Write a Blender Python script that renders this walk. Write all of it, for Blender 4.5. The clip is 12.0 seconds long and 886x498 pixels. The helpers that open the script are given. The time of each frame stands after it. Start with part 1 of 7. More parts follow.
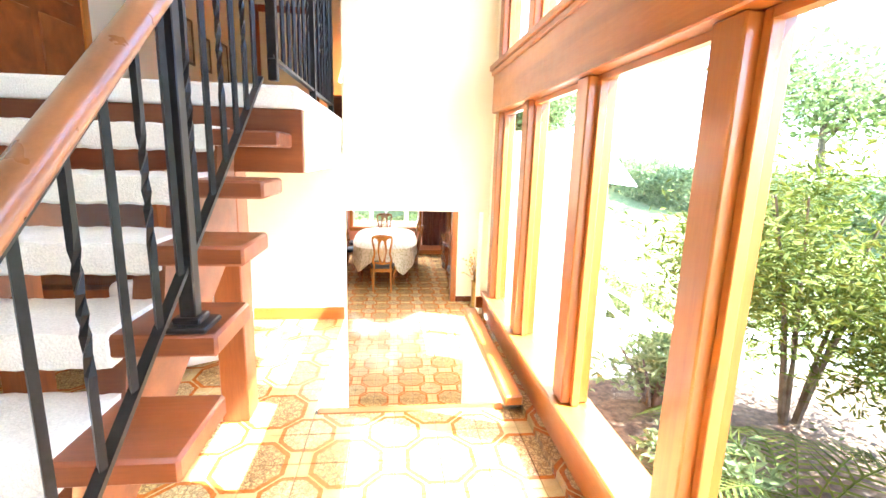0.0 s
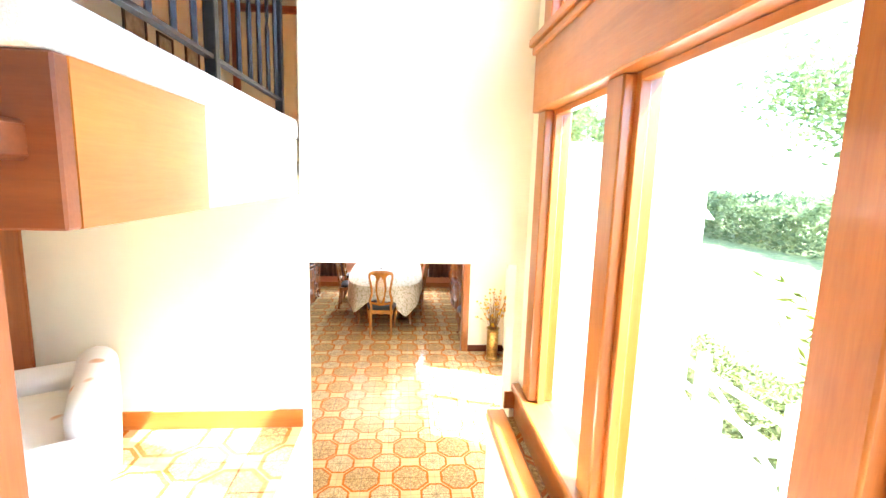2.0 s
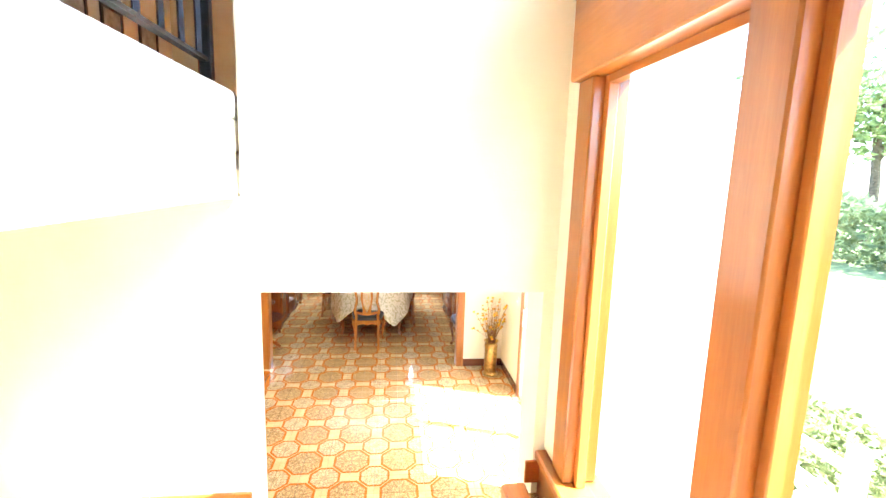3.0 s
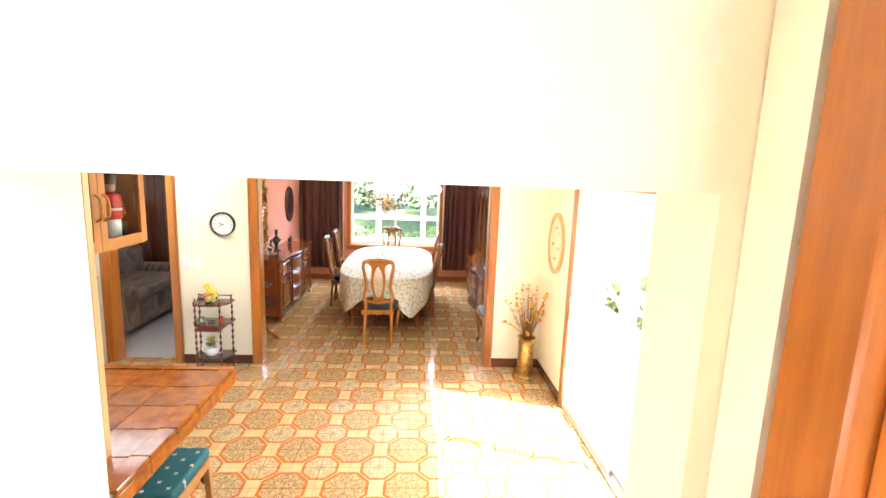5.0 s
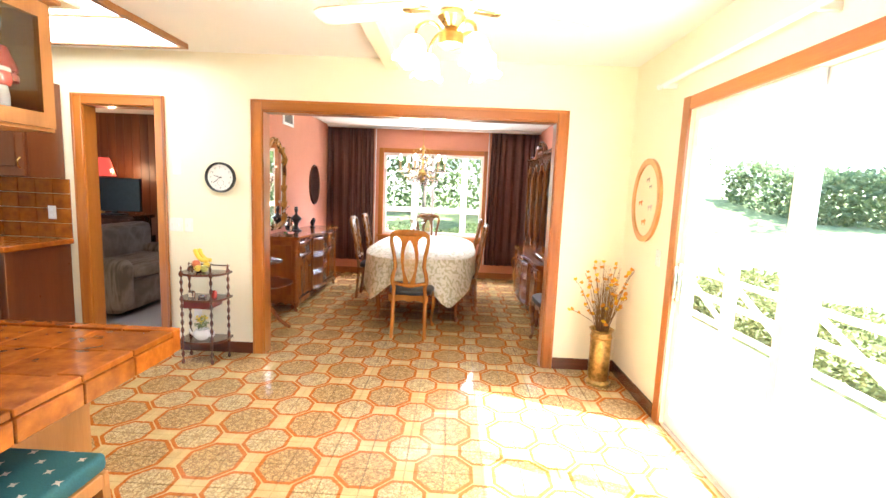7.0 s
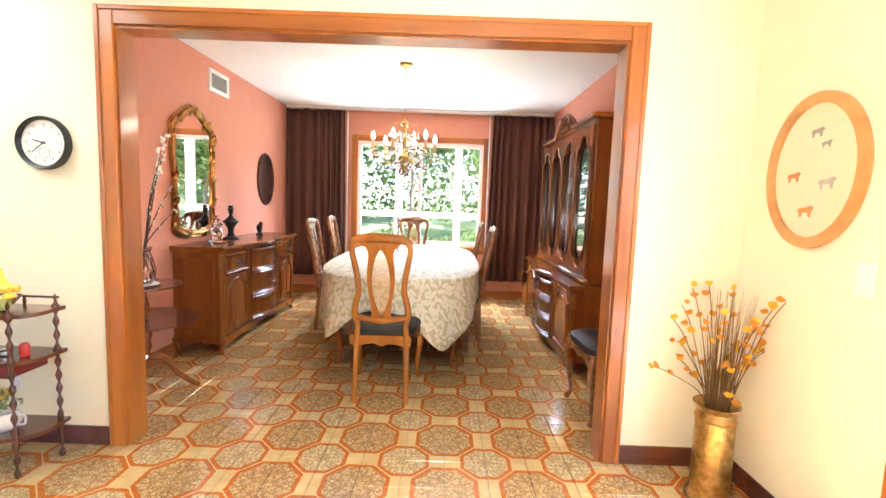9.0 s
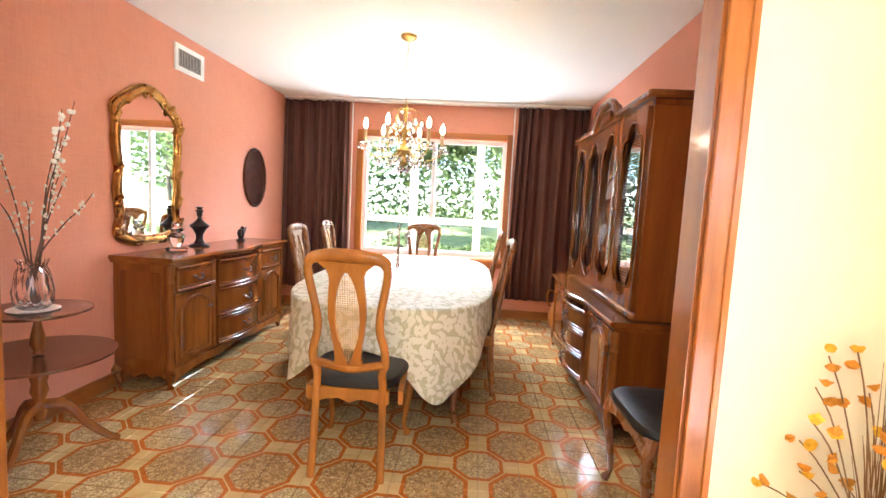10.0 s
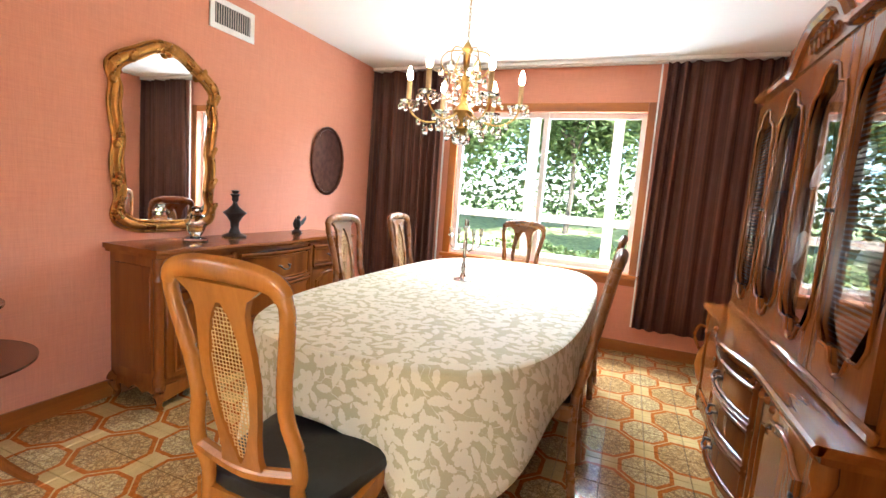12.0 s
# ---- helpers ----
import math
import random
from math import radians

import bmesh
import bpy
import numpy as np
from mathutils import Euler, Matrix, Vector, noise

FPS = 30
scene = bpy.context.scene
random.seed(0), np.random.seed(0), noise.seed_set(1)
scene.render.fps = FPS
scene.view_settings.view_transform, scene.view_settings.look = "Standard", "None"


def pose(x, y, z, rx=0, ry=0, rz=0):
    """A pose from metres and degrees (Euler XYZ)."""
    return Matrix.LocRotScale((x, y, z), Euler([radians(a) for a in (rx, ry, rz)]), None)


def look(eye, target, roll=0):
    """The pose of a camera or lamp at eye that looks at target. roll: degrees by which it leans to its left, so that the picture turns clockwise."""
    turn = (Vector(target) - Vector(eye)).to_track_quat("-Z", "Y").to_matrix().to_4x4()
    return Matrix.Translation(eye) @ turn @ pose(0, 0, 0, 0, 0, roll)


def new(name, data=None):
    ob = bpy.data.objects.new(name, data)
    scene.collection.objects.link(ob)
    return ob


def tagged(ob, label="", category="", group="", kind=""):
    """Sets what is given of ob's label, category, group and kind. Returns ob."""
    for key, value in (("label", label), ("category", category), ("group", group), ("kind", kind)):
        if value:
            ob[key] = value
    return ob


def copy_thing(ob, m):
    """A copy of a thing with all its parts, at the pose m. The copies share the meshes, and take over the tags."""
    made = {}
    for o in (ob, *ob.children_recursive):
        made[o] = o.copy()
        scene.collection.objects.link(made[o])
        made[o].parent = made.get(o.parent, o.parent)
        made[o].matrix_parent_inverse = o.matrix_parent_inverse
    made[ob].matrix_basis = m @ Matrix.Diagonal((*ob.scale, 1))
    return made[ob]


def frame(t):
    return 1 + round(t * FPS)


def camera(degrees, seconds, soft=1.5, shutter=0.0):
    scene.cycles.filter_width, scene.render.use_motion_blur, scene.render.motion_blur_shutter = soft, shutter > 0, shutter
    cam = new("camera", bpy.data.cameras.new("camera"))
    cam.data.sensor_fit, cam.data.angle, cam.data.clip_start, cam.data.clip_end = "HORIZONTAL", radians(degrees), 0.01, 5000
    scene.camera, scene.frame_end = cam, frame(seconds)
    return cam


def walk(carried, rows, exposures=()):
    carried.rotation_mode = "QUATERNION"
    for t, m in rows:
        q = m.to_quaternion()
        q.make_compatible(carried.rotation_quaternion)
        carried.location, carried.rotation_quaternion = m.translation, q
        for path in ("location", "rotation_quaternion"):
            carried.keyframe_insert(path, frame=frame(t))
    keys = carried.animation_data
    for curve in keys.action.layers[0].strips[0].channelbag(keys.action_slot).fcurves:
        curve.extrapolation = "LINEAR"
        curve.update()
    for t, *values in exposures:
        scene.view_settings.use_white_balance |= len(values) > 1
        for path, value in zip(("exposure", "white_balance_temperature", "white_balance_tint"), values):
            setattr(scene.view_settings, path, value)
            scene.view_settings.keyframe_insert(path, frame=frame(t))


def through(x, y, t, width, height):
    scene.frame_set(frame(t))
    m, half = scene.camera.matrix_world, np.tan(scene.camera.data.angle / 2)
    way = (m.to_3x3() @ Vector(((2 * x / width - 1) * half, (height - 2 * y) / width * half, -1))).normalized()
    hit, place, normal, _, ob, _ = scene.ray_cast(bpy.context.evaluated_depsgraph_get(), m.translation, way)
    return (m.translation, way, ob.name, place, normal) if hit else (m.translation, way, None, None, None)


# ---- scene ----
cam = camera(88.2, 12.0)
PATH = [
    (0, (0.044, 0.545, 1.374), (0.253, 2.436, 0.994), 1.7),
    (0.5, (0.089, 0.828, 1.379), (0.275, 2.726, 1.018), 2.0),
    (1, (0.121, 1.152, 1.382), (0.285, 3.056, 1.045), 2.3),
    (1.5, (0.137, 1.503, 1.394), (0.301, 3.409, 1.073), 2.1),
    (2, (0.165, 1.859, 1.386), (0.336, 3.769, 1.093), 1.7),
    (2.5, (0.173, 2.202, 1.383), (0.364, 4.111, 1.094), 1.6),
    (3, (0.18, 2.527, 1.384), (0.396, 4.43, 1.079), 1.7),
    (3.2, (0.183, 2.643, 1.37), (0.409, 4.546, 1.069), 1.7),
    (5, (0.290, 3.505, 0.960), (0.404, 5.475, 0.640), 2.1),
    (5.5, (0.268, 3.746, 0.728), (0.330, 5.724, 0.441), 2.2),
    (6, (0.302, 3.989, 0.568), (0.302, 5.912, 0.312), 2.1),
    (6.5, (0.31, 4.234, 0.41), (0.261, 6.159, 0.175), 2.2),
    (6.7, (0.28, 4.328, 0.372), (0.233, 6.253, 0.133), 2.4),
    (8.3, (0.246, 5.488, 0.18), (0.209, 7.413, -0.063), 1.8),
    (8.5, (0.233, 5.662, 0.151), (0.207, 7.589, -0.071), 1.8),
    (9, (0.225, 6.093, 0.155), (0.218, 8.023, -0.04), 2.0),
    (9.5, (0.296, 6.512, 0.166), (0.253, 8.444, -0.009), 2.3),
    (10, (0.38, 6.915, 0.162), (0.253, 8.843, -0.017), 3.0),
    (10.5, (0.497, 7.27, 0.13), (0.224, 9.181, -0.059), 3.5),
    (11, (0.601, 7.599, 0.143), (0.162, 9.476, -0.076), 4.1),
    (11.5, (0.638, 7.886, 0.137), (0.058, 9.723, -0.09), 4.4),
    (12, (0.679, 8.096, 0.132), (-0.042, 9.882, -0.095), 4.3),
]
EXPOSURES = [(0, 3.58, 5500, 9), (3.2, 3.55, 5350, 8), (5.0, 3.34, 5400, 10), (6.5, 3.29, 5600, 11), (8.3, 3.36, 5550, 12), (9.5, 3.36, 5500, 12), (11.0, 3.18, 5650, 10), (12.0, 3.15, 5550, 9)]
walk(cam, [(t, look(eye, target, roll)) for t, eye, target, roll in PATH], EXPOSURES)

# world, sun
world = bpy.data.worlds.new("sky")
scene.world = world
world.use_nodes = True
wn = world.node_tree
sky = wn.nodes.new("ShaderNodeTexSky")
sky.sky_type = "NISHITA"
sky.sun_disc = False
SUN_FROM = Vector((0.94, -0.342, 1.43)).normalized()
sky.sun_elevation = math.asin(SUN_FROM.z)
sky.sun_rotation = math.atan2(SUN_FROM.x, SUN_FROM.y)
wn.nodes["Background"].inputs["Strength"].default_value = 0.15
wn.links.new(sky.outputs[0], wn.nodes["Background"].inputs["Color"])
sun = new("sun", bpy.data.lights.new("sun", "SUN"))
sun.data.energy, sun.data.angle, sun.data.color = 5.0, radians(0.6), (1.0, 0.96, 0.89)
sun.matrix_world = look(SUN_FROM * 30, (0, 0, 0))


def lamp(name, kind, place, energy, color, size=0.1, m=None):
    ob = new(name, bpy.data.lights.new(name, kind))
    ob.data.energy, ob.data.color = energy, color
    if kind == "POINT":
        ob.data.shadow_soft_size = size
    ob.matrix_world = m if m else pose(*place)
    return ob


def sky_light(name, place, target, w, h, energy):
    """An added area lamp, out of sight outside a window, in place of daylight."""
    ob = lamp(name, "AREA", None, energy, (0.90, 0.96, 1.0), m=look(place, target))
    ob.data.shape, ob.data.size, ob.data.size_y = "RECTANGLE", w, h
    return ob


# Added fill lamps: two above the heads for sky, one below the sill for bounce.
sky_light("dining_window_fill", (-0.15, 13.35, 1.55), (-0.1, 10.8, -0.3), 2.2, 0.9, 46)
sky_light("porch_bounce_fill", (-0.15, 13.15, -0.85), (-0.1, 10.4, 0.9), 2.2, 0.5, 11)
sky_light("slider_fill", (2.55, 6.5, 1.45), (0.0, 6.6, -0.8), 1.9, 0.9, 9)

# ---- materials ----


class Mat:
    """A node material: short calls for the nodes that the materials below share."""

    def __init__(self, name, rough=0.5, metal=0.0):
        self.m = bpy.data.materials.new(name)
        self.m.use_nodes = True
        self.t = self.m.node_tree
        self.b = self.t.nodes["Principled BSDF"]
        self.b.inputs["Roughness"].default_value = rough
        self.b.inputs["Metallic"].default_value = metal

    def node(self, kind, **values):
        n = self.t.nodes.new("ShaderNode" + kind)
        for k, v in values.items():
            if k in ("operation", "data_type", "blend_type", "feature", "wave_type", "bands_direction", "wave_profile", "distance"):
                if k == "operation":
                    n.operation = v
                elif k == "data_type":
                    n.data_type = v
                elif k == "blend_type":
                    n.blend_type = v
                elif k == "feature":
                    n.feature = v
                elif k == "distance":
                    n.distance = v
                elif k == "bands_direction":
                    n.bands_direction = v
        return n

    def link(self, a, b):
        self.t.links.new(a, b)

    def put(self, socket, v):
        if isinstance(v, (int, float)):
            socket.default_value = v
        elif isinstance(v, (tuple, list)):
            socket.default_value = (*v, 1.0) if len(v) == 3 and socket.type == "RGBA" else v
        else:
            self.link(v, socket)

    def math(self, op, a, b=0.0, c=0.0):
        n = self.t.nodes.new("ShaderNodeMath")
        n.operation = op
        for s, v in zip(n.inputs, (a, b, c)):
            self.put(s, v)
        return n.outputs[0]

    def coords(self, space="Object"):
        if space == "World":
            return self.t.nodes.new("ShaderNodeNewGeometry").outputs["Position"]
        return self.t.nodes.new("ShaderNodeTexCoord").outputs[space]

    def scaled(self, v, s, r=(0, 0, 0)):
        n = self.t.nodes.new("ShaderNodeMapping")
        self.link(v, n.inputs["Vector"])
        n.inputs["Scale"].default_value = s
        n.inputs["Rotation"].default_value = r
        return n.outputs[0]

    def noise(self, v, scale, detail=4.0, rough=0.55, distortion=0.0):
        n = self.t.nodes.new("ShaderNodeTexNoise")
        self.link(v, n.inputs["Vector"])
        n.inputs["Scale"].default_value, n.inputs["Detail"].default_value = scale, detail
        n.inputs["Roughness"].default_value, n.inputs["Distortion"].default_value = rough, distortion
        return n.outputs["Fac"]

    def voronoi(self, v, scale, feature="F1", out="Distance"):
        n = self.t.nodes.new("ShaderNodeTexVoronoi")
        n.feature = feature
        self.link(v, n.inputs["Vector"])
        n.inputs["Scale"].default_value = scale
        return n.outputs[out]

    def wave(self, v, scale, distortion=2.0, direction="X", detail=2.0):
        n = self.t.nodes.new("ShaderNodeTexWave")
        n.bands_direction = direction
        self.link(v, n.inputs["Vector"])
        n.inputs["Scale"].default_value, n.inputs["Distortion"].default_value = scale, distortion
        n.inputs["Detail"].default_value = detail
        return n.outputs["Fac"]

    def ramp(self, fac, *stops):
        n = self.t.nodes.new("ShaderNodeValToRGB")
        e = n.color_ramp.elements
        while len(e) < len(stops):
            e.new(0.5)
        for el, (p, c) in zip(e, stops):
            el.position, el.color = p, (*c, 1.0) if len(c) == 3 else c
        self.put(n.inputs[0], fac)
        return n.outputs[0]

    def mix(self, fac, a, b, blend="MIX"):
        n = self.t.nodes.new("ShaderNodeMix")
        n.data_type, n.blend_type = "RGBA", blend
        self.put(n.inputs[0], fac)
        self.put(n.inputs[6], a)
        self.put(n.inputs[7], b)
        return n.outputs[2]

    def color(self, v):
        self.put(self.b.inputs["Base Color"], v)

    def rough(self, fac, lo, hi):
        n = self.t.nodes.new("ShaderNodeMapRange")
        self.link(fac, n.inputs[0])
        n.inputs[3].default_value, n.inputs[4].default_value = lo, hi
        self.link(n.outputs[0], self.b.inputs["Roughness"])

    def bump(self, fac, strength=0.3, distance=0.005):
        n = self.t.nodes.new("ShaderNodeBump")
        n.inputs["Strength"].default_value, n.inputs["Distance"].default_value = strength, distance
        self.link(fac, n.inputs["Height"])
        self.link(n.outputs[0], self.b.inputs["Normal"])


def wood(name, dark, mid, light, axis="Z", rough=0.35, scale=1.0, figure=9.0, coat=0.0, spread=0.25, relief=0.12, worn=0.1):
    """Grain drawn out along one axis, with wide figure, fine pores and a random shade for each piece."""
    k = Mat(name, rough)
    v = k.coords()
    rnd = k.t.nodes.new("ShaderNodeObjectInfo").outputs["Random"]
    off = k.t.nodes.new("ShaderNodeVectorMath")
    off.operation = "ADD"
    comb = k.t.nodes.new("ShaderNodeCombineXYZ")
    for i in range(3):
        k.link(k.math("MULTIPLY", rnd, 7.3 + 3.1 * i), comb.inputs[i])
    k.link(v, off.inputs[0])
    k.link(comb.outputs[0], off.inputs[1])
    v = off.outputs[0]
    s = {"X": (0.07, 1, 1), "Y": (1, 0.07, 1), "Z": (1, 1, 0.07)}[axis]
    stretched = k.scaled(v, tuple(c * scale for c in s))
    big = k.noise(stretched, figure, 3, 0.5, 0.5)
    fine = k.noise(stretched, 120, 3, 0.7)
    base = k.ramp(big, (0.28, dark), (0.5, mid), (0.75, light))
    base = k.mix(0.22, base, k.ramp(fine, (0.3, dark), (0.7, light)))
    shade = k.ramp(rnd, (0.0, (1 - spread,) * 3), (1.0, (1 + spread * 0.4,) * 3))
    k.color(k.mix(1.0, base, shade, "MULTIPLY"))
    k.rough(k.noise(v, 14, 3), rough - worn * 0.8, rough + worn * 1.2)
    k.bump(fine, relief, 0.002)
    k.b.inputs["Coat Weight"].default_value = coat
    k.b.inputs["Coat Roughness"].default_value = 0.12
    return k.m


def plaster(name, color, tint, rough=0.75, grain=90.0, bump=0.15):
    k = Mat(name, rough)
    v = k.coords("World")
    k.color(k.mix(k.noise(v, 1.3, 3), color, tint))
    k.bump(k.noise(v, grain, 4), bump, 0.004)
    return k.m


def plain(name, color, rough=0.5, metal=0.0, vary=0.12, scale=20.0, bump=0.0):
    k = Mat(name, rough, metal)
    v = k.coords()
    low = tuple(c * (1 - vary) for c in color)
    high = tuple(min(1.0, c * (1 + vary)) for c in color)
    n = k.noise(v, scale, 4)
    k.color(k.ramp(n, (0.3, low), (0.7, high)))
    k.rough(k.noise(v, scale * 0.4, 3), max(0.03, rough - 0.08), min(1.0, rough + 0.1))
    if bump:
        k.bump(n, bump, 0.003)
    return k.m


def glow(name, color, strength):
    k = Mat(name, 0.4)
    k.color(color)
    k.b.inputs["Emission Color"].default_value = (*color, 1)
    k.b.inputs["Emission Strength"].default_value = strength
    return k.m


CEDAR = wood("cedar_upright", (0.25, 0.064, 0.006), (0.42, 0.128, 0.013), (0.54, 0.19, 0.025), "Z", 0.33, 1, 7, 0.45)
CEDAR_X = wood("cedar_along_x", (0.25, 0.064, 0.006), (0.42, 0.128, 0.013), (0.54, 0.19, 0.025), "X", 0.33, 1, 7, 0.45)
CEDAR_Y = wood("cedar_along_y", (0.25, 0.064, 0.006), (0.42, 0.128, 0.013), (0.54, 0.19, 0.025), "Y", 0.33, 1, 7, 0.45)
REDWOOD = wood("stained_tread", (0.095, 0.021, 0.005), (0.18, 0.043, 0.009), (0.27, 0.075, 0.016), "X", 0.42, 1, 6)
RED_POST = wood("stained_post", (0.12, 0.028, 0.005), (0.24, 0.06, 0.010), (0.34, 0.10, 0.018), "Z", 0.45, 1, 6)
OAK = wood("oak_cabinet", (0.25, 0.098, 0.018), (0.36, 0.15, 0.032), (0.45, 0.205, 0.052), "Z", 0.42, 1, 5)
OAK_PALE = wood("oak_pale", (0.42, 0.235, 0.085), (0.52, 0.31, 0.12), (0.60, 0.38, 0.17), "Z", 0.45, 1, 5)
MAPLE = wood("chair_honey_wood", (0.22, 0.068, 0.009), (0.32, 0.110, 0.014), (0.41, 0.155, 0.024), "Z", 0.25, 1, 8, 0.1, 0.1, 0.03, 0.02)
FRUITWOOD = wood("fruitwood", (0.12, 0.030, 0.0035), (0.19, 0.053, 0.0065), (0.27, 0.086, 0.012), "Z", 0.2, 1, 9, 0.0, 0.1, 0.015, 0.01)
FRUIT_Y = wood("fruitwood_along_x", (0.12, 0.030, 0.0035), (0.19, 0.053, 0.0065), (0.27, 0.086, 0.012), "X", 0.15, 1, 9, 0.0, 0.1, 0.015, 0.01)
CHERRY = wood("cherry_kitchen", (0.085, 0.021, 0.006), (0.135, 0.037, 0.010), (0.18, 0.055, 0.016), "Z", 0.3, 1, 6, 0.3)
PANEL = wood("den_panelling", (0.075, 0.02, 0.006), (0.135, 0.04, 0.011), (0.19, 0.064, 0.019), "Z", 0.4, 1, 9)
MAHOGANY = wood("mahogany", (0.045, 0.012, 0.006), (0.10, 0.026, 0.012), (0.15, 0.045, 0.02), "X", 0.2, 1, 8, 0.6)
CREAM = plaster("cream_paint", (0.84, 0.77, 0.58), (0.80, 0.73, 0.54))
WHITE = plaster("white_paint", (0.86, 0.83, 0.76), (0.82, 0.79, 0.72))
CEILING = plaster("textured_ceiling", (0.85, 0.82, 0.75), (0.80, 0.77, 0.70), 0.85, 45, 0.35)
WHITE_TRIM = plain("white_enamel", (0.80, 0.79, 0.76), 0.35, 0, 0.04)
IRON = plain("black_iron", (0.012, 0.012, 0.014), 0.38, 0.6, 0.3, 40)
IVORY = plain("ivory_enamel", (0.72, 0.62, 0.42), 0.35, 0, 0.05)
BRASS = plain("brass", (0.55, 0.34, 0.10), 0.28, 1.0, 0.2, 30)
GOLD = plain("antique_gold", (0.42, 0.19, 0.045), 0.27, 1.0, 0.35, 14, 0.06)
SILVER = plain("silver", (0.62, 0.60, 0.56), 0.2, 1.0, 0.1)
PEWTER = plain("dark_pewter", (0.05, 0.048, 0.05), 0.3, 0.8, 0.3)
COPPER = plain("dark_copper", (0.13, 0.055, 0.038), 0.3, 1.0, 0.3, 18, 0.3)
LEATHER = plain("black_leather", (0.007, 0.0065, 0.0065), 0.42, 0, 0.3, 60, 0.2)
BLACK = plain("black_plastic", (0.02, 0.02, 0.022), 0.35, 0, 0.2)
PORCELAIN = plain("white_porcelain", (0.80, 0.78, 0.74), 0.2, 0, 0.04)
CARPET = plain("pale_carpet", (0.74, 0.71, 0.66), 0.95, 0, 0.12, 160, 1.0)
DEN_CARPET = plain("grey_carpet", (0.46, 0.40, 0.35), 0.95, 0, 0.12, 160, 0.8)
STONE = plain("garden_stone", (0.42, 0.36, 0.27), 0.85, 0, 0.3, 6, 0.6)
CONCRETE = plain("pale_patio", (0.62, 0.59, 0.53), 0.85, 0, 0.1, 3, 0.3)
SOIL = plain("leaf_litter", (0.13, 0.085, 0.05), 0.95, 0, 0.5, 25, 1.0)
LAWN = plain("lawn", (0.20, 0.23, 0.08), 0.9, 0, 0.4, 9, 0.8)
BARK = plain("bark", (0.16, 0.12, 0.085), 0.9, 0, 0.4, 18, 0.9)


def leaf_mat(name, dark, light, through=0.35):
    """Leaves that let some light through."""
    k = Mat(name, 0.65)
    k.b.inputs["Specular IOR Level"].default_value = 0.15
    rnd = k.t.nodes.new("ShaderNodeNewGeometry").outputs["Random Per Island"]
    c = k.ramp(rnd, (0.0, dark), (1.0, light))
    k.color(c)
    t = k.t.nodes.new("ShaderNodeBsdfTranslucent")
    k.link(c, t.inputs["Color"])
    m = k.t.nodes.new("ShaderNodeMixShader")
    m.inputs[0].default_value = through
    k.link(k.b.outputs[0], m.inputs[1])
    k.link(t.outputs[0], m.inputs[2])
    k.link(m.outputs[0], k.t.nodes["Material Output"].inputs["Surface"])
    return k.m


LEAF = leaf_mat("leaf_green", (0.14, 0.19, 0.07), (0.31, 0.36, 0.15))
LEAF_LIGHT = leaf_mat("leaf_yellow_green", (0.055, 0.085, 0.013), (0.19, 0.205, 0.035))
LEAF_GARDEN = leaf_mat("leaf_garden_green", (0.12, 0.165, 0.06), (0.26, 0.31, 0.125), 0.45)
LEAF_DARK = leaf_mat("leaf_border_green", (0.09, 0.11, 0.035), (0.26, 0.27, 0.10))
LEAF_BLUE = leaf_mat("leaf_deep_green", (0.13, 0.18, 0.08), (0.28, 0.33, 0.16))
PETAL_Y = leaf_mat("petal_orange", (0.62, 0.20, 0.015), (0.75, 0.42, 0.05))
PETAL_GOLD = leaf_mat("petal_gold", (0.72, 0.42, 0.02), (0.85, 0.58, 0.04))
DRY = leaf_mat("dry_stalk", (0.16, 0.085, 0.035), (0.32, 0.19, 0.08))


def glass_mat(name, tint=(1, 1, 1), rough=0.0, ior=1.45):
    k = Mat(name, rough)
    k.color(tint)
    k.b.inputs["Transmission Weight"].default_value = 1.0
    k.b.inputs["IOR"].default_value = ior
    return k.m


GLASS = glass_mat("window_glass", (0.99, 1, 0.99), 0.0, 1.06)
CABINET_GLASS = glass_mat("cabinet_glass", (0.95, 0.97, 0.96), 0.0, 1.5)
CRYSTAL = glass_mat("cut_crystal", (1, 1, 1), 0.02, 1.5)
MIRROR = Mat("mirror_silver", 0.01, 1.0)
MIRROR.color((0.93, 0.94, 0.93))
MIRROR = MIRROR.m


def coral_wall():
    """Coral grasscloth: thin uneven threads both ways."""
    k = Mat("coral_grasscloth", 0.7)
    v = k.coords("World")
    a = k.noise(k.scaled(v, (60, 60, 3)), 3, 3, 0.6)
    b = k.noise(k.scaled(v, (2.5, 2.5, 110)), 3, 3, 0.6)
    weave = k.mix(0.5, a, b)
    c = k.ramp(weave, (0.32, (0.55, 0.195, 0.112)), (0.68, (0.69, 0.285, 0.17)))
    c = k.mix(k.math("MULTIPLY", k.noise(v, 1.1, 3), 0.4), c, (0.73, 0.335, 0.225))
    k.color(c)
    k.bump(weave, 0.25, 0.003)
    return k.m


CORAL = coral_wall()


TPX, TPY, TOX, TOY = 0.4145, 0.438, -0.152, 8.947


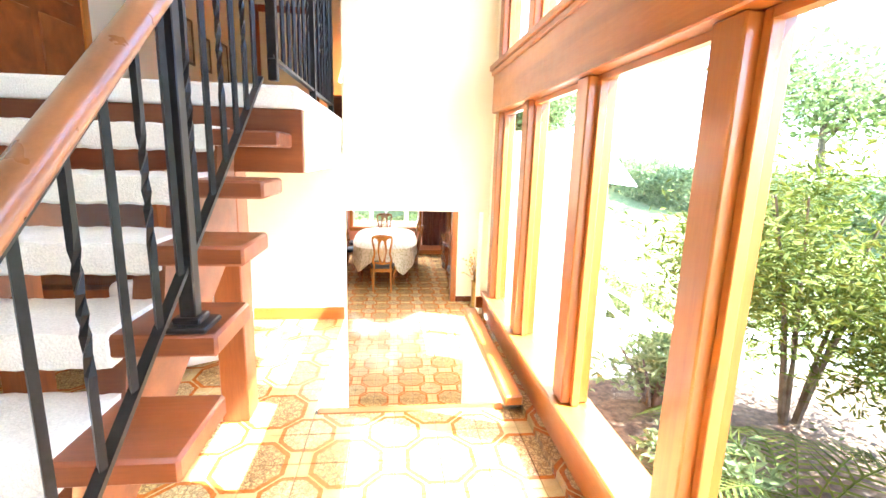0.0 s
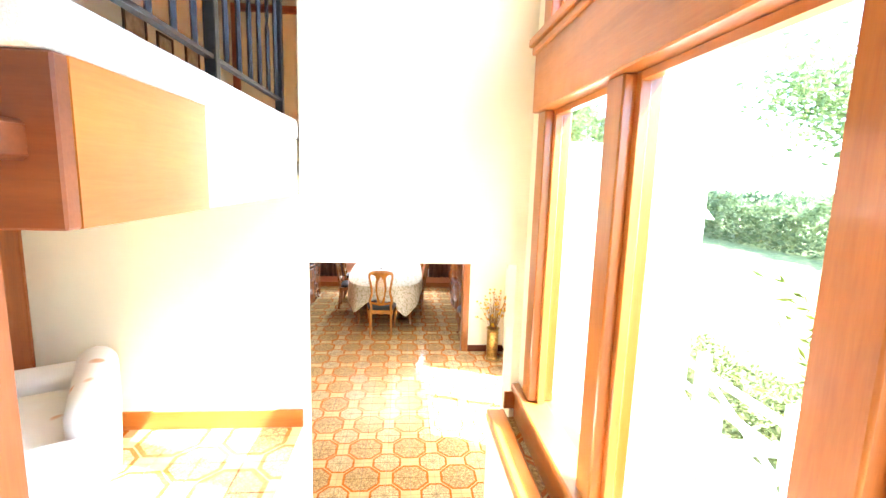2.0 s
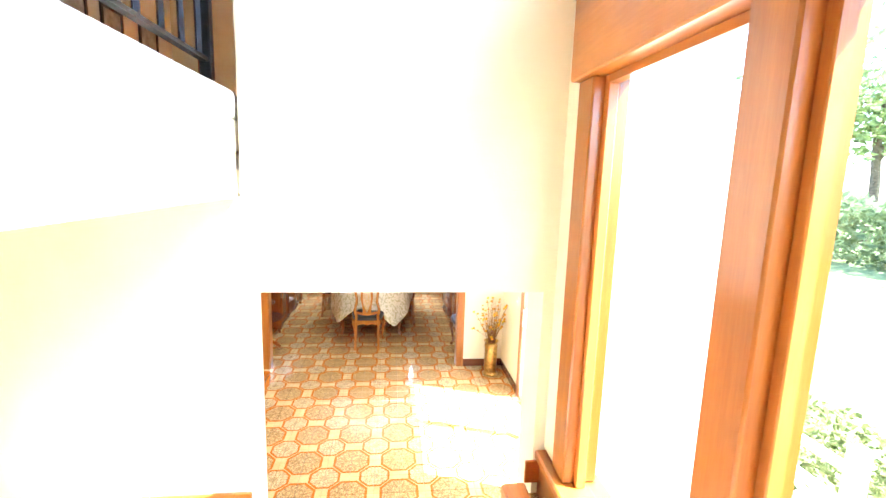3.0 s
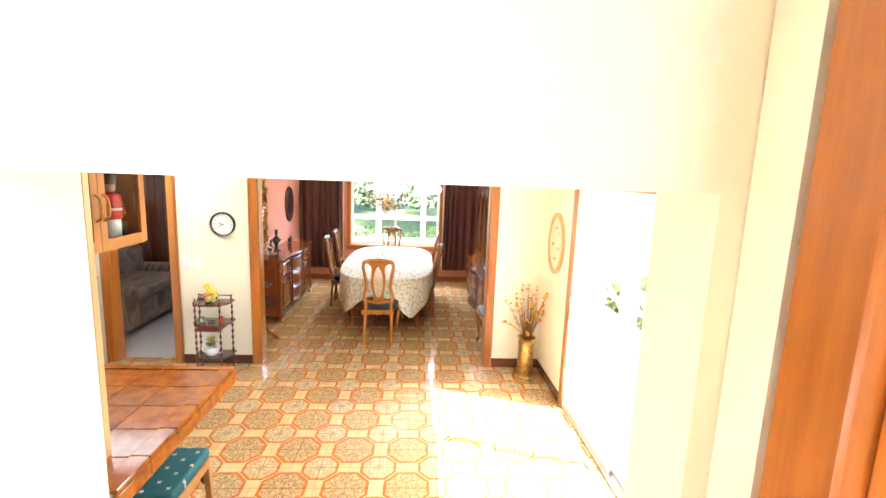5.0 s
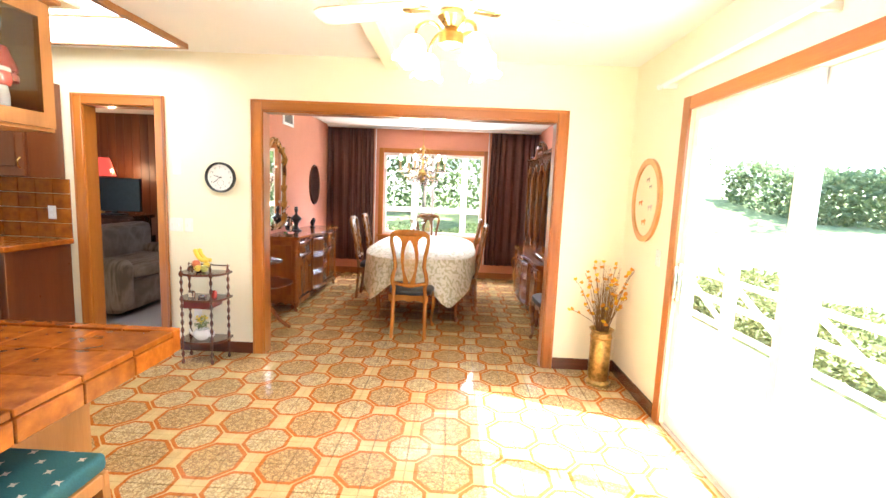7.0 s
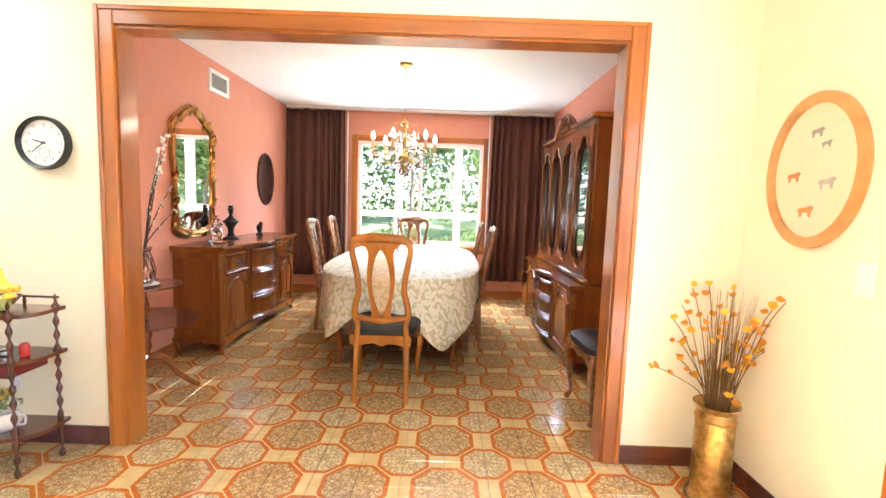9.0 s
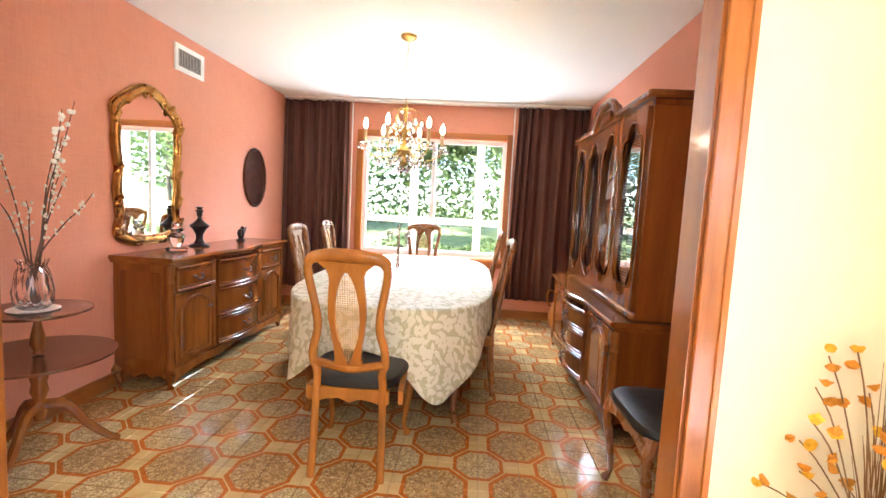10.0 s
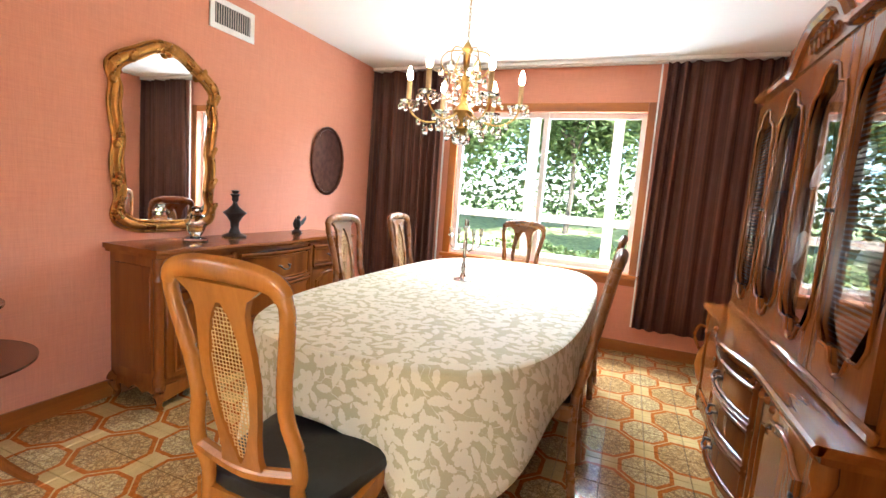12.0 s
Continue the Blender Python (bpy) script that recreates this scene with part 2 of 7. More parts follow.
def floor_tile_mat():
    """Glazed floor tile: rust octagon rings of two sizes on cream, each round an eight-fold rosette of fine scrollwork."""
    k = Mat("octagon_floor_tile", 0.14)
    v = k.coords("World")
    sep = k.t.nodes.new("ShaderNodeSeparateXYZ")
    k.link(v, sep.inputs[0])

    def folded(ox, oy):
        """Distances from the middle of the nearest octagon along x and y."""
        d = []
        for out, o, p in ((sep.outputs[0], ox, TPX), (sep.outputs[1], oy, TPY)):
            q = k.math("SUBTRACT", out, o)
            f = k.math("SUBTRACT", k.math("FRACT", k.math("ADD", k.math("DIVIDE", q, p), 50.5)), 0.5)
            d.append(k.math("MULTIPLY", k.math("ABSOLUTE", f), 0.42))
        return d

    def octagon(d):
        diag = k.math("MULTIPLY", k.math("ADD", d[0], d[1]), 0.7071)
        return k.math("MAXIMUM", k.math("MAXIMUM", d[0], d[1]), diag)

    def rosette(d, seed):
        """Scrolls and leaf veins that repeat eight times round the middle."""
        c = k.t.nodes.new("ShaderNodeCombineXYZ")
        k.link(k.math("MINIMUM", d[0], d[1]), c.inputs[0])
        k.link(k.math("MAXIMUM", d[0], d[1]), c.inputs[1])
        c.inputs[2].default_value = seed
        p = c.outputs[0]
        curl = k.noise(p, 26, 2, 0.5, 2.5)
        lines = k.math("LESS_THAN", k.math("ABSOLUTE", k.math("SUBTRACT", curl, 0.5)), 0.030)
        veins = k.math("LESS_THAN", k.voronoi(p, 38, "DISTANCE_TO_EDGE"), 0.06)
        spoke = k.math("LESS_THAN", k.math("MINIMUM", d[0], d[1]), 0.0028)
        dots = k.math("GREATER_THAN", k.noise(p, 75, 1), 0.60)
        return k.math("MAXIMUM", k.math("MAXIMUM", lines, spoke), k.math("MAXIMUM", veins, dots))

    dl, ds = folded(TOX, TOY), folded(TOX + TPX / 2, TOY + TPY / 2)
    large, small = octagon(dl), octagon(ds)
    wob = k.math("MULTIPLY", k.math("SUBTRACT", k.noise(v, 45, 3), 0.5), 0.007)

    def ring(d, r, w):
        return k.math("LESS_THAN", k.math("ABSOLUTE", k.math("SUBTRACT", k.math("ADD", d, wob), r - w)), w)

    scroll = k.noise(v, 30, 3, 0.6, 3.0)
    lines = k.math("LESS_THAN", k.math("ABSOLUTE", k.math("SUBTRACT", scroll, 0.5)), 0.022)
    cream = k.ramp(k.noise(v, 9, 4), (0.3, (0.48, 0.315, 0.115)), (0.7, (0.59, 0.425, 0.185)))
    fill = k.ramp(k.noise(v, 70, 2), (0.38, (0.43, 0.255, 0.09)), (0.62, (0.57, 0.385, 0.165)))
    fill_s = k.ramp(k.noise(v, 50, 2), (0.3, (0.48, 0.33, 0.135)), (0.6, (0.61, 0.46, 0.23)))
    ink = k.ramp(k.noise(v, 60, 2), (0.35, (0.10, 0.05, 0.022)), (0.65, (0.24, 0.12, 0.045)))
    rust = k.ramp(k.noise(v, 60, 4), (0.3, (0.30, 0.075, 0.010)), (0.7, (0.46, 0.145, 0.024)))
    c = k.mix(k.math("MULTIPLY", lines, 0.35), cream, (0.34, 0.22, 0.10))
    c = k.mix(k.math("LESS_THAN", large, 0.148), c, k.mix(k.math("MULTIPLY", rosette(dl, 0.31), 0.72), fill, ink))
    c = k.mix(k.math("LESS_THAN", small, 0.120), c, k.mix(k.math("MULTIPLY", rosette(ds, 1.77), 0.62), fill_s, ink))
    c = k.mix(ring(large, 0.160, 0.0105), c, rust)
    c = k.mix(ring(small, 0.130, 0.0098), c, rust)
    rnd = k.t.nodes.new("ShaderNodeObjectInfo").outputs["Random"]
    c = k.mix(1.0, c, k.ramp(rnd, (0, (0.93, 0.93, 0.93)), (1, (1.04, 1.03, 1.0))), "MULTIPLY")
    k.color(c)
    k.rough(k.noise(v, 16, 4), 0.06, 0.18)
    k.bump(k.noise(v, 18, 3), 0.07, 0.004)
    return k.m


FLOOR_TILE = floor_tile_mat()
GROUT = plain("grout", (0.30, 0.23, 0.14), 0.9, 0, 0.2, 40)


def counter_tile_mat():
    k = Mat("terracotta_counter_tile", 0.13)
    k.b.inputs["Specular IOR Level"].default_value = 0.32
    v = k.coords("World")
    rnd = k.t.nodes.new("ShaderNodeObjectInfo").outputs["Random"]
    c = k.ramp(k.noise(v, 12, 5, 0.65), (0.3, (0.19, 0.042, 0.003)), (0.55, (0.31, 0.083, 0.006)), (0.8, (0.43, 0.145, 0.015)))
    k.color(k.mix(1.0, c, k.ramp(rnd, (0, (0.8, 0.8, 0.8)), (1, (1.1, 1.1, 1.05))), "MULTIPLY"))
    k.bump(k.noise(v, 20, 3), 0.03, 0.003)
    return k.m


COUNTER_TILE = counter_tile_mat()


def damask_mat():
    """Sage tablecloth woven with ivory leaves and blossoms, laid out by the cloth's own flat coordinates."""
    k = Mat("damask_cloth", 0.75)
    v = k.coords("UV")

    def motif(scale, shape, ox):
        p = k.t.nodes.new("ShaderNodeMapping")
        k.link(v, p.inputs["Vector"])
        p.inputs["Location"].default_value = (ox, ox * 0.7, 0)
        vor = k.t.nodes.new("ShaderNodeTexVoronoi")
        vor.voronoi_dimensions = "2D"
        k.link(p.outputs[0], vor.inputs["Vector"])
        vor.inputs["Scale"].default_value = scale
        vor.inputs["Randomness"].default_value = 0.75
        sub = k.t.nodes.new("ShaderNodeVectorMath")
        sub.operation = "SUBTRACT"
        k.link(p.outputs[0], sub.inputs[0])
        k.link(vor.outputs["Position"], sub.inputs[1])
        tone = k.t.nodes.new("ShaderNodeSeparateColor")
        k.link(vor.outputs["Color"], tone.inputs[0])
        rot = k.t.nodes.new("ShaderNodeVectorRotate")
        rot.rotation_type = "Z_AXIS"
        k.link(sub.outputs[0], rot.inputs["Vector"])
        k.link(k.math("MULTIPLY", tone.outputs[0], 6.283), rot.inputs["Angle"])
        xy = k.t.nodes.new("ShaderNodeSeparateXYZ")
        k.link(rot.outputs[0], xy.inputs[0])
        return shape(xy.outputs[0], xy.outputs[1], tone.outputs[1])

    def leaf(a, b):
        def inside(x, y, r):
            u = k.math("DIVIDE", x, a)
            w = k.math("MULTIPLY", k.math("SUBTRACT", 1.0, k.math("MULTIPLY", u, u)), b)
            notch = k.math("MULTIPLY", k.math("ABSOLUTE", k.math("SINE", k.math("MULTIPLY", x, 260.0))), b * 0.22)
            return k.math("LESS_THAN", k.math("ADD", k.math("ABSOLUTE", y), notch), w)
        return inside

    def blossom(radius):
        def inside(x, y, r):
            t = k.math("ARCTAN2", y, x)
            lobe = k.math("ADD", 0.62, k.math("MULTIPLY", k.math("ABSOLUTE", k.math("COSINE", k.math("MULTIPLY", t, 2.5))), 0.38))
            d = k.math("SQRT", k.math("ADD", k.math("MULTIPLY", x, x), k.math("MULTIPLY", y, y)))
            petal = k.math("LESS_THAN", d, k.math("MULTIPLY", lobe, radius))
            eye = k.math("GREATER_THAN", d, radius * 0.16)
            return k.math("MULTIPLY", k.math("MULTIPLY", petal, eye), k.math("GREATER_THAN", r, 0.45))
        return inside

    ivory = k.math("MAXIMUM", motif(15.0, leaf(0.036, 0.017), 0.0), motif(18.0, leaf(0.030, 0.0135), 3.31))
    ivory = k.math("MAXIMUM", ivory, motif(10.5, blossom(0.036), 7.13))
    stem = k.math("LESS_THAN", k.math("ABSOLUTE", k.math("SUBTRACT", k.noise(v, 9, 1, 0.4, 1.0), 0.5)), 0.006)
    ivory = k.math("MAXIMUM", ivory, stem)
    thread = k.noise(k.scaled(v, (1, 1, 1)), 420, 2)
    base = k.ramp(thread, (0.3, (0.40, 0.355, 0.205)), (0.7, (0.47, 0.42, 0.26)))
    k.color(k.mix(ivory, base, k.ramp(thread, (0.3, (0.60, 0.55, 0.41)), (0.7, (0.68, 0.62, 0.48)))))
    k.bump(ivory, 0.15, 0.0015)
    return k.m


DAMASK = damask_mat()


def curtain_mat():
    k = Mat("brown_striped_silk", 0.7)
    v = k.coords()
    u = k.coords("UV")
    stripes = k.noise(k.scaled(u, (1, 0.0, 0)), 26, 3, 0.7)
    k.color(k.ramp(stripes, (0.34, (0.04, 0.010, 0.006)), (0.5, (0.085, 0.024, 0.014)), (0.66, (0.16, 0.07, 0.035)), (0.78, (0.05, 0.014, 0.009))))
    return k.m


CURTAIN = curtain_mat()


def cane_mat():
    return plain("woven_cane", (0.52, 0.30, 0.10), 0.5, 0, 0.2, 60)


CANE = cane_mat()

# ---- building blocks ----


def add_box(bm, x0, x1, y0, y1, z0, z1, bevel=0.0):
    r = bmesh.ops.create_cube(bm, size=1.0, matrix=Matrix.Translation(((x0 + x1) / 2, (y0 + y1) / 2, (z0 + z1) / 2)) @ Matrix.Diagonal((abs(x1 - x0), abs(y1 - y0), abs(z1 - z0), 1)))
    if bevel:
        edges = list({e for v in r["verts"] for e in v.link_edges})
        bmesh.ops.bevel(bm, geom=edges, offset=bevel, segments=1 if bevel < 0.018 else 4, affect="EDGES", profile=0.5)


def boxes(*dims, bevel=0.0):
    bm = bmesh.new()
    for d in dims:
        add_box(bm, *d, bevel=bevel)
    return bm


def lathe(profile, segments=24, bm=None, at=(0, 0, 0)):
    """Turns (radius, height) pairs round z."""
    bm = bm or bmesh.new()
    rings = []
    for r, z in profile:
        ring = []
        for i in range(segments):
            a = 2 * math.pi * i / segments
            ring.append(bm.verts.new((at[0] + r * math.cos(a), at[1] + r * math.sin(a), at[2] + z)))
        rings.append(ring)
    for a, b in zip(rings, rings[1:]):
        for i in range(segments):
            j = (i + 1) % segments
            bm.faces.new((a[i], a[j], b[j], b[i]))
    if profile[0][0] > 1e-4:
        bm.faces.new(list(reversed(rings[0])))
    if profile[-1][0] > 1e-4:
        bm.faces.new(rings[-1])
    return bm


def tube(points, radius, segments=8, bm=None, closed=False, flat=1.0, up=(0, 0, 1)):
    """A rod along points; radius may be a list. flat squeezes it along the second axis."""
    bm = bm or bmesh.new()
    pts = [Vector(p) for p in points]
    n = len(pts)
    rad = radius if isinstance(radius, (list, tuple)) else [radius] * n
    rings = []
    for i, p in enumerate(pts):
        a = pts[(i - 1) % n] if (i or closed) else p
        b = pts[(i + 1) % n] if (i < n - 1 or closed) else p
        d = (b - a).normalized()
        u = Vector(up)
        if abs(d.dot(u)) > 0.97:
            u = Vector((0, 1, 0)) if abs(d.y) < 0.9 else Vector((1, 0, 0))
        s = d.cross(u).normalized()
        w = s.cross(d).normalized()
        ring = []
        for k in range(segments):
            t = 2 * math.pi * (k + 0.5) / segments
            ring.append(bm.verts.new(p + s * (rad[i] * math.cos(t)) + w * (rad[i] * flat * math.sin(t))))
        rings.append(ring)
    pairs = list(zip(rings, rings[1:])) + ([(rings[-1], rings[0])] if closed else [])
    for a, b in pairs:
        for k in range(segments):
            j = (k + 1) % segments
            bm.faces.new((a[k], a[j], b[j], b[k]))
    if not closed:
        bm.faces.new(list(reversed(rings[0])))
        bm.faces.new(rings[-1])
    return bm


def spline(points, steps=6, closed=False):
    """A smooth line through the points."""
    p = [Vector(q) for q in points]
    n = len(p)
    out = []
    for i in range(n if closed else n - 1):
        a, b, c, d = (p[(i + k) % n] if closed else p[min(max(i + k, 0), n - 1)] for k in (-1, 0, 1, 2))
        for s in range(steps):
            t = s / steps
            out.append(0.5 * (2 * b + (c - a) * t + (2 * a - 5 * b + 4 * c - d) * t * t + (3 * b - a - 3 * c + d) * t ** 3))
    if not closed:
        out.append(p[-1])
    return out


def slab(outline, depth, bm=None, m=None):
    """A flat piece with that outline in x and y, thick along z from 0 to depth, then moved by m."""
    bm = bm or bmesh.new()
    m = m or Matrix()
    lo = [bm.verts.new(m @ Vector((x, y, 0))) for x, y in outline]
    hi = [bm.verts.new(m @ Vector((x, y, depth))) for x, y in outline]
    n = len(outline)
    bm.faces.new(list(reversed(lo)))
    bm.faces.new(hi)
    for i in range(n):
        j = (i + 1) % n
        bm.faces.new((lo[i], lo[j], hi[j], hi[i]))
    return bm


def ring_slab(outer, inner, depth, bm=None, m=None):
    """A flat frame between two outlines that have equally many points."""
    bm = bm or bmesh.new()
    m = m or Matrix()
    n = len(outer)
    v = [[bm.verts.new(m @ Vector((x, y, z))) for x, y in o] for z in (0, depth) for o in (outer, inner)]
    for i in range(n):
        j = (i + 1) % n
        bm.faces.new((v[0][j], v[0][i], v[1][i], v[1][j]))
        bm.faces.new((v[2][i], v[2][j], v[3][j], v[3][i]))
        bm.faces.new((v[0][i], v[0][j], v[2][j], v[2][i]))
        bm.faces.new((v[1][j], v[1][i], v[3][i], v[3][j]))
    return bm


def mesh_of(name, bm, material, smooth=False):
    bmesh.ops.recalc_face_normals(bm, faces=bm.faces)
    me = bpy.data.meshes.new(name)
    bm.to_mesh(me)
    bm.free()
    me.materials.append(material)
    if smooth:
        for p in me.polygons:
            p.use_smooth = True
        me.set_sharp_from_angle(angle=radians(38))
    return me


def part(name, bm, material, parent, label="", smooth=True):
    ob = new(name, mesh_of(name, bm, material, smooth))
    ob.parent = parent
    if label:
        tagged(ob, label)
    return ob


def thing(name, label, category, group="", at=None):
    ob = new(name)
    ob.empty_display_size = 0.1
    if at is not None:
        ob.matrix_basis = at
    return tagged(ob, label, category, group)


def single(name, bm, material, label, category, group="", smooth=True, at=None):
    ob = new(name, mesh_of(name, bm, material, smooth))
    if at is not None:
        ob.matrix_basis = at
    return tagged(ob, label, category, group)


def structure(name, bm, material, label="", category="", smooth=False):
    ob = new(name, mesh_of(name, bm, material, smooth))
    return tagged(ob, label, category, kind="structure")


# levels and planes, metres
FF, LF, CE = 0.04, -1.15, 1.385
WALL_F0, WALL_F1 = 4.22, 4.42
KX, DY0, DY1 = 1.68, 8.34, 8.47
DL, DR, DB = -1.965, 1.64, 12.45
WX = 0.81
OPL, OPR, OPT = -0.352, 0.775, 0.945

# ---- foyer shell ----
structure("wall_foyer_far", boxes((-4.2, OPL, WALL_F0, WALL_F1, LF - 0.1, 1.29), (OPL, 0.93, WALL_F0, WALL_F1, OPT, 4.6), (OPR, 0.93, WALL_F0, WALL_F1, LF - 0.1, OPT)), CREAM, "cream painted wall over the steps", "wall")
structure("wall_kitchen_near", boxes((0.93, KX + 0.14, WALL_F0 + 0.02, WALL_F1, LF - 0.1, 1.6)), CREAM, "cream painted wall", "wall")
structure("wall_foyer_left", boxes((-4.34, -4.2, -3.0, 4.5, -0.1, 4.6)), WHITE, "white painted wall", "wall")
structure("wall_foyer_back", boxes((-4.34, 0.95, -3.14, -3.0, -0.1, 4.6)), WHITE, "white painted wall", "wall")
structure("ceiling_foyer", boxes((-4.34, 1.2, -3.14, 4.5, 4.6, 4.72)), CEILING, "white ceiling", "ceiling")
structure("stairwell_wall_left", boxes((OPL - 0.12, OPL, 2.82, WALL_F0, LF - 0.1, FF - 0.009)), CREAM, "cream wall beside the steps", "wall")
structure("stairwell_wall_right", boxes((0.655, 0.80, 2.80, WALL_F0, LF - 0.1, 0.07)), CREAM, "cream wall beside the steps", "wall")
floor_foyer = structure("floor_foyer", boxes((-4.2, 0.80, -3.0, 2.80, -0.16, FF - 0.009), (-4.2, OPL - 0.121, 2.801, WALL_F0, -0.16, FF - 0.009)), GROUT, "patterned ceramic tile floor", "floor")

# steps down
steps = structure("steps_down", boxes(*[(OPL + 0.002, 0.653, 2.82 + 0.27 * i, 2.82 + 0.27 * (i + 1), LF - 0.1, FF - 0.168 * (i + 1)) for i in range(6)]), CONCRETE, "tiled steps with wooden nosings", "steps")
for i in range(7):
    y = 2.82 + 0.27 * i
    z = FF - 0.168 * i
    n = part("nosing", boxes((OPL + 0.004, 0.651, y - 0.05, y + 0.012, z - 0.04, z + 0.004), bevel=0.006), CEDAR_X, steps)
structure("stairwell_curb", boxes((0.645, 0.745, 2.74, 4.216, 0.07, 0.13), bevel=0.008), CEDAR_Y, "cedar cap along the stairwell", "trim")
ledge = structure("window_ledge", boxes((0.745, 0.80, -3.0, 4.216, 0.04, 0.075)), FLOOR_TILE, "tiled ledge under the window", "ledge")

# window wall of the foyer: cedar posts, beam and sill
posts_y = [3.985] + [4.06 - 0.835 * i for i in range(1, 9)]
structure("window_wall_base", boxes((0.80, 0.95, -3.0, 4.217, -0.3, 0.25)), CEDAR_Y, "cedar boarding below the sill", "wall")
structure("window_sill", boxes((0.776, 0.97, -3.0, 4.205, 0.245, 0.283), bevel=0.006), CEDAR_Y, "cedar window sill", "sill")
structure("window_beam", boxes((0.785, 0.95, -3.0, 4.12, 1.715, 2.02), bevel=0.005), CEDAR_Y, "broad cedar beam between two rows of windows", "beam")
structure("window_beam_ledge", boxes((0.755, 0.93, -3.0, 4.14, 2.02, 2.06), (0.77, 0.93, -3.0, 4.13, 1.985, 2.019), bevel=0.005), CEDAR_Y, "moulded cedar ledge", "trim")
structure("window_beam_upper", boxes((0.785, 0.95, -3.0, 4.217, 3.75, 4.6)), CREAM, "cream wall above the windows", "wall")
structure("wall_window_end", boxes((0.82, 0.95, 4.121, 4.217, 0.284, 3.75)), CREAM, "narrow cream wall beside the window", "wall")
foyer_window = structure("window_foyer", boxes((0.86, 0.93, 4.101, 4.12, 0.284, 1.714)), CEDAR, "tall cedar-framed fixed windows", "window")
for y in posts_y:
    for lo, hi in ((0.284, 1.714), (2.062, 3.748)):
        part("mullion", boxes((WX, 0.94, y, y + 0.115, lo, hi), bevel=0.006), CEDAR, foyer_window)
        part("stop", boxes((0.85, 0.885, y - 0.028, y - 0.001, lo, hi), bevel=0.003), CEDAR, foyer_window)
        part("stop", boxes((0.85, 0.885, y + 0.116, y + 0.142, lo, hi), bevel=0.003), CEDAR, foyer_window)
for y0, y1 in zip(posts_y[1:], posts_y):
    for lo, hi in ((0.284, 1.714), (2.062, 3.748)):
        p = part("pane", boxes((0.899, 0.905, y0 + 0.117, y1 - 0.002, lo + 0.002, hi - 0.002)), GLASS, foyer_window)
        p.visible_shadow = False
        part("top_stop", boxes((0.85, 0.885, y0 + 0.143, y1 - 0.029, hi - 0.025, hi - 0.001)), CEDAR_Y, foyer_window)

# Unseen slab added to keep sun off the stairs; shorter towards the far wall.
structure("eave", boxes((0.951, 1.66, -4.0, 2.6, 3.76, 3.90), (0.951, 1.22, 2.6, 4.5, 3.76, 3.90)), WHITE, "unseen white slab above the windows, added to shade the stairs", "eave")

# upper floor
SLX, SLY = -0.365, 2.60
structure("upper_floor", boxes((-4.2, SLX, SLY + 0.03, WALL_F0, 1.29, 1.555), (-4.2, SLX, WALL_F0, 9.0, 1.45, 1.555)), CREAM, "cream plastered edge of the upper floor", "floor")
structure("upper_fascia", boxes((-4.2, SLX + 0.02, SLY, SLY + 0.035, 1.29, 1.555), bevel=0.004), REDWOOD, "stained wooden board on the floor edge", "trim")
structure("upper_fascia_side", boxes((SLX + 0.001, SLX + 0.02, SLY + 0.036, 3.12, 1.29, 1.555)), CEDAR_Y, "varnished wooden board on the floor edge", "trim")
structure("upper_carpet", boxes((-4.19, SLX + 0.012, SLY - 0.012, 4.215, 1.556, 1.65), (-4.19, SLX - 0.01, 4.216, 9.0, 1.556, 1.65), bevel=0.02), CARPET, "pale looped carpet", "carpet", True)
structure("wall_upper_left", boxes((-2.75, -2.62, 2.6, 9.0, 1.655, 4.6)), WHITE, "white wall upstairs", "wall")
structure("wall_upper_right", boxes((OPL, OPL + 0.1, WALL_F1 + 0.001, 9.0, 1.3, 4.6)), CREAM, "cream wall upstairs", "wall")
structure("wall_upper_end", boxes((-2.75, OPL, 9.0, 9.12, 1.3, 4.6)), CREAM, "cream wall upstairs", "wall")
structure("ceiling_upper", boxes(*[(-2.62, OPL, 4.5 + 0.15 * i, 4.645 + 0.15 * i, 4.1, 4.14) for i in range(30)]), OAK, "plank ceiling upstairs", "ceiling")

# ---- kitchen and breakfast room shell ----
S0, S1, ST = 5.58, 7.42, 0.90
structure("wall_kitchen_right", boxes((KX, KX + 0.14, WALL_F1, S0, LF - 0.1, CE), (KX, KX + 0.14, S1, DY0, LF - 0.1, CE), (KX, KX + 0.14, S0, S1, ST, CE)), CREAM, "cream wall round the sliding door", "wall")
O0, O1, OT = -1.38, 1.075, 0.945
K0, K1 = -2.90, -2.265
structure("wall_dining", boxes((-5.0, K0, DY0, DY1, LF - 0.1, CE), (K0, K1, DY0, DY1, OT, CE), (K1, O0, DY0, DY1, LF - 0.1, CE), (O0, O1, DY0, DY1, OT, CE), (O1, KX + 0.14, DY0, DY1, LF - 0.1, CE)), CREAM, "cream wall with a wide opening", "wall")
structure("wall_kitchen_left", boxes((-5.12, -5.0, WALL_F1, DY1, LF - 0.1, CE)), CREAM, "cream wall", "wall")
structure("ceiling_kitchen", boxes((-5.12, KX + 0.14, WALL_F1, DY1, CE, CE + 0.06)), CEILING, "white textured ceiling", "ceiling")
floor_lower = structure("floor_lower", boxes((-5.0, KX, WALL_F1 - 0.06, DY1, LF - 0.2, LF - 0.009), (DL, DR, DY1, DB, LF - 0.2, LF - 0.009)), GROUT, "octagon patterned ceramic tile floor", "floor")

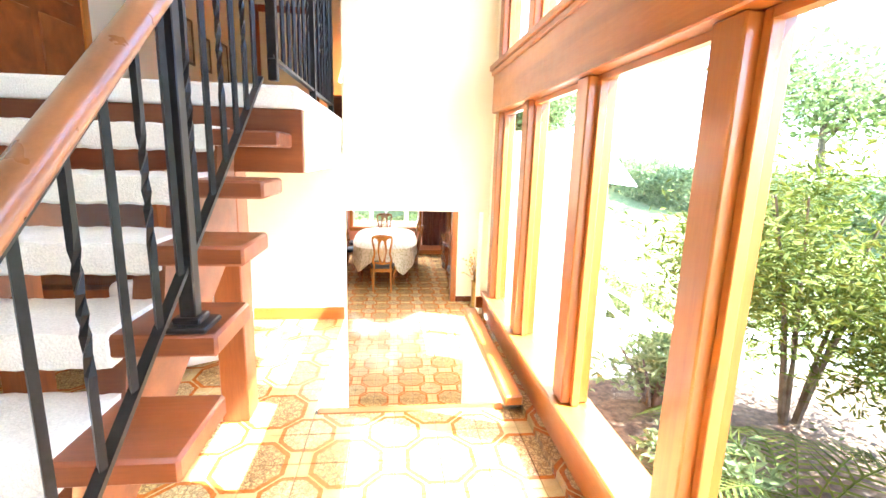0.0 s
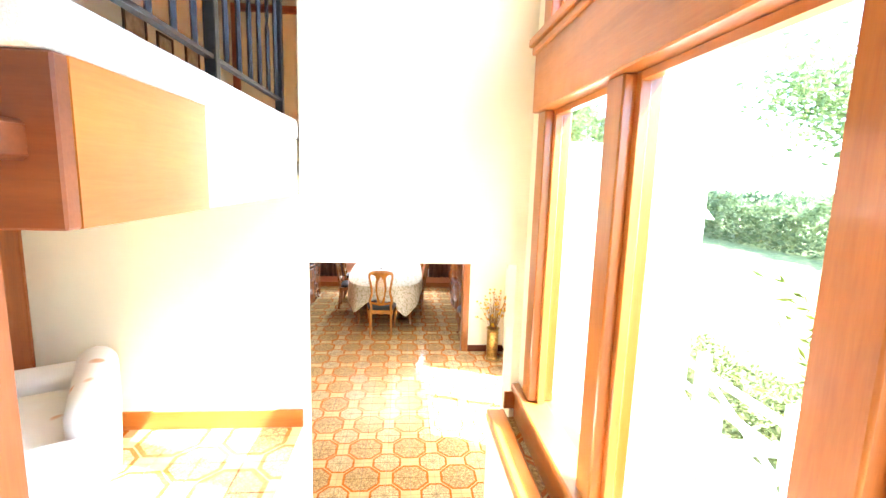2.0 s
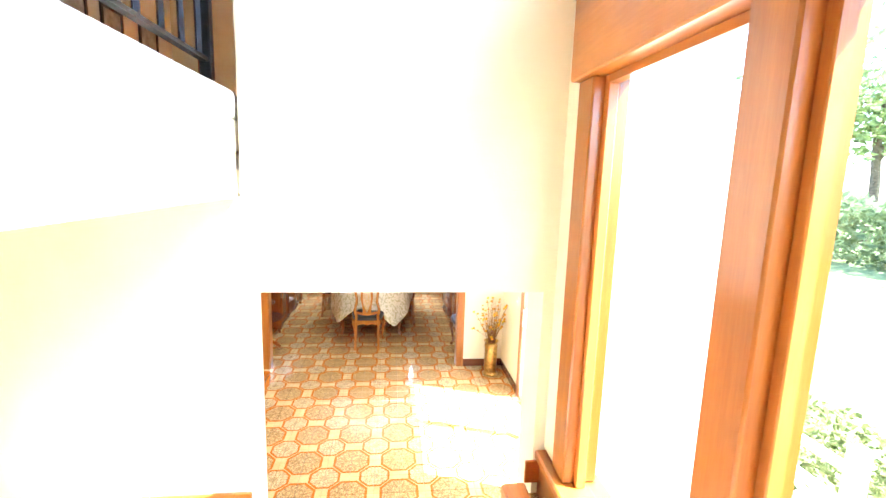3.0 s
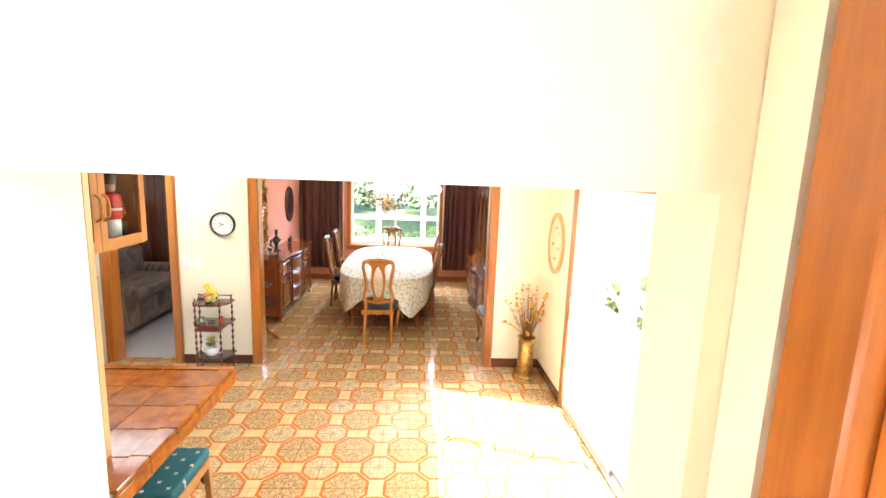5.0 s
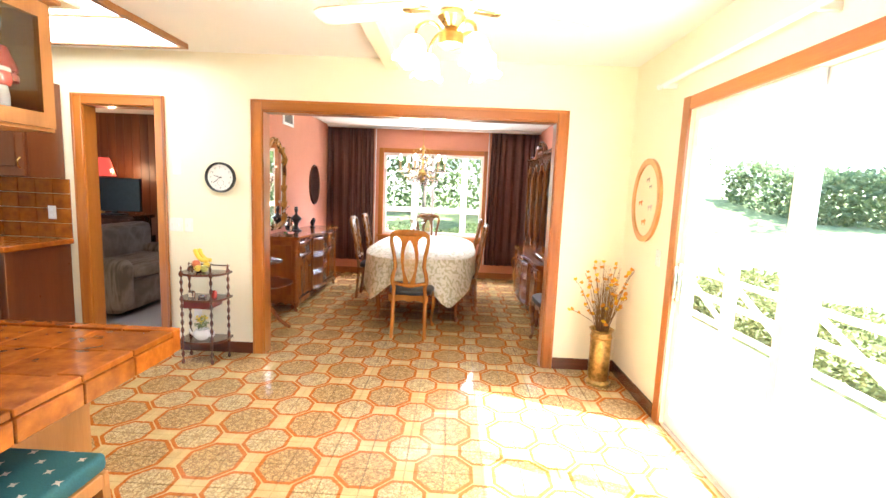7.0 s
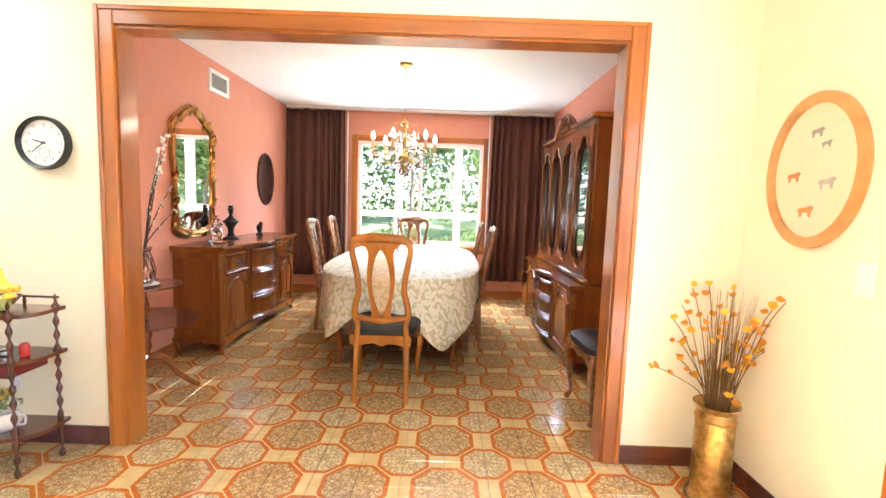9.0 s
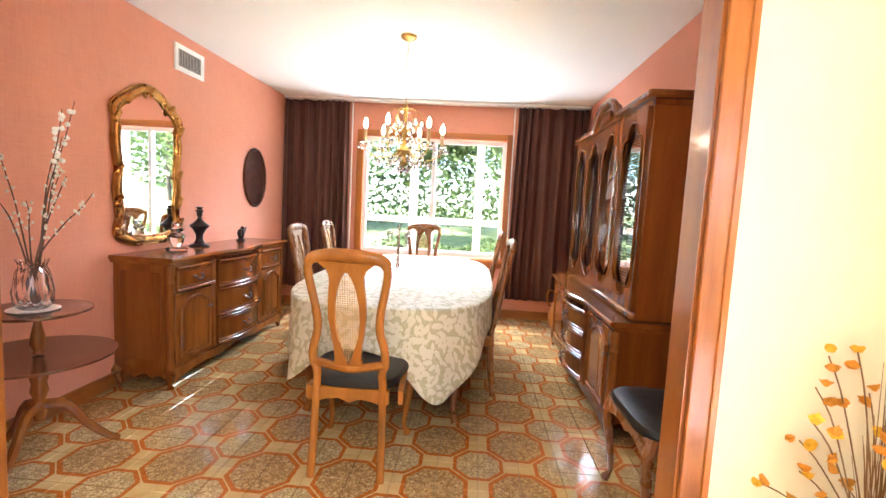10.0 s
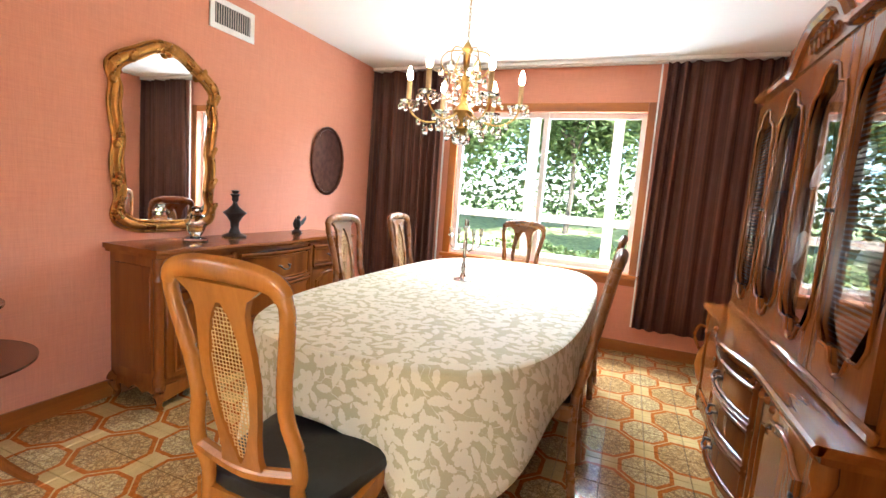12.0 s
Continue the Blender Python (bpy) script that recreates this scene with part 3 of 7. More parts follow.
# ---- dining room shell ----
W0, W1, WB, WT = -1.01, 0.715, -0.44, 0.965
structure("wall_dining_left", boxes((DL - 0.12, DL, DY1, DB + 0.15, LF - 0.1, CE)), CORAL, "coral grasscloth wall", "wall")
structure("wall_dining_right", boxes((DR, DR + 0.14, DY1, DB + 0.15, LF - 0.1, CE)), CORAL, "coral grasscloth wall", "wall")
structure("wall_dining_back", boxes((DL, W0, DB, DB + 0.15, LF - 0.1, CE), (W1, DR, DB, DB + 0.15, LF - 0.1, CE), (W0, W1, DB, DB + 0.15, LF - 0.1, WB), (W0, W1, DB, DB + 0.15, WT, CE)), CORAL, "coral wall round the window", "wall")
structure("wall_dining_front", boxes((DL, O0, DY1, DY1 + 0.012, LF, CE), (O1, DR, DY1, DY1 + 0.012, LF, CE), (O0, O1, DY1, DY1 + 0.012, OT, CE)), CORAL, "coral wall round the opening", "wall")
structure("ceiling_dining", boxes((DL - 0.12, DR + 0.14, DY1, DB + 0.15, CE, CE + 0.06)), CEILING, "white textured ceiling", "ceiling")

# ---- den behind the small door ----
structure("floor_den", boxes((-6.2, DL - 0.12, DY1, 12.6, LF - 0.2, LF)), DEN_CARPET, "grey carpet", "carpet")
structure("ceiling_den", boxes((-6.2, DL - 0.12, DY1, 12.6, CE, CE + 0.06)), CEILING, "white ceiling", "ceiling")
structure("wall_den_left", boxes((-6.3, -6.2, DY1, 12.6, LF - 0.1, CE)), PANEL, "panelled wall", "wall")
den_wall = structure("wall_den_back", boxes((-6.2, DL - 0.12, 12.02, 12.12, LF - 0.1, CE)), PANEL, "dark wood panelled wall", "wall")
for i in range(30):
    x = -6.18 + 0.136 * i
    part("panel", boxes((x, x + 0.13, 12.0, 12.018, LF, CE), bevel=0.004), PANEL, den_wall, smooth=False)
for i in range(24):
    y = DY1 + 0.02 + 0.136 * i
    part("panel", boxes((DL - 0.136, DL - 0.122, y, y + 0.13, LF, CE), bevel=0.004), PANEL, den_wall, smooth=False)


# ---- openings' trim ----
def casing_y(name, x0, x1, top, y_face, out, label, depth=0.13, w=0.078):
    """Casing round an opening in a wall along x: jamb lining and a moulded board on the face."""
    ob = structure(name, boxes((x0 - 0.001, x0 + 0.018, y_face, y_face + depth, LF, top), (x1 - 0.018, x1 + 0.001, y_face, y_face + depth, LF, top), (x0 + 0.018, x1 - 0.018, y_face, y_face + depth, top - 0.018, top + 0.001)), CEDAR, label, "door frame")
    for s in out:
        f0, f1 = (y_face - 0.018, y_face - 0.001) if s < 0 else (y_face + depth + 0.001, y_face + depth + 0.018)
        g0, g1 = (f0 - 0.007, f0) if s < 0 else (f1, f1 + 0.007)
        for a, b, c in ((x0 - w, x0 + 0.008, 0), (x1 - 0.008, x1 + w, 1)):
            part("casing", boxes((a, b, f0, f1, LF, top + w), bevel=0.004), CEDAR, ob)
            e0, e1 = (a, a + 0.022) if c == 0 else (b - 0.022, b)
            part("casing_bead", boxes((e0, e1, g0, g1, LF, top + w), bevel=0.003), CEDAR, ob)
        part("head_casing", boxes((x0 + 0.009, x1 - 0.009, f0, f1, top - 0.008, top + w), bevel=0.004), CEDAR_X, ob)
        part("head_bead", boxes((x0 - w + 0.023, x1 + w - 0.023, g0, g1, top + w - 0.022, top + w), bevel=0.003), CEDAR_X, ob)
    return ob


casing_y("door_1", O0, O1, OT, DY0, (-1, 1), "wide cedar-cased opening to the dining room")
casing_y("door_2", K0, K1, OT, DY0, (-1,), "cedar-cased doorway to the den")

# sliding glass door
slider = structure("door_3", boxes((KX - 0.016, KX - 0.001, S0 - 0.058, S0 + 0.008, LF, ST + 0.075), (KX - 0.016, KX - 0.001, S1 - 0.008, S1 + 0.075, LF, ST + 0.075)), CEDAR, "white sliding glass door in a cedar frame", "sliding door")
part("head_casing", boxes((KX - 0.016, KX - 0.001, S0 + 0.009, S1 - 0.009, ST - 0.008, ST + 0.075), bevel=0.004), CEDAR_Y, slider)
part("track", boxes((KX + 0.0, KX + 0.12, S0 + 0.001, S1 - 0.001, LF, LF + 0.02)), SILVER, slider, "metal floor track")
for k, (a, b, xo) in enumerate(((S0 + 0.002, 6.53, 0.075), (6.46, S1 - 0.002, 0.03))):
    x0, x1 = KX + xo, KX + xo + 0.035
    w = 0.062
    leaf = part("sliding_leaf", boxes((x0, x1, a, a + w, LF + 0.022, ST - 0.002), (x0, x1, b - w, b, LF + 0.022, ST - 0.002), (x0, x1, a + w, b - w, LF + 0.022, LF + 0.11), (x0, x1, a + w, b - w, ST - 0.075, ST - 0.002)), WHITE_TRIM, slider, "white enamelled frame", False)
    p = part("pane", boxes((x0 + 0.014, x0 + 0.02, a + w - 0.002, b - w + 0.002, LF + 0.108, ST - 0.073)), GLASS, leaf, smooth=False)
    p.visible_shadow = False
part("door_pull", boxes((KX - 0.0, KX + 0.029, S1 - 0.055, S1 - 0.03, -0.30, -0.05), (KX - 0.02, KX + 0.0, S1 - 0.05, S1 - 0.035, -0.28, -0.07), bevel=0.004), SILVER, slider, "metal door pull")

# dining window
dw = structure("window_1", boxes((W0 - 0.075, W0 + 0.004, DB - 0.018, DB - 0.001, WB - 0.02, WT + 0.075), (W1 - 0.004, W1 + 0.075, DB - 0.018, DB - 0.001, WB - 0.02, WT + 0.075), bevel=0.004), CEDAR, "wide white sliding window in cedar trim", "window")
part("head_casing", boxes((W0 + 0.005, W1 - 0.005, DB - 0.018, DB - 0.001, WT - 0.004, WT + 0.075), bevel=0.004), CEDAR_X, dw)
part("window_sill", boxes((W0 - 0.09, W1 + 0.09, DB - 0.06, DB + 0.03, WB - 0.045, WB - 0.005), bevel=0.006), CEDAR_X, dw)
part("apron", boxes((W0 - 0.07, W1 + 0.07, DB - 0.016, DB - 0.001, WB - 0.11, WB - 0.046), bevel=0.004), CEDAR_X, dw)
for a, b, yo in ((W0 + 0.001, -0.13, 0.045), (-0.17, W1 - 0.001, 0.082)):
    y0, y1 = DB + yo, DB + yo + 0.033
    sash = part("sash", boxes((a, a + 0.045, y0, y1, WB, WT - 0.001), (b - 0.045, b, y0, y1, WB, WT - 0.001), (a + 0.045, b - 0.045, y0, y1, WB, WB + 0.05), (a + 0.045, b - 0.045, y0, y1, WT - 0.05, WT - 0.001)), WHITE_TRIM, dw, "white sash", False)
    p = part("pane", boxes((a + 0.043, b - 0.043, y0 + 0.014, y0 + 0.02, WB + 0.048, WT - 0.048)), GLASS, sash, smooth=False)
    p.visible_shadow = False

# skirting boards
BASE = [
    ("kitchen", (K1 + 0.08, O0 - 0.08, DY0 - 0.014, DY0 - 0.001), LF), ("kitchen_right", (O1 + 0.08, KX - 0.001, DY0 - 0.014, DY0 - 0.001), LF),
    ("slider", (KX - 0.014, KX - 0.001, S1 + 0.08, DY0 - 0.016), LF), ("dining_left", (DL + 0.001, DL + 0.015, DY1 + 0.03, DB - 0.001), LF),
    ("dining_right", (DR - 0.015, DR - 0.001, DY1 + 0.03, DB - 0.001), LF), ("dining_back", (DL + 0.016, DR - 0.016, DB - 0.015, DB - 0.001), LF),
    ("foyer", (-1.66, OPL - 0.001, WALL_F0 - 0.014, WALL_F0 - 0.001), FF), ("foyer_end", (0.74, 0.819, WALL_F0 - 0.016, WALL_F0 - 0.004), 0.13),
]
for n, (a, b, c, d), z in BASE:
    structure("baseboard_" + n, boxes((a, b, c, d, z, z + 0.10), bevel=0.003), MAHOGANY if n.startswith("kit") or n == "slider" else CEDAR_X if b - a > d - c else CEDAR_Y, "stained wooden skirting board", "baseboard")

# ---- outdoors ----


def ground_height(x, y):
    def smooth(a, b, v):
        t = min(1.0, max(0.0, (v - a) / (b - a)))
        return t * t * (3 - 2 * t)
    h = -1.24 + 1.15 * smooth(2.6, 9.0, x) + 0.7 * smooth(15.5, 22.0, y)
    bed = -0.12 + 0.12 * smooth(3, 8, x)
    k = smooth(4.3, 3.4, y) * smooth(0.93, 0.97, x)
    return h * (1 - k) + bed * k


bm = bmesh.new()
xs = [-900, -200, -60, -20, -8, -4.4, 0.9, 0.96, 1.0] + [1.0 + 0.5 * i for i in range(1, 26)] + [16, 20, 30, 60, 200, 900]
ys = [-900, -200, -60, -20, -10, -6] + [-4 + 0.5 * i for i in range(15)] + [3.4 + 0.15 * i for i in range(7)] + [5 + i for i in range(20)] + [30, 60, 200, 900]
grid = [[bm.verts.new((x, y, ground_height(x, y))) for x in xs] for y in ys]
for r0, r1 in zip(grid, grid[1:]):
    for i in range(len(xs) - 1):
        bm.faces.new((r0[i], r0[i + 1], r1[i + 1], r1[i]))
structure("ground", bm, LAWN, "sunlit lawn", "lawn", True)

# ---- foyer things ----
stairs = thing("staircase", "open-riser stained wooden staircase with a pale carpet runner", "staircase")
TREADS = 8
for k in range(TREADS):
    zt, yf = 1.455 - 0.176 * k, 2.64 - 0.235 * k
    part("tread", boxes((-1.62, -0.39, yf - 0.27, yf, zt - 0.06, zt), bevel=0.008), REDWOOD, stairs)
    bm = bmesh.new()
    prof = [(yf + 0.012, zt - 0.055), (yf + 0.014, zt + 0.006), (yf - 0.02, zt + 0.014), (yf - 0.25, zt + 0.014), (yf - 0.278, zt + 0.008), (yf - 0.286, zt - 0.02), (yf - 0.283, zt - 0.075), (yf - 0.27, zt - 0.085), (yf + 0.0, zt - 0.072)]
    n = 30
    rows = [[bm.verts.new((-1.36 + 0.72 * i / n, y, z + 0.0025 * math.sin(i * 1.7 + j))) for i in range(n + 1)] for j, (y, z) in enumerate(prof)]
    for a, b in zip(rows, rows[1:] + rows[:1]):
        for i in range(n):
            bm.faces.new((a[i], a[i + 1], b[i + 1], b[i]))
    bm.faces.new([r[0] for r in rows])
    bm.faces.new([r[-1] for r in reversed(rows)])
    part("runner", bm, CARPET, stairs, "pale looped carpet pad")
for x in (-0.72, -1.42):
    out = [(0.55, -0.02 + FF)]
    for k in reversed(range(TREADS)):
        zt, yf = 1.455 - 0.176 * k - 0.061, 2.64 - 0.235 * k
        out += [(yf - 0.22, zt), (yf - 0.03, zt)]
    out += [(2.59, 1.30), (2.59, 1.02), (0.95, -0.02 + FF)]
    part("stringer", slab(out, 0.09, None, Matrix(((0, 0, 1, x), (1, 0, 0, 0), (0, 1, 0, 0), (0, 0, 0, 1)))), REDWOOD, stairs)
single("wood_post", boxes((-0.80, -0.67, 2.72, 2.88, FF, 1.289), bevel=0.006), RED_POST, "square stained wooden post under the upper floor", "post")
single("wood_post", boxes((-1.78, -1.65, 2.72, 2.88, FF, 1.289), bevel=0.006), RED_POST, "square stained wooden post under the upper floor", "post")

# wrought iron railing on the stair and the upper floor
rail = thing("stair_railing", "black wrought iron stair railing with a wooden handrail", "railing")
RX = -0.47


def twisted(parent, x, y, z0, z1, twist=True):
    bm = bmesh.new()
    n = 16
    rings = []
    for i in range(n + 1):
        t = i / n
        a = 7.0 * max(0, min(1, (t - 0.3) / 0.4)) if twist else 0.0
        rings.append([bm.verts.new((x + 0.0098 * math.cos(a + q * math.pi / 2), y + 0.0098 * math.sin(a + q * math.pi / 2), z0 + (z1 - z0) * t)) for q in range(4)])
    for a, b in zip(rings, rings[1:]):
        for q in range(4):
            bm.faces.new((a[q], a[(q + 1) % 4], b[(q + 1) % 4], b[q]))
    part("baluster", bm, IRON, parent, smooth=False)


def slope(y):
    return 1.10 + (y - 1.72) * 0.75


part("bottom_rail", tube([(RX, 0.5, slope(0.5)), (RX, 2.46, slope(2.46))], 0.017, 4, flat=0.55), IRON, rail, smooth=False)
part("top_rail", tube([(RX, 0.5, slope(0.5) + 0.46), (RX, 2.46, slope(2.46) + 0.70)], 0.017, 4, flat=0.55), IRON, rail, smooth=False)
hand = [(RX + 0.0, 0.35 + 0.2 * i, slope(0.35 + 0.2 * i) + 0.50 + 0.02 * i) for i in range(12)]
HANDRAIL = wood("handrail_wood", (0.16, 0.055, 0.018), (0.26, 0.095, 0.03), (0.34, 0.13, 0.045), "Y", 0.28, 1, 6, 0.4, 0.1)
part("handrail", tube(hand, 0.033, 14, flat=0.85), HANDRAIL, rail, "smooth varnished wooden handrail")
y = 0.62
i = 0
while y < 2.4:
    twisted(rail, RX, y, slope(y), slope(y) + 0.50 + (y - 0.35) * 0.09, i % 2 == 0)
    y += 0.118
    i += 1
part("newel", boxes((RX - 0.02, RX + 0.02, 1.70, 1.74, 0.935, 1.75), bevel=0.003), IRON, rail)
part("base_plate", boxes((RX - 0.055, RX + 0.055, 1.665, 1.775, 0.928, 0.944), (RX - 0.034, RX + 0.034, 1.686, 1.754, 0.944, 0.962), bevel=0.004), IRON, rail)
guard = thing("landing_railing", "black wrought iron railing along the upper floor", "railing")
GX = -0.43
part("bottom_rail", tube([(GX, 2.46, 1.735), (GX, 4.21, 1.735)], 0.017, 4, flat=0.55), IRON, guard, smooth=False)
part("top_rail", tube([(GX, 2.46, 2.58), (GX, 4.21, 2.58)], 0.017, 4, flat=0.55), IRON, guard, smooth=False)
part("handrail", tube([(GX, 2.46, 2.62), (GX, 4.21, 2.62)], 0.03, 12), HANDRAIL, guard)
for i in range(14):
    twisted(guard, GX, 2.56 + 0.12 * i, 1.735, 2.58, i % 2 == 0)
for y in (2.50, 3.40, 4.18):
    part("newel", boxes((GX - 0.018, GX + 0.018, y - 0.018, y + 0.018, 1.651, 2.6), bevel=0.003), IRON, guard)
guard2 = thing("landing_railing", "black wrought iron railing on the far side of the stair", "railing")
part("bottom_rail", tube([(-1.66, 0.5, slope(0.5)), (-1.66, 2.46, slope(2.46)), (-2.55, 2.52, 1.72)], 0.017, 4, flat=0.55), IRON, guard2, smooth=False)
part("top_rail", tube([(-1.66, 0.5, slope(0.5) + 0.6), (-1.66, 2.46, 2.45), (-2.55, 2.52, 2.45)], 0.02, 4, flat=0.6), IRON, guard2, smooth=False)
for i in range(13):
    y = 0.7 + 0.14 * i
    twisted(guard2, -1.66, y, slope(y), slope(y) + 0.6, i % 2 == 0)
for i in range(6):
    twisted(guard2, -1.75 - 0.13 * i, 2.48 + 0.006 * i, 1.73, 2.45, i % 2 == 0)
part("newel", boxes((-1.68, -1.64, 2.44, 2.48, 1.46, 2.5)), IRON, guard2)


# upstairs: doors and pictures on the white wall
def panel_door(name, y0, y1, label):
    d = thing(name, label, "door")
    x = -2.618
    part("leaf", boxes((x, x + 0.035, y0, y1, 1.652, 3.68), bevel=0.004), REDWOOD, d)
    part("door_frame", boxes((x, x + 0.05, y0 - 0.09, y0 - 0.002, 1.652, 3.77), (x, x + 0.05, y1 + 0.002, y1 + 0.09, 1.652, 3.77), (x, x + 0.05, y0 - 0.001, y1 + 0.001, 3.682, 3.77), bevel=0.004), CEDAR, d)
    for z0, z1 in ((1.80, 2.35), (2.5, 3.5)):
        for a, b in ((y0 + 0.1, (y0 + y1) / 2 - 0.04), ((y0 + y1) / 2 + 0.04, y1 - 0.1)):
            part("raised_panel", boxes((x + 0.0355, x + 0.048, a, b, z0, z1), bevel=0.008), REDWOOD, d)
    part("door_handle", lathe([(0.012, 0), (0.010, 0.03), (0.026, 0.05), (0.0, 0.065)], 12), BRASS, d).matrix_basis = pose(x + 0.035, y0 + 0.07, 2.6, 0, 90, 0)


panel_door("panelled_door", 3.9, 5.0, "dark reddish panelled wooden door upstairs")
structure("door_4", boxes((-2.30, -2.20, 8.95, 8.999, 1.651, 3.75), (-1.35, -1.25, 8.95, 8.999, 1.651, 3.75), (-2.199, -1.351, 8.95, 8.999, 3.65, 3.75), bevel=0.004), RED_POST, "dark stained door frame at the end of the landing", "door frame")
ART = plain("grey_print", (0.45, 0.43, 0.40), 0.6, 0, 0.4, 8)
for y, z, w, h in ((7.1, 2.75, 0.42, 0.56), (7.7, 2.7, 0.36, 0.46), (8.4, 2.7, 0.4, 0.6)):
    f = thing("framed_picture", "small dark-framed grey print on the white wall", "picture", "upstairs pictures")
    part("frame", ring_slab([(-w / 2, -h / 2), (w / 2, -h / 2), (w / 2, h / 2), (-w / 2, h / 2)], [(-w / 2 + 0.03, -h / 2 + 0.03), (w / 2 - 0.03, -h / 2 + 0.03), (w / 2 - 0.03, h / 2 - 0.03), (-w / 2 + 0.03, h / 2 - 0.03)], 0.02), BLACK, f)
    part("print", boxes((-w / 2 + 0.02, w / 2 - 0.02, -h / 2 + 0.02, h / 2 - 0.02, 0.002, 0.008)), ART, f)
    f.matrix_basis = pose(-2.617, y, z, 90, 0, 90)
upl = thing("table_lamp", "amber table lamp on a small chest upstairs", "lamp", at=pose(-0.72, 8.55, 2.30))
part("base", lathe([(0.07, 0), (0.075, 0.01), (0.03, 0.03), (0.05, 0.12), (0.02, 0.2), (0.012, 0.26)], 16), BRASS, upl)
part("shade", lathe([(0.16, 0.24), (0.10, 0.46), (0.097, 0.46), (0.157, 0.24)], 24), glow("amber_shade", (0.9, 0.45, 0.12), 1.5), upl, "glowing amber shade")
chest = thing("small_chest", "small dark wooden chest upstairs", "chest")
part("body", boxes((-0.95, -0.40, 8.3, 8.8, 1.651, 2.27), bevel=0.006), REDWOOD, chest)
part("top", boxes((-0.97, -0.385, 8.28, 8.82, 2.271, 2.299), bevel=0.006), REDWOOD, chest)

# floral armchair, and a made-up case for the wall's glazing, below the upper floor
FLORAL = Mat("white_floral_print", 0.85)
_v = FLORAL.coords()
_f = FLORAL.ramp(FLORAL.voronoi(_v, 7), (0.16, (0.62, 0.36, 0.22)), (0.24, (0.78, 0.75, 0.70)))
FLORAL.color(FLORAL.mix(FLORAL.ramp(FLORAL.noise(_v, 5, 2), (0.45, (0, 0, 0)), (0.55, (1, 1, 1))), _f, (0.80, 0.78, 0.74)))
FLORAL = FLORAL.m
arm = thing("armchair", "white armchair with a faint floral print", "armchair", at=pose(-1.36, 3.58, FF, 0, 0, 120))
part("seat", boxes((-0.36, 0.36, -0.34, 0.36, 0.08, 0.28), bevel=0.07), FLORAL, arm)
part("seat_cushion", boxes((-0.28, 0.28, -0.26, 0.40, 0.28, 0.38), bevel=0.04), FLORAL, arm)
part("backrest", boxes((-0.36, 0.36, 0.24 - 0.64, 0.40 - 0.64, 0.20, 0.54), bevel=0.075), FLORAL, arm)
for s in (-1, 1):
    part("armrest", boxes((s * 0.33, s * 0.48, -0.36, 0.36, 0.08, 0.44), bevel=0.06), FLORAL, arm)
    for sy in (-1, 1):
        part("leg", lathe([(0.018, 0.0), (0.028, 0.10)], 10, at=(s * 0.33, sy * 0.29, 0)), FRUITWOOD, arm)
# A wooden case with a pane, added where the wall has framed glazing.
cab = thing("display_cabinet", "wooden case with dark glass standing in for framed glazing in the wall", "cabinet")
part("body", boxes((-3.0, -1.66, 4.04, 4.204, FF, 0.34), (-3.0, -1.66, 4.19, 4.204, 0.341, 1.25)), RED_POST, cab)
part("frame", boxes((-1.74, -1.66, 4.04, 4.188, 0.341, 1.25), (-3.0, -2.92, 4.04, 4.188, 0.341, 1.25), (-2.919, -1.741, 4.04, 4.188, 1.17, 1.25), bevel=0.004), RED_POST, cab)
part("pane", boxes((-2.918, -1.742, 4.08, 4.086, 0.343, 1.168)), CABINET_GLASS, cab)


def leaves(name, pts, size, material, parent=None, label="", category="", kind="", seed=0, aspect=0.4, droop=0.3):
    """Many small folded leaves at the points, in one mesh."""
    rng = np.random.default_rng(seed)
    n = len(pts)
    pts = np.asarray(pts, float)
    d = rng.normal(size=(n, 3))
    d[:, 2] = np.abs(d[:, 2]) * 0.7 - droop * 0.3
    d /= np.linalg.norm(d, axis=1)[:, None]
    s = np.cross(d, rng.normal(size=(n, 3)))
    s /= np.linalg.norm(s, axis=1)[:, None]
    nrm = np.cross(d, s)
    L = size * rng.uniform(0.6, 1.3, n)[:, None]
    W = L * aspect
    a = pts
    b = pts + d * L * 0.45 + s * W * 0.5 + nrm * W * 0.18
    c = pts + d * L
    e = pts + d * L * 0.45 - s * W * 0.5 + nrm * W * 0.18
    v = np.stack([a, b, c, e], 1).reshape(-1, 3)
    idx = np.arange(n) * 4
    faces = np.concatenate([np.stack([idx, idx + 1, idx + 2], 1), np.stack([idx, idx + 2, idx + 3], 1)])
    me = bpy.data.meshes.new(name)
    me.from_pydata(v.tolist(), [], faces.tolist())
    me.materials.append(material)
    ob = new(name, me)
    if parent is not None:
        ob.parent = parent
    return tagged(ob, label, category, kind=kind)


# ---- kitchen and breakfast room ----
pen = thing("peninsula_cabinet", "oak base cabinet of the kitchen peninsula", "cabinet")
part("body", boxes((-1.85, -1.20, 5.12, 6.20, LF, -0.302)), OAK, pen, smooth=False)
part("toe_panel", boxes((-1.19, -1.17, 5.12, 6.20, LF, -0.302), bevel=0.003), OAK, pen)
CZ = -0.25
ctr = thing("tiled_counter", "glossy terracotta tiled counter on the peninsula", "counter")
part("core", boxes((-1.90, -0.822, 5.10, 6.20, CZ - 0.05, CZ - 0.010)), GROUT, ctr, smooth=False)
tile_me = {}


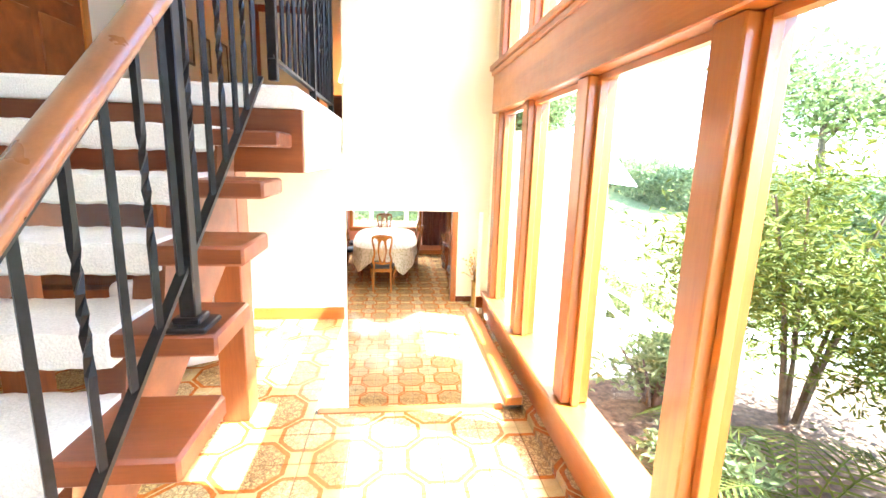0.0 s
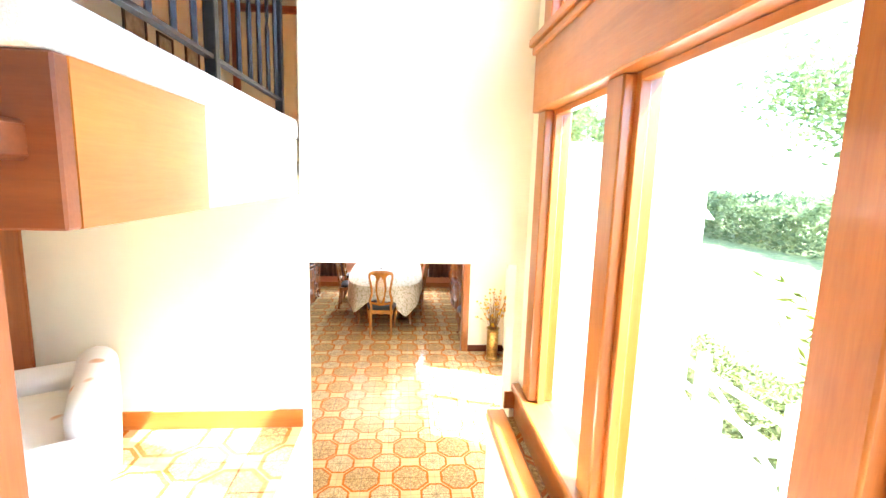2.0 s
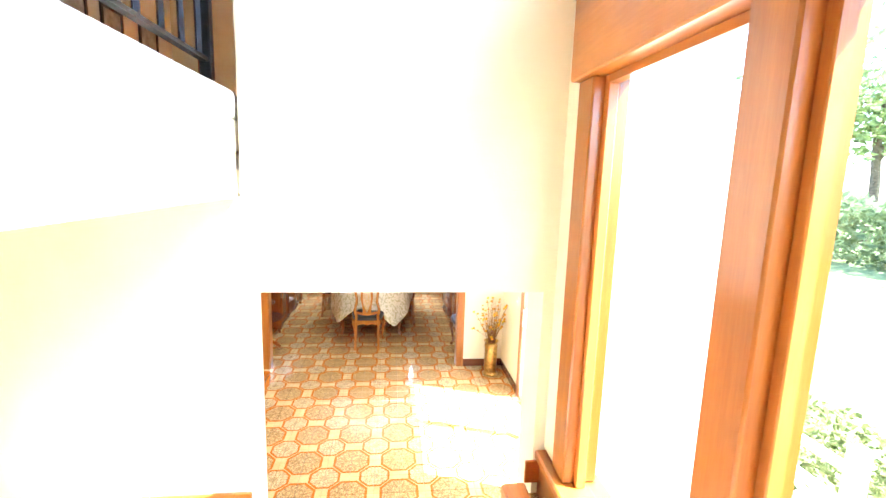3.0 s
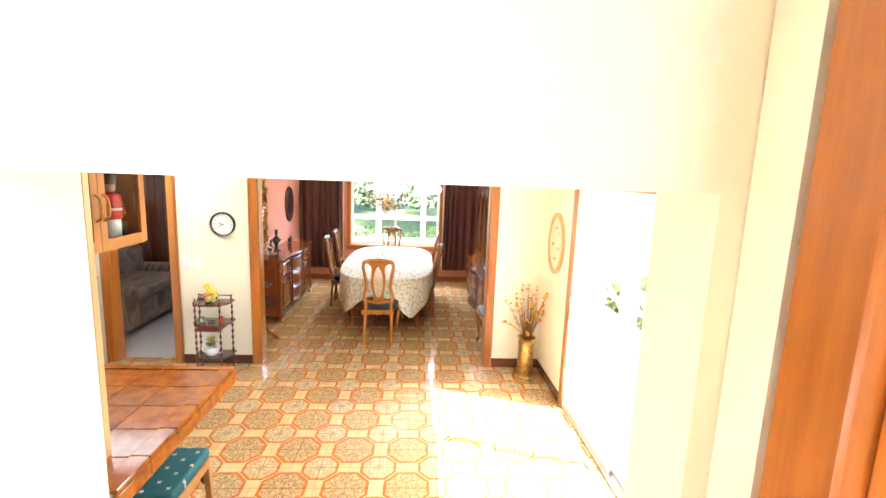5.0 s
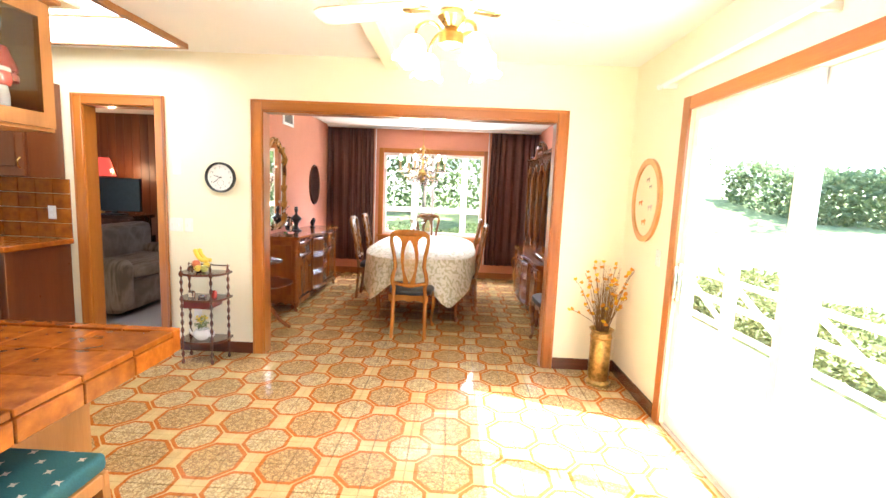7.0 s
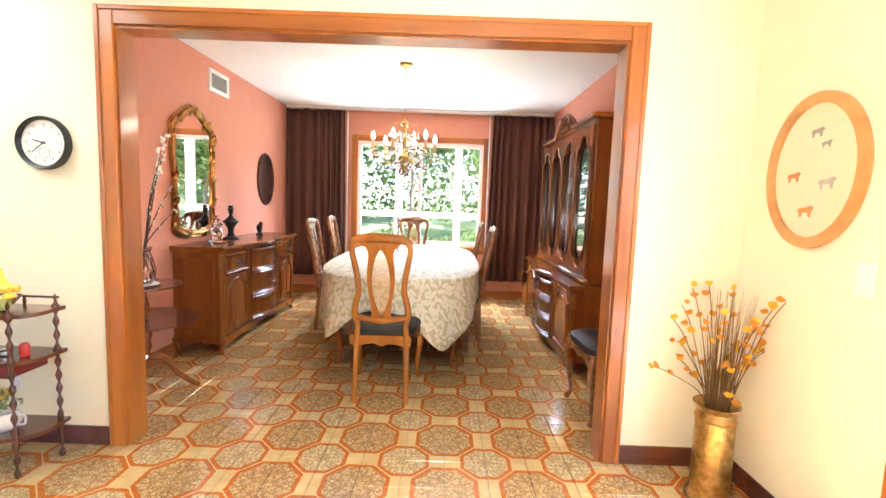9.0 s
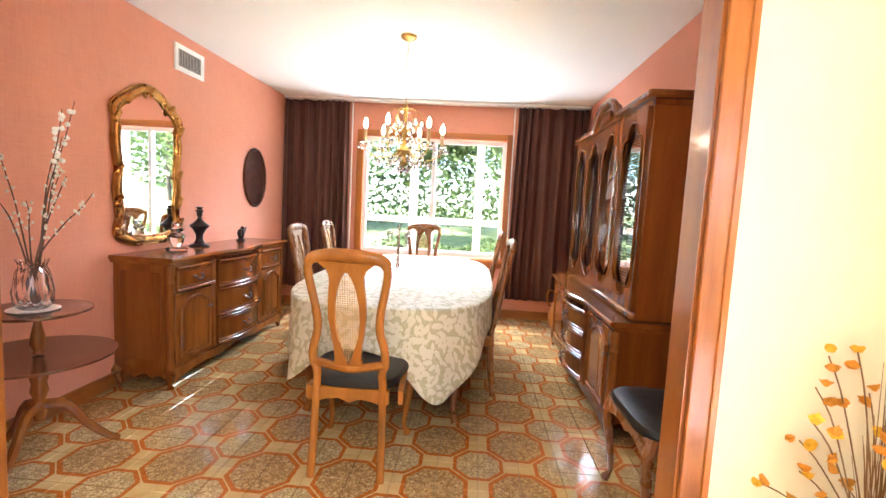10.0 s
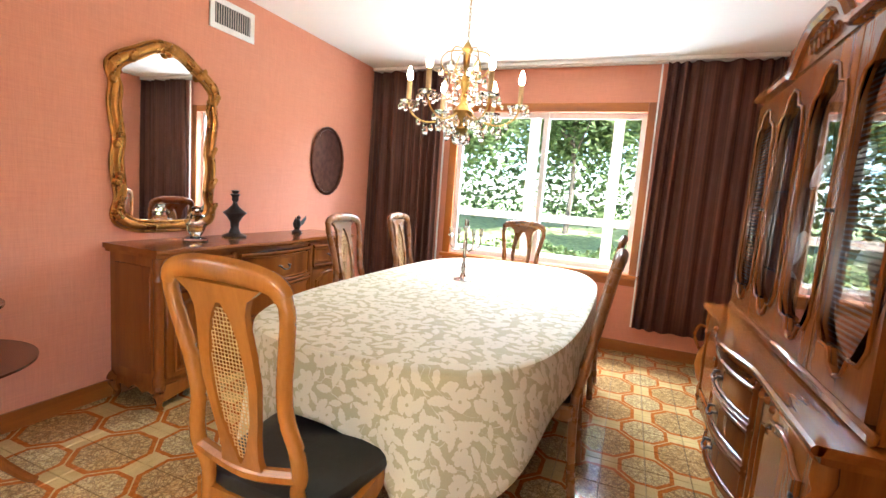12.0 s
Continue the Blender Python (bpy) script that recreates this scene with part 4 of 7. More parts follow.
def counter_tile(x0, x1, y0, y1, z0, z1, name="tile"):
    key = (round(x1 - x0, 3), round(y1 - y0, 3), round(z1 - z0, 3))
    if key not in tile_me:
        w, d, h = (k / 2 for k in key)
        tile_me[key] = mesh_of("counter_tile", boxes((-w, w, -d, d, -h, h), bevel=0.003), COUNTER_TILE)
    o = new(name, tile_me[key])
    o.parent = ctr
    o.matrix_basis = pose((x0 + x1) / 2, (y0 + y1) / 2, (z0 + z1) / 2)


y = 5.10
while y < 6.14:
    x = -0.885
    while x > -1.85:
        counter_tile(x - 0.199, x, y + 0.001, y + 0.2105, CZ - 0.011, CZ)
        x -= 0.2025
    counter_tile(-0.882, -0.80, y + 0.001, y + 0.2105, CZ - 0.016, CZ + 0.007, "edge_tile")
    counter_tile(-0.818, -0.796, y + 0.001, y + 0.2105, CZ - 0.085, CZ - 0.018, "edge_tile")
    y += 0.214
for i in range(5):
    counter_tile(-1.002 - 0.2025 * i, -0.803 - 0.2025 * i, 6.172, 6.222, CZ - 0.085, CZ + 0.006, "edge_tile")
endp = thing("end_panel", "tall pale oak panel standing on the counter", "panel")
part("board", boxes((-1.75, -0.955, 5.28, 5.32, CZ + 0.008, 1.08), bevel=0.004), OAK_PALE, endp)
part("cap", boxes((-1.77, -0.935, 5.265, 5.335, 1.081, 1.11), bevel=0.004), OAK_PALE, endp)
part("corner_bead", boxes((-0.968, -0.948, 5.272, 5.279, CZ + 0.008, 1.08), bevel=0.003), OAK_PALE, endp)


def framed_door(parent, y0, y1, z0, z1, x, glass=True, mat=OAK, facing=1):
    """A door in a wall along y whose face looks to +x."""
    d = part("door", ring_slab([(y0, z0), (y1, z0), (y1, z1), (y0, z1)], [(y0 + 0.05, z0 + 0.055), (y1 - 0.05, z0 + 0.055), (y1 - 0.05, z1 - 0.055), (y0 + 0.05, z1 - 0.055)], 0.022, None, Matrix(((0, 0, 1, x), (1, 0, 0, 0), (0, 1, 0, 0), (0, 0, 0, 1)))), mat, parent, smooth=False)
    if glass:
        part("pane", boxes((x + 0.008, x + 0.012, y0 + 0.048, y1 - 0.048, z0 + 0.053, z1 - 0.053)), CABINET_GLASS, d, smooth=False)
    else:
        part("raised_panel", boxes((x + 0.004, x + 0.016, y0 + 0.053, y1 - 0.053, z0 + 0.058, z1 - 0.058), bevel=0.01), mat, d)
    return d


hang = thing("hanging_cabinet", "oak hanging cabinet with glass doors over the counter", "cabinet")
HX = -1.33
part("body", boxes((HX - 0.33, HX - 0.31, 5.48, 6.30, 0.50, 0.98), (HX - 0.309, HX - 0.002, 5.48, 6.30, 0.50, 0.52), (HX - 0.309, HX - 0.002, 5.48, 6.30, 0.96, 0.98), (HX - 0.309, HX - 0.002, 5.48, 5.50, 0.521, 0.959), (HX - 0.309, HX - 0.002, 6.28, 6.30, 0.521, 0.959)), OAK, hang, smooth=False)
part("cornice", boxes((HX - 0.34, HX + 0.04, 5.47, 6.32, 0.981, 1.0), bevel=0.005), OAK, hang)
part("filler", boxes((HX - 0.35, HX + 0.05, 5.47, 6.40, 1.001, 1.22)), CREAM, hang, "cream boxed top")
for y0, y1, hy in ((5.50, 5.888, 5.862), (5.892, 6.28, 5.918)):
    d = framed_door(hang, y0, y1, 0.512, 0.968, HX)
    part("handle", tube(spline([(HX + 0.024, hy, 0.80), (HX + 0.05, hy, 0.775), (HX + 0.052, hy, 0.70), (HX + 0.024, hy, 0.665)], 5), 0.0065, 8), BRASS, d, "brass handle")
sol = bmesh.new()
lathe([(0.036, 0), (0.042, 0.01), (0.046, 0.09), (0.040, 0.13), (0.0, 0.131)], 20, sol)
fig = thing("toy_soldier", "porcelain toy soldier figurine in a red coat", "figurine", at=pose(HX - 0.09, 6.15, 0.521))
RED = plain("red_glaze", (0.50, 0.035, 0.025), 0.25)
FUR = plain("grey_fur_glaze", (0.16, 0.15, 0.13), 0.6)
SKIN = plain("tan_glaze", (0.55, 0.36, 0.24), 0.4)
part("trousers", sol, PORCELAIN, fig, "white trousers")
part("coat", lathe([(0.050, 0.128), (0.054, 0.15), (0.048, 0.19), (0.056, 0.235), (0.046, 0.265), (0.02, 0.278), (0.0, 0.279)], 20), RED, fig, "red coat")
part("belt", lathe([(0.0515, 0.178), (0.0525, 0.185), (0.0515, 0.192)], 20), PORCELAIN, fig, "white belt")
part("head", lathe([(0.0, 0.272), (0.024, 0.285), (0.028, 0.305), (0.024, 0.33), (0.0, 0.34)], 16), SKIN, fig)
part("hat", lathe([(0.031, 0.322), (0.035, 0.345), (0.033, 0.385), (0.02, 0.405), (0.0, 0.408)], 16), FUR, fig, "tall fur hat")
for s in (-1, 1):
    part("arm", tube(spline([(0, s * 0.05, 0.25), (0.012, s * 0.068, 0.20), (0.022, s * 0.062, 0.15)], 4), 0.015, 8), RED, fig)
bowl = thing("china_bowl", "pale china bowl in the hanging cabinet", "bowl", at=pose(HX - 0.12, 5.72, 0.521))
part("dish", lathe([(0.03, 0), (0.032, 0.008), (0.06, 0.04), (0.075, 0.075), (0.072, 0.075), (0.055, 0.04), (0.0, 0.012)], 20), PORCELAIN, bowl)
part("lid", lathe([(0.074, 0.077), (0.05, 0.10), (0.012, 0.112), (0.014, 0.125), (0.0, 0.13)], 20), PORCELAIN, bowl)

# kitchen run against the dining wall
low = thing("base_cabinet", "cherry base cabinet in the kitchen", "cabinet")
part("body", boxes((-4.6, -3.06, 7.74, 8.32, LF, -0.245)), CHERRY, low, smooth=False)
part("side_panel", boxes((-3.058, -3.04, 7.73, 8.32, LF, -0.245), bevel=0.003), CHERRY, low)
part("door", boxes((-3.55, -3.10, 7.718, 7.738, LF + 0.12, -0.27), bevel=0.006), CHERRY, low)
wt = thing("worktop", "terracotta tiled worktop along the kitchen wall", "worktop")
part("slab", boxes((-4.6, -3.01, 7.70, 8.325, -0.244, -0.20), bevel=0.006), COUNTER_TILE, wt)
bs = thing("backsplash", "glossy terracotta tiles behind the worktop", "backsplash")
for i in range(10):
    for j in range(4):
        x = -3.03 - 0.152 * i
        part("tile", boxes((x - 0.149, x, 8.326, 8.337, -0.198 + 0.127 * j, -0.074 + 0.127 * j), bevel=0.002), COUNTER_TILE, bs, smooth=False)
upc = thing("wall_cabinet", "cherry wall cabinet with a raised door panel", "cabinet")
part("body", boxes((-4.6, -3.06, 8.0, 8.325, 0.31, 1.08)), CHERRY, upc, smooth=False)
for k in range(3):
    x = -3.075 - 0.42 * k
    d = part("door", boxes((x - 0.40, x, 7.978, 7.998, 0.32, 1.07), bevel=0.004), CHERRY, upc)
    part("raised_panel", boxes((x - 0.34, x - 0.06, 7.968, 7.977, 0.39, 1.0), bevel=0.006), CHERRY, d)
    part("handle", tube(spline([(x - 0.03, 7.977, 0.46), (x - 0.03, 7.955, 0.44), (x - 0.03, 7.955, 0.40), (x - 0.03, 7.977, 0.38)], 4), 0.005, 6), BRASS, d)
kl = thing("ceiling_light", "wide fluorescent ceiling panel in a wooden frame", "ceiling light")
part("diffuser", boxes((-3.2, -1.9, 6.9, 8.1, CE - 0.03, CE - 0.012)), glow("fluorescent_panel", (1.0, 0.95, 0.82), 1.0), kl, "glowing white diffuser", False)
part("frame", ring_slab([(-3.24, 6.86), (-1.86, 6.86), (-1.86, 8.14), (-3.24, 8.14)], [(-3.2, 6.9), (-1.9, 6.9), (-1.9, 8.1), (-3.2, 8.1)], 0.04, None, Matrix.Translation((0, 0, CE - 0.041))), OAK, kl)
part("crossbar", boxes((-3.2, -1.9, 7.49, 7.51, CE - 0.041, CE - 0.031)), OAK, kl)


def wall_plate(x, z, toggles, label):
    p = thing("light_switch", label, "switch", "wall plates", pose(x, DY0 - 0.001, z, 90, 0, 0))
    w = 0.035 + 0.023 * (toggles - 1)
    part("plate", boxes((-w, w, -0.057, 0.057, 0, 0.006), bevel=0.003), PORCELAIN, p)
    for i in range(toggles):
        x = (i - (toggles - 1) / 2) * 0.046
        part("toggle", boxes((x - 0.006, x + 0.006, -0.012, 0.012, 0.0065, 0.016), bevel=0.002), PORCELAIN, p)


wall_plate(-2.10, 0.44, 1, "ivory light switch on the cream wall")
wall_plate(-2.12, -0.04, 2, "ivory double light switch on the cream wall")
wall_plate(-2.01, -0.04, 1, "ivory light switch on the cream wall")
wall_plate(-1.95, -0.83, 1, "ivory socket plate low on the cream wall")
sock = thing("wall_socket", "ivory socket on the splashback", "socket", at=pose(-3.19, 8.325, 0.02, 90, 0, 0))
part("plate", boxes((-0.036, 0.036, -0.057, 0.057, 0, 0.006), bevel=0.003), PORCELAIN, sock)
for z in (-0.025, 0.025):
    part("outlet", boxes((-0.014, 0.014, z - 0.012, z + 0.012, 0.0065, 0.010), bevel=0.002), WHITE_TRIM, sock)
s2 = thing("light_switch", "ivory switch below the oval picture", "switch", at=pose(KX - 0.001, 7.66, -0.06, 90, 0, -90))
part("plate", boxes((-0.036, 0.036, -0.057, 0.057, 0, 0.006), bevel=0.003), PORCELAIN, s2)
part("toggle", boxes((-0.006, 0.006, -0.012, 0.012, 0.0065, 0.016), bevel=0.002), PORCELAIN, s2)

# clock
clock = thing("wall_clock", "round wall clock with a black rim and white dial", "clock", at=pose(-1.72, DY0 - 0.001, 0.375, 90, 0, 0))
part("rim", lathe([(0.115, 0.0), (0.126, 0.004), (0.126, 0.035), (0.121, 0.043), (0.113, 0.038), (0.110, 0.016), (0.0, 0.014)], 40), BLACK, clock)
DIAL = plain("dial_white", (0.78, 0.76, 0.72), 0.5, 0, 0.02)
part("dial", lathe([(0.0, 0.0165), (0.109, 0.0165), (0.109, 0.020), (0.0, 0.020)], 40), DIAL, clock, "white dial")
part("subdial", tube([(0.026 * math.cos(i * math.pi / 12), -0.045 + 0.026 * math.sin(i * math.pi / 12), 0.0206) for i in range(24)], 0.0008, 4, closed=True), BLACK, clock)
for i in range(12):
    a = math.radians(30 * i)
    num = bpy.data.curves.new("numeral", "FONT")
    num.body, num.size, num.align_x, num.align_y = str(12 if i == 0 else i), 0.02, "CENTER", "CENTER"
    o = new("numeral", num)
    o.data.materials.append(BLACK)
    o.parent = clock
    o.matrix_basis = pose(0.085 * math.sin(a), 0.085 * math.cos(a), 0.0208)
for ang, ln, w in ((-75, 0.055, 0.004), (-128, 0.075, 0.003)):
    hnd = part("clock_hand", slab([(-w, -0.012), (w, -0.012), (w * 0.5, ln), (-w * 0.5, ln)], 0.0015), BLACK, clock, smooth=False)
    hnd.matrix_basis = pose(0, 0, 0.0225 + ln * 0.02, 0, 0, -ang)

# three-tier stand
cart = thing("tiered_stand", "small mahogany three-tier stand with turned posts", "stand", at=pose(-1.785, 8.13, LF))


def demilune(w, d, z):
    pts = [(-w, d * 0.5), (w, d * 0.5)] + [(w * math.cos(t * math.pi / 14), d * 0.5 - d * (0.45 + 0.55 * math.sin(t * math.pi / 14))) for t in range(15)]
    return slab(pts, 0.018, None, Matrix.Translation((0, 0, z)))


for nm, z in (("bottom_shelf", 0.17), ("middle_shelf", 0.52), ("top_shelf", 0.73)):
    part(nm, demilune(0.185, 0.25, z), MAHOGANY, cart)
part("drawer", boxes((-0.11, 0.11, -0.10, 0.10, 0.462, 0.519), bevel=0.004), plain("red_lacquer", (0.16, 0.02, 0.015), 0.25), cart)
for x, y in ((-0.165, 0.09), (0.165, 0.09), (-0.12, -0.10), (0.12, -0.10)):
    prof = []
    z = 0.0
    while z <= 0.80:
        prof.append((0.0095 + 0.0045 * math.sin(z * 95) + (0.004 if any(abs(z - q) < 0.02 for q in (0.18, 0.53, 0.74)) else 0), z))
        z += 0.011
    part("post", lathe([(0.006, 0)] + prof[1:] + [(0.0, 0.815)], 10, at=(x, y, 0)), MAHOGANY, cart)
for x in (-0.15, 0.0, 0.15):
    part("gallery_spindle", lathe([(0.005, 0.748), (0.008, 0.765), (0.005, 0.785)], 8, at=(x, 0.11, 0)), MAHOGANY, cart)
part("gallery_rail", tube([(-0.165, 0.11, 0.79), (0.165, 0.11, 0.79)], 0.006, 6), MAHOGANY, cart)
fz = LF + 0.749
fb = thing("fruit_bowl", "cut glass fruit bowl on the stand", "bowl", at=pose(-1.79, 8.11, fz))
part("glass", lathe([(0.03, 0), (0.035, 0.008), (0.055, 0.03), (0.085, 0.065), (0.088, 0.065), (0.06, 0.028), (0.0, 0.012)], 20), CRYSTAL, fb, smooth=False)
PEEL = {"orange": (0.72, 0.28, 0.03), "lemon": (0.78, 0.58, 0.06), "apple": (0.60, 0.16, 0.05), "pear": (0.50, 0.48, 0.12)}
for nm, x, y, z, r in (("orange", -0.03, 0.01, 0.035, 0.034), ("pear", 0.035, -0.01, 0.035, 0.032), ("lemon", 0.0, -0.035, 0.04, 0.028), ("apple", -0.035, 0.0, 0.07, 0.033), ("lemon", 0.04, 0.02, 0.06, 0.027)):
    b = lathe([(0.0, -r), (r * 0.5, -r * 0.87), (r * 0.87, -r * 0.5), (r, 0), (r * 0.87, r * 0.5), (r * 0.5, r * 0.84), (r * 0.12, r * 0.82), (0.0, r * 0.78)], 16)
    single(nm, b, plain(nm + "_peel", PEEL[nm], 0.4), "ripe %s in the glass fruit bowl" % nm, "fruit", at=pose(-1.79 + x, 8.11 + y, fz + z))
for k in range(2):
    pts = spline([(-0.05 + 0.02 * k, 0.01 + 0.03 * k, 0.19), (-0.025 + 0.02 * k, 0.0 + 0.03 * k, 0.14), (0.01 + 0.02 * k, 0.0 + 0.03 * k, 0.105), (0.06 + 0.015 * k, 0.01 + 0.03 * k, 0.095)], 5)
    single("banana", tube(pts, [0.006] + [0.017] * (len(pts) - 2) + [0.006], 8), plain("banana_peel", (0.80, 0.55, 0.05), 0.45), "yellow banana on top of the fruit bowl", "fruit", at=pose(-1.79, 8.11, fz))
pot = thing("teapot_planter", "white teapot planter with yellow flowers on the lowest shelf", "planter", at=pose(-1.79, 8.11, LF + 0.189))
part("pot", lathe([(0.04, 0), (0.045, 0.006), (0.065, 0.03), (0.066, 0.055), (0.05, 0.08), (0.052, 0.086), (0.045, 0.084), (0.0, 0.07)], 24), PORCELAIN, pot)
part("spout", tube(spline([(-0.055, 0, 0.03), (-0.09, 0, 0.045), (-0.105, 0, 0.08)], 5), [0.014, 0.013, 0.012, 0.012, 0.011, 0.010, 0.010, 0.009, 0.009, 0.008, 0.008], 8), PORCELAIN, pot)
part("handle", tube(spline([(0.055, 0, 0.065), (0.095, 0, 0.07), (0.095, 0, 0.03), (0.055, 0, 0.025)], 5), 0.006, 8), PORCELAIN, pot)
rng = np.random.default_rng(3)
q = rng.normal(size=(60, 3)) * np.array([0.022, 0.022, 0.03]) + np.array([0, 0, 0.125])
leaves("foliage", q, 0.035, LEAF, pot, seed=4, aspect=0.5)
q = rng.normal(size=(46, 3)) * np.array([0.024, 0.024, 0.016]) + np.array([0, 0, 0.165])
leaves("blossom", q, 0.022, leaf_mat("petal_yellow", (0.70, 0.48, 0.03), (0.80, 0.62, 0.10)), pot, seed=5, aspect=0.9)
for x, r, h, mt, lb in ((-0.09, 0.028, 0.05, CRYSTAL, "small glass jar"), (0.0, 0.034, 0.028, SILVER, "small silver dish"), (0.10, 0.02, 0.06, RED, "small red candle")):
    single(lb.replace(" ", "_"), lathe([(r * 0.8, 0), (r, h * 0.2), (r, h * 0.8), (r * 0.7, h), (0, h)], 16), mt, lb + " on the middle shelf of the stand", "ornament", at=pose(-1.785 + x, 8.12, LF + 0.539))

# stool at the counter
TEAL = Mat("teal_print_cloth", 0.8)
_v = TEAL.coords()
_g = TEAL.t.nodes.new("ShaderNodeSeparateXYZ")
TEAL.link(TEAL.scaled(_v, (1, 1, 1), (0, 0, 0.6)), _g.inputs[0])
_c = []
for _o in (_g.outputs[0], _g.outputs[1]):
    _c.append(TEAL.math("ABSOLUTE", TEAL.math("SUBTRACT", TEAL.math("FRACT", TEAL.math("MULTIPLY", _o, 13.0)), 0.5)))
_near = TEAL.math("LESS_THAN", TEAL.math("ADD", TEAL.math("MINIMUM", _c[0], _c[1]), TEAL.math("MULTIPLY", TEAL.math("MAXIMUM", _c[0], _c[1]), 0.45)), 0.085)
TEAL.color(TEAL.mix(_near, TEAL.ramp(TEAL.noise(_v, 200, 2), (0.3, (0.010, 0.075, 0.085)), (0.7, (0.018, 0.105, 0.115))), (0.55, 0.42, 0.34)))
TEAL = TEAL.m
stool = thing("counter_stool", "oak counter stool with a teal printed cushion", "stool", at=pose(-0.955, 5.60, LF))
part("cushion", boxes((-0.18, 0.18, -0.19, 0.19, 0.585, 0.645), bevel=0.02), TEAL, stool, "teal cushion with small pale sprigs")
part("seat_frame", boxes((-0.18, 0.18, -0.19, -0.165, 0.535, 0.584), (-0.18, 0.18, 0.165, 0.19, 0.535, 0.584), (-0.18, -0.155, -0.164, 0.164, 0.535, 0.584), (0.155, 0.18, -0.164, 0.164, 0.535, 0.584), bevel=0.004), OAK, stool)
for sx in (-1, 1):
    for sy in (-1, 1):
        part("leg", tube([(sx * 0.163, sy * 0.173, 0.58), (sx * 0.185, sy * 0.19, 0.0)], 0.021, 4), OAK, stool, smooth=False)
        part("brace", slab([(0, 0), (0.09, 0), (0.055, -0.025), (0.025, -0.06), (0, -0.10)], 0.018, None, pose(sx * 0.145, sy * 0.177 + 0.009, 0.534, 90, 0, 0) @ (Matrix.Scale(-1, 4, (1, 0, 0)) if sx > 0 else Matrix())), CHERRY, stool)
    part("stretcher", tube([(sx * 0.175, -0.18, 0.22), (sx * 0.175, 0.18, 0.22)], 0.012, 8), OAK, stool)

# ceiling fan
FX, FY = 0.215, 6.52
fan = thing("ceiling_fan", "cream ceiling fan with four lit tulip shades", "ceiling fan", at=pose(FX, FY, 0))
part("canopy", lathe([(0.035, CE - 0.10), (0.05, CE - 0.07), (0.062, CE - 0.03), (0.064, CE - 0.001)], 24), IVORY, fan)
part("rod", lathe([(0.012, CE - 0.16), (0.012, CE - 0.09)], 12), IVORY, fan)
part("motor", lathe([(0.05, 1.085), (0.10, 1.10), (0.145, 1.12), (0.15, 1.16), (0.135, 1.19), (0.08, 1.215), (0.02, 1.235)], 32), IVORY, fan)
part("motor_band", lathe([(0.151, 1.13), (0.155, 1.14), (0.151, 1.152)], 32), BRASS, fan)
part("light_hub", lathe([(0.02, 0.93), (0.05, 0.95), (0.055, 0.99), (0.03, 1.02), (0.06, 1.06), (0.05, 1.084)], 24), BRASS, fan)
for k in range(5):
    a = 20 + 72 * k
    m = pose(0, 0, 1.10, 0, 0, a)
    iron = part("blade_iron", boxes((0.10, 0.22, -0.02, 0.02, -0.004, 0.004), bevel=0.003), BRASS, fan)
    iron.matrix_basis = m
    pts = [(0.20, -0.055), (0.60, -0.07), (0.64, -0.05), (0.65, 0), (0.64, 0.05), (0.60, 0.07), (0.20, 0.055), (0.18, 0)]
    part("blade", slab(pts, 0.007, None, Matrix.Rotation(radians(10), 4, "X")), IVORY, fan).matrix_basis = m @ pose(0, 0, 0.006)
SHADE = glow("lit_opal_glass", (1.0, 0.92, 0.76), 2.0)
for k in range(4):
    a = math.radians(35 + 90 * k)
    c, s = math.cos(a), math.sin(a)
    arm_o = part("lamp_arm", tube(spline([(0.04 * c, 0.04 * s, 0.99), (0.10 * c, 0.10 * s, 1.02), (0.16 * c, 0.16 * s, 0.99), (0.175 * c, 0.175 * s, 0.95)], 5), 0.007, 8), BRASS, fan)
    sh = lathe([(0.02, 0.95), (0.04, 0.93), (0.052, 0.895), (0.055, 0.87), (0.075, 0.845), (0.071, 0.845), (0.05, 0.87), (0.046, 0.895), (0.034, 0.925), (0.016, 0.945)], 20, at=(0, 0, 0))
    for v in sh.verts:
        if v.co.z < 0.86:
            t = math.atan2(v.co.y, v.co.x)
            v.co.z += 0.010 * math.cos(5 * t)
    part("shade", sh, SHADE, arm_o, "lit frosted tulip shade").matrix_basis = pose(0.175 * c, 0.175 * s, 0) @ pose(0, 0, 0.92, 14 * s, -14 * c, 0) @ pose(0, 0, -0.92)
lamp("fan_light", "POINT", (FX, FY, 0.80), 8, (1.0, 0.88, 0.68), 0.12)

# oval needlework picture
HOOP = wood("golden_hoop_wood", (0.40, 0.19, 0.05), (0.52, 0.27, 0.08), (0.60, 0.34, 0.11), "Z", 0.35, 1, 8)
art = thing("oval_picture", "oval wooden hoop with embroidered birds and animals", "picture", at=pose(KX - 0.002, 7.93, 0.33, 90, 0, -90))
ov = [(math.cos(t * math.pi / 32), math.sin(t * math.pi / 32)) for t in range(64)]
part("frame", ring_slab([(0.245 * x, 0.305 * y) for x, y in ov], [(0.20, 0.26) and (0.205 * x, 0.262 * y) for x, y in ov], 0.022), HOOP, art)
LINEN = plain("linen", (0.76, 0.66, 0.46), 0.85, 0, 0.08, 150)
part("linen", slab([(0.21 * x, 0.268 * y) for x, y in ov], 0.006, None, Matrix.Translation((0, 0, 0.002))), LINEN, art)
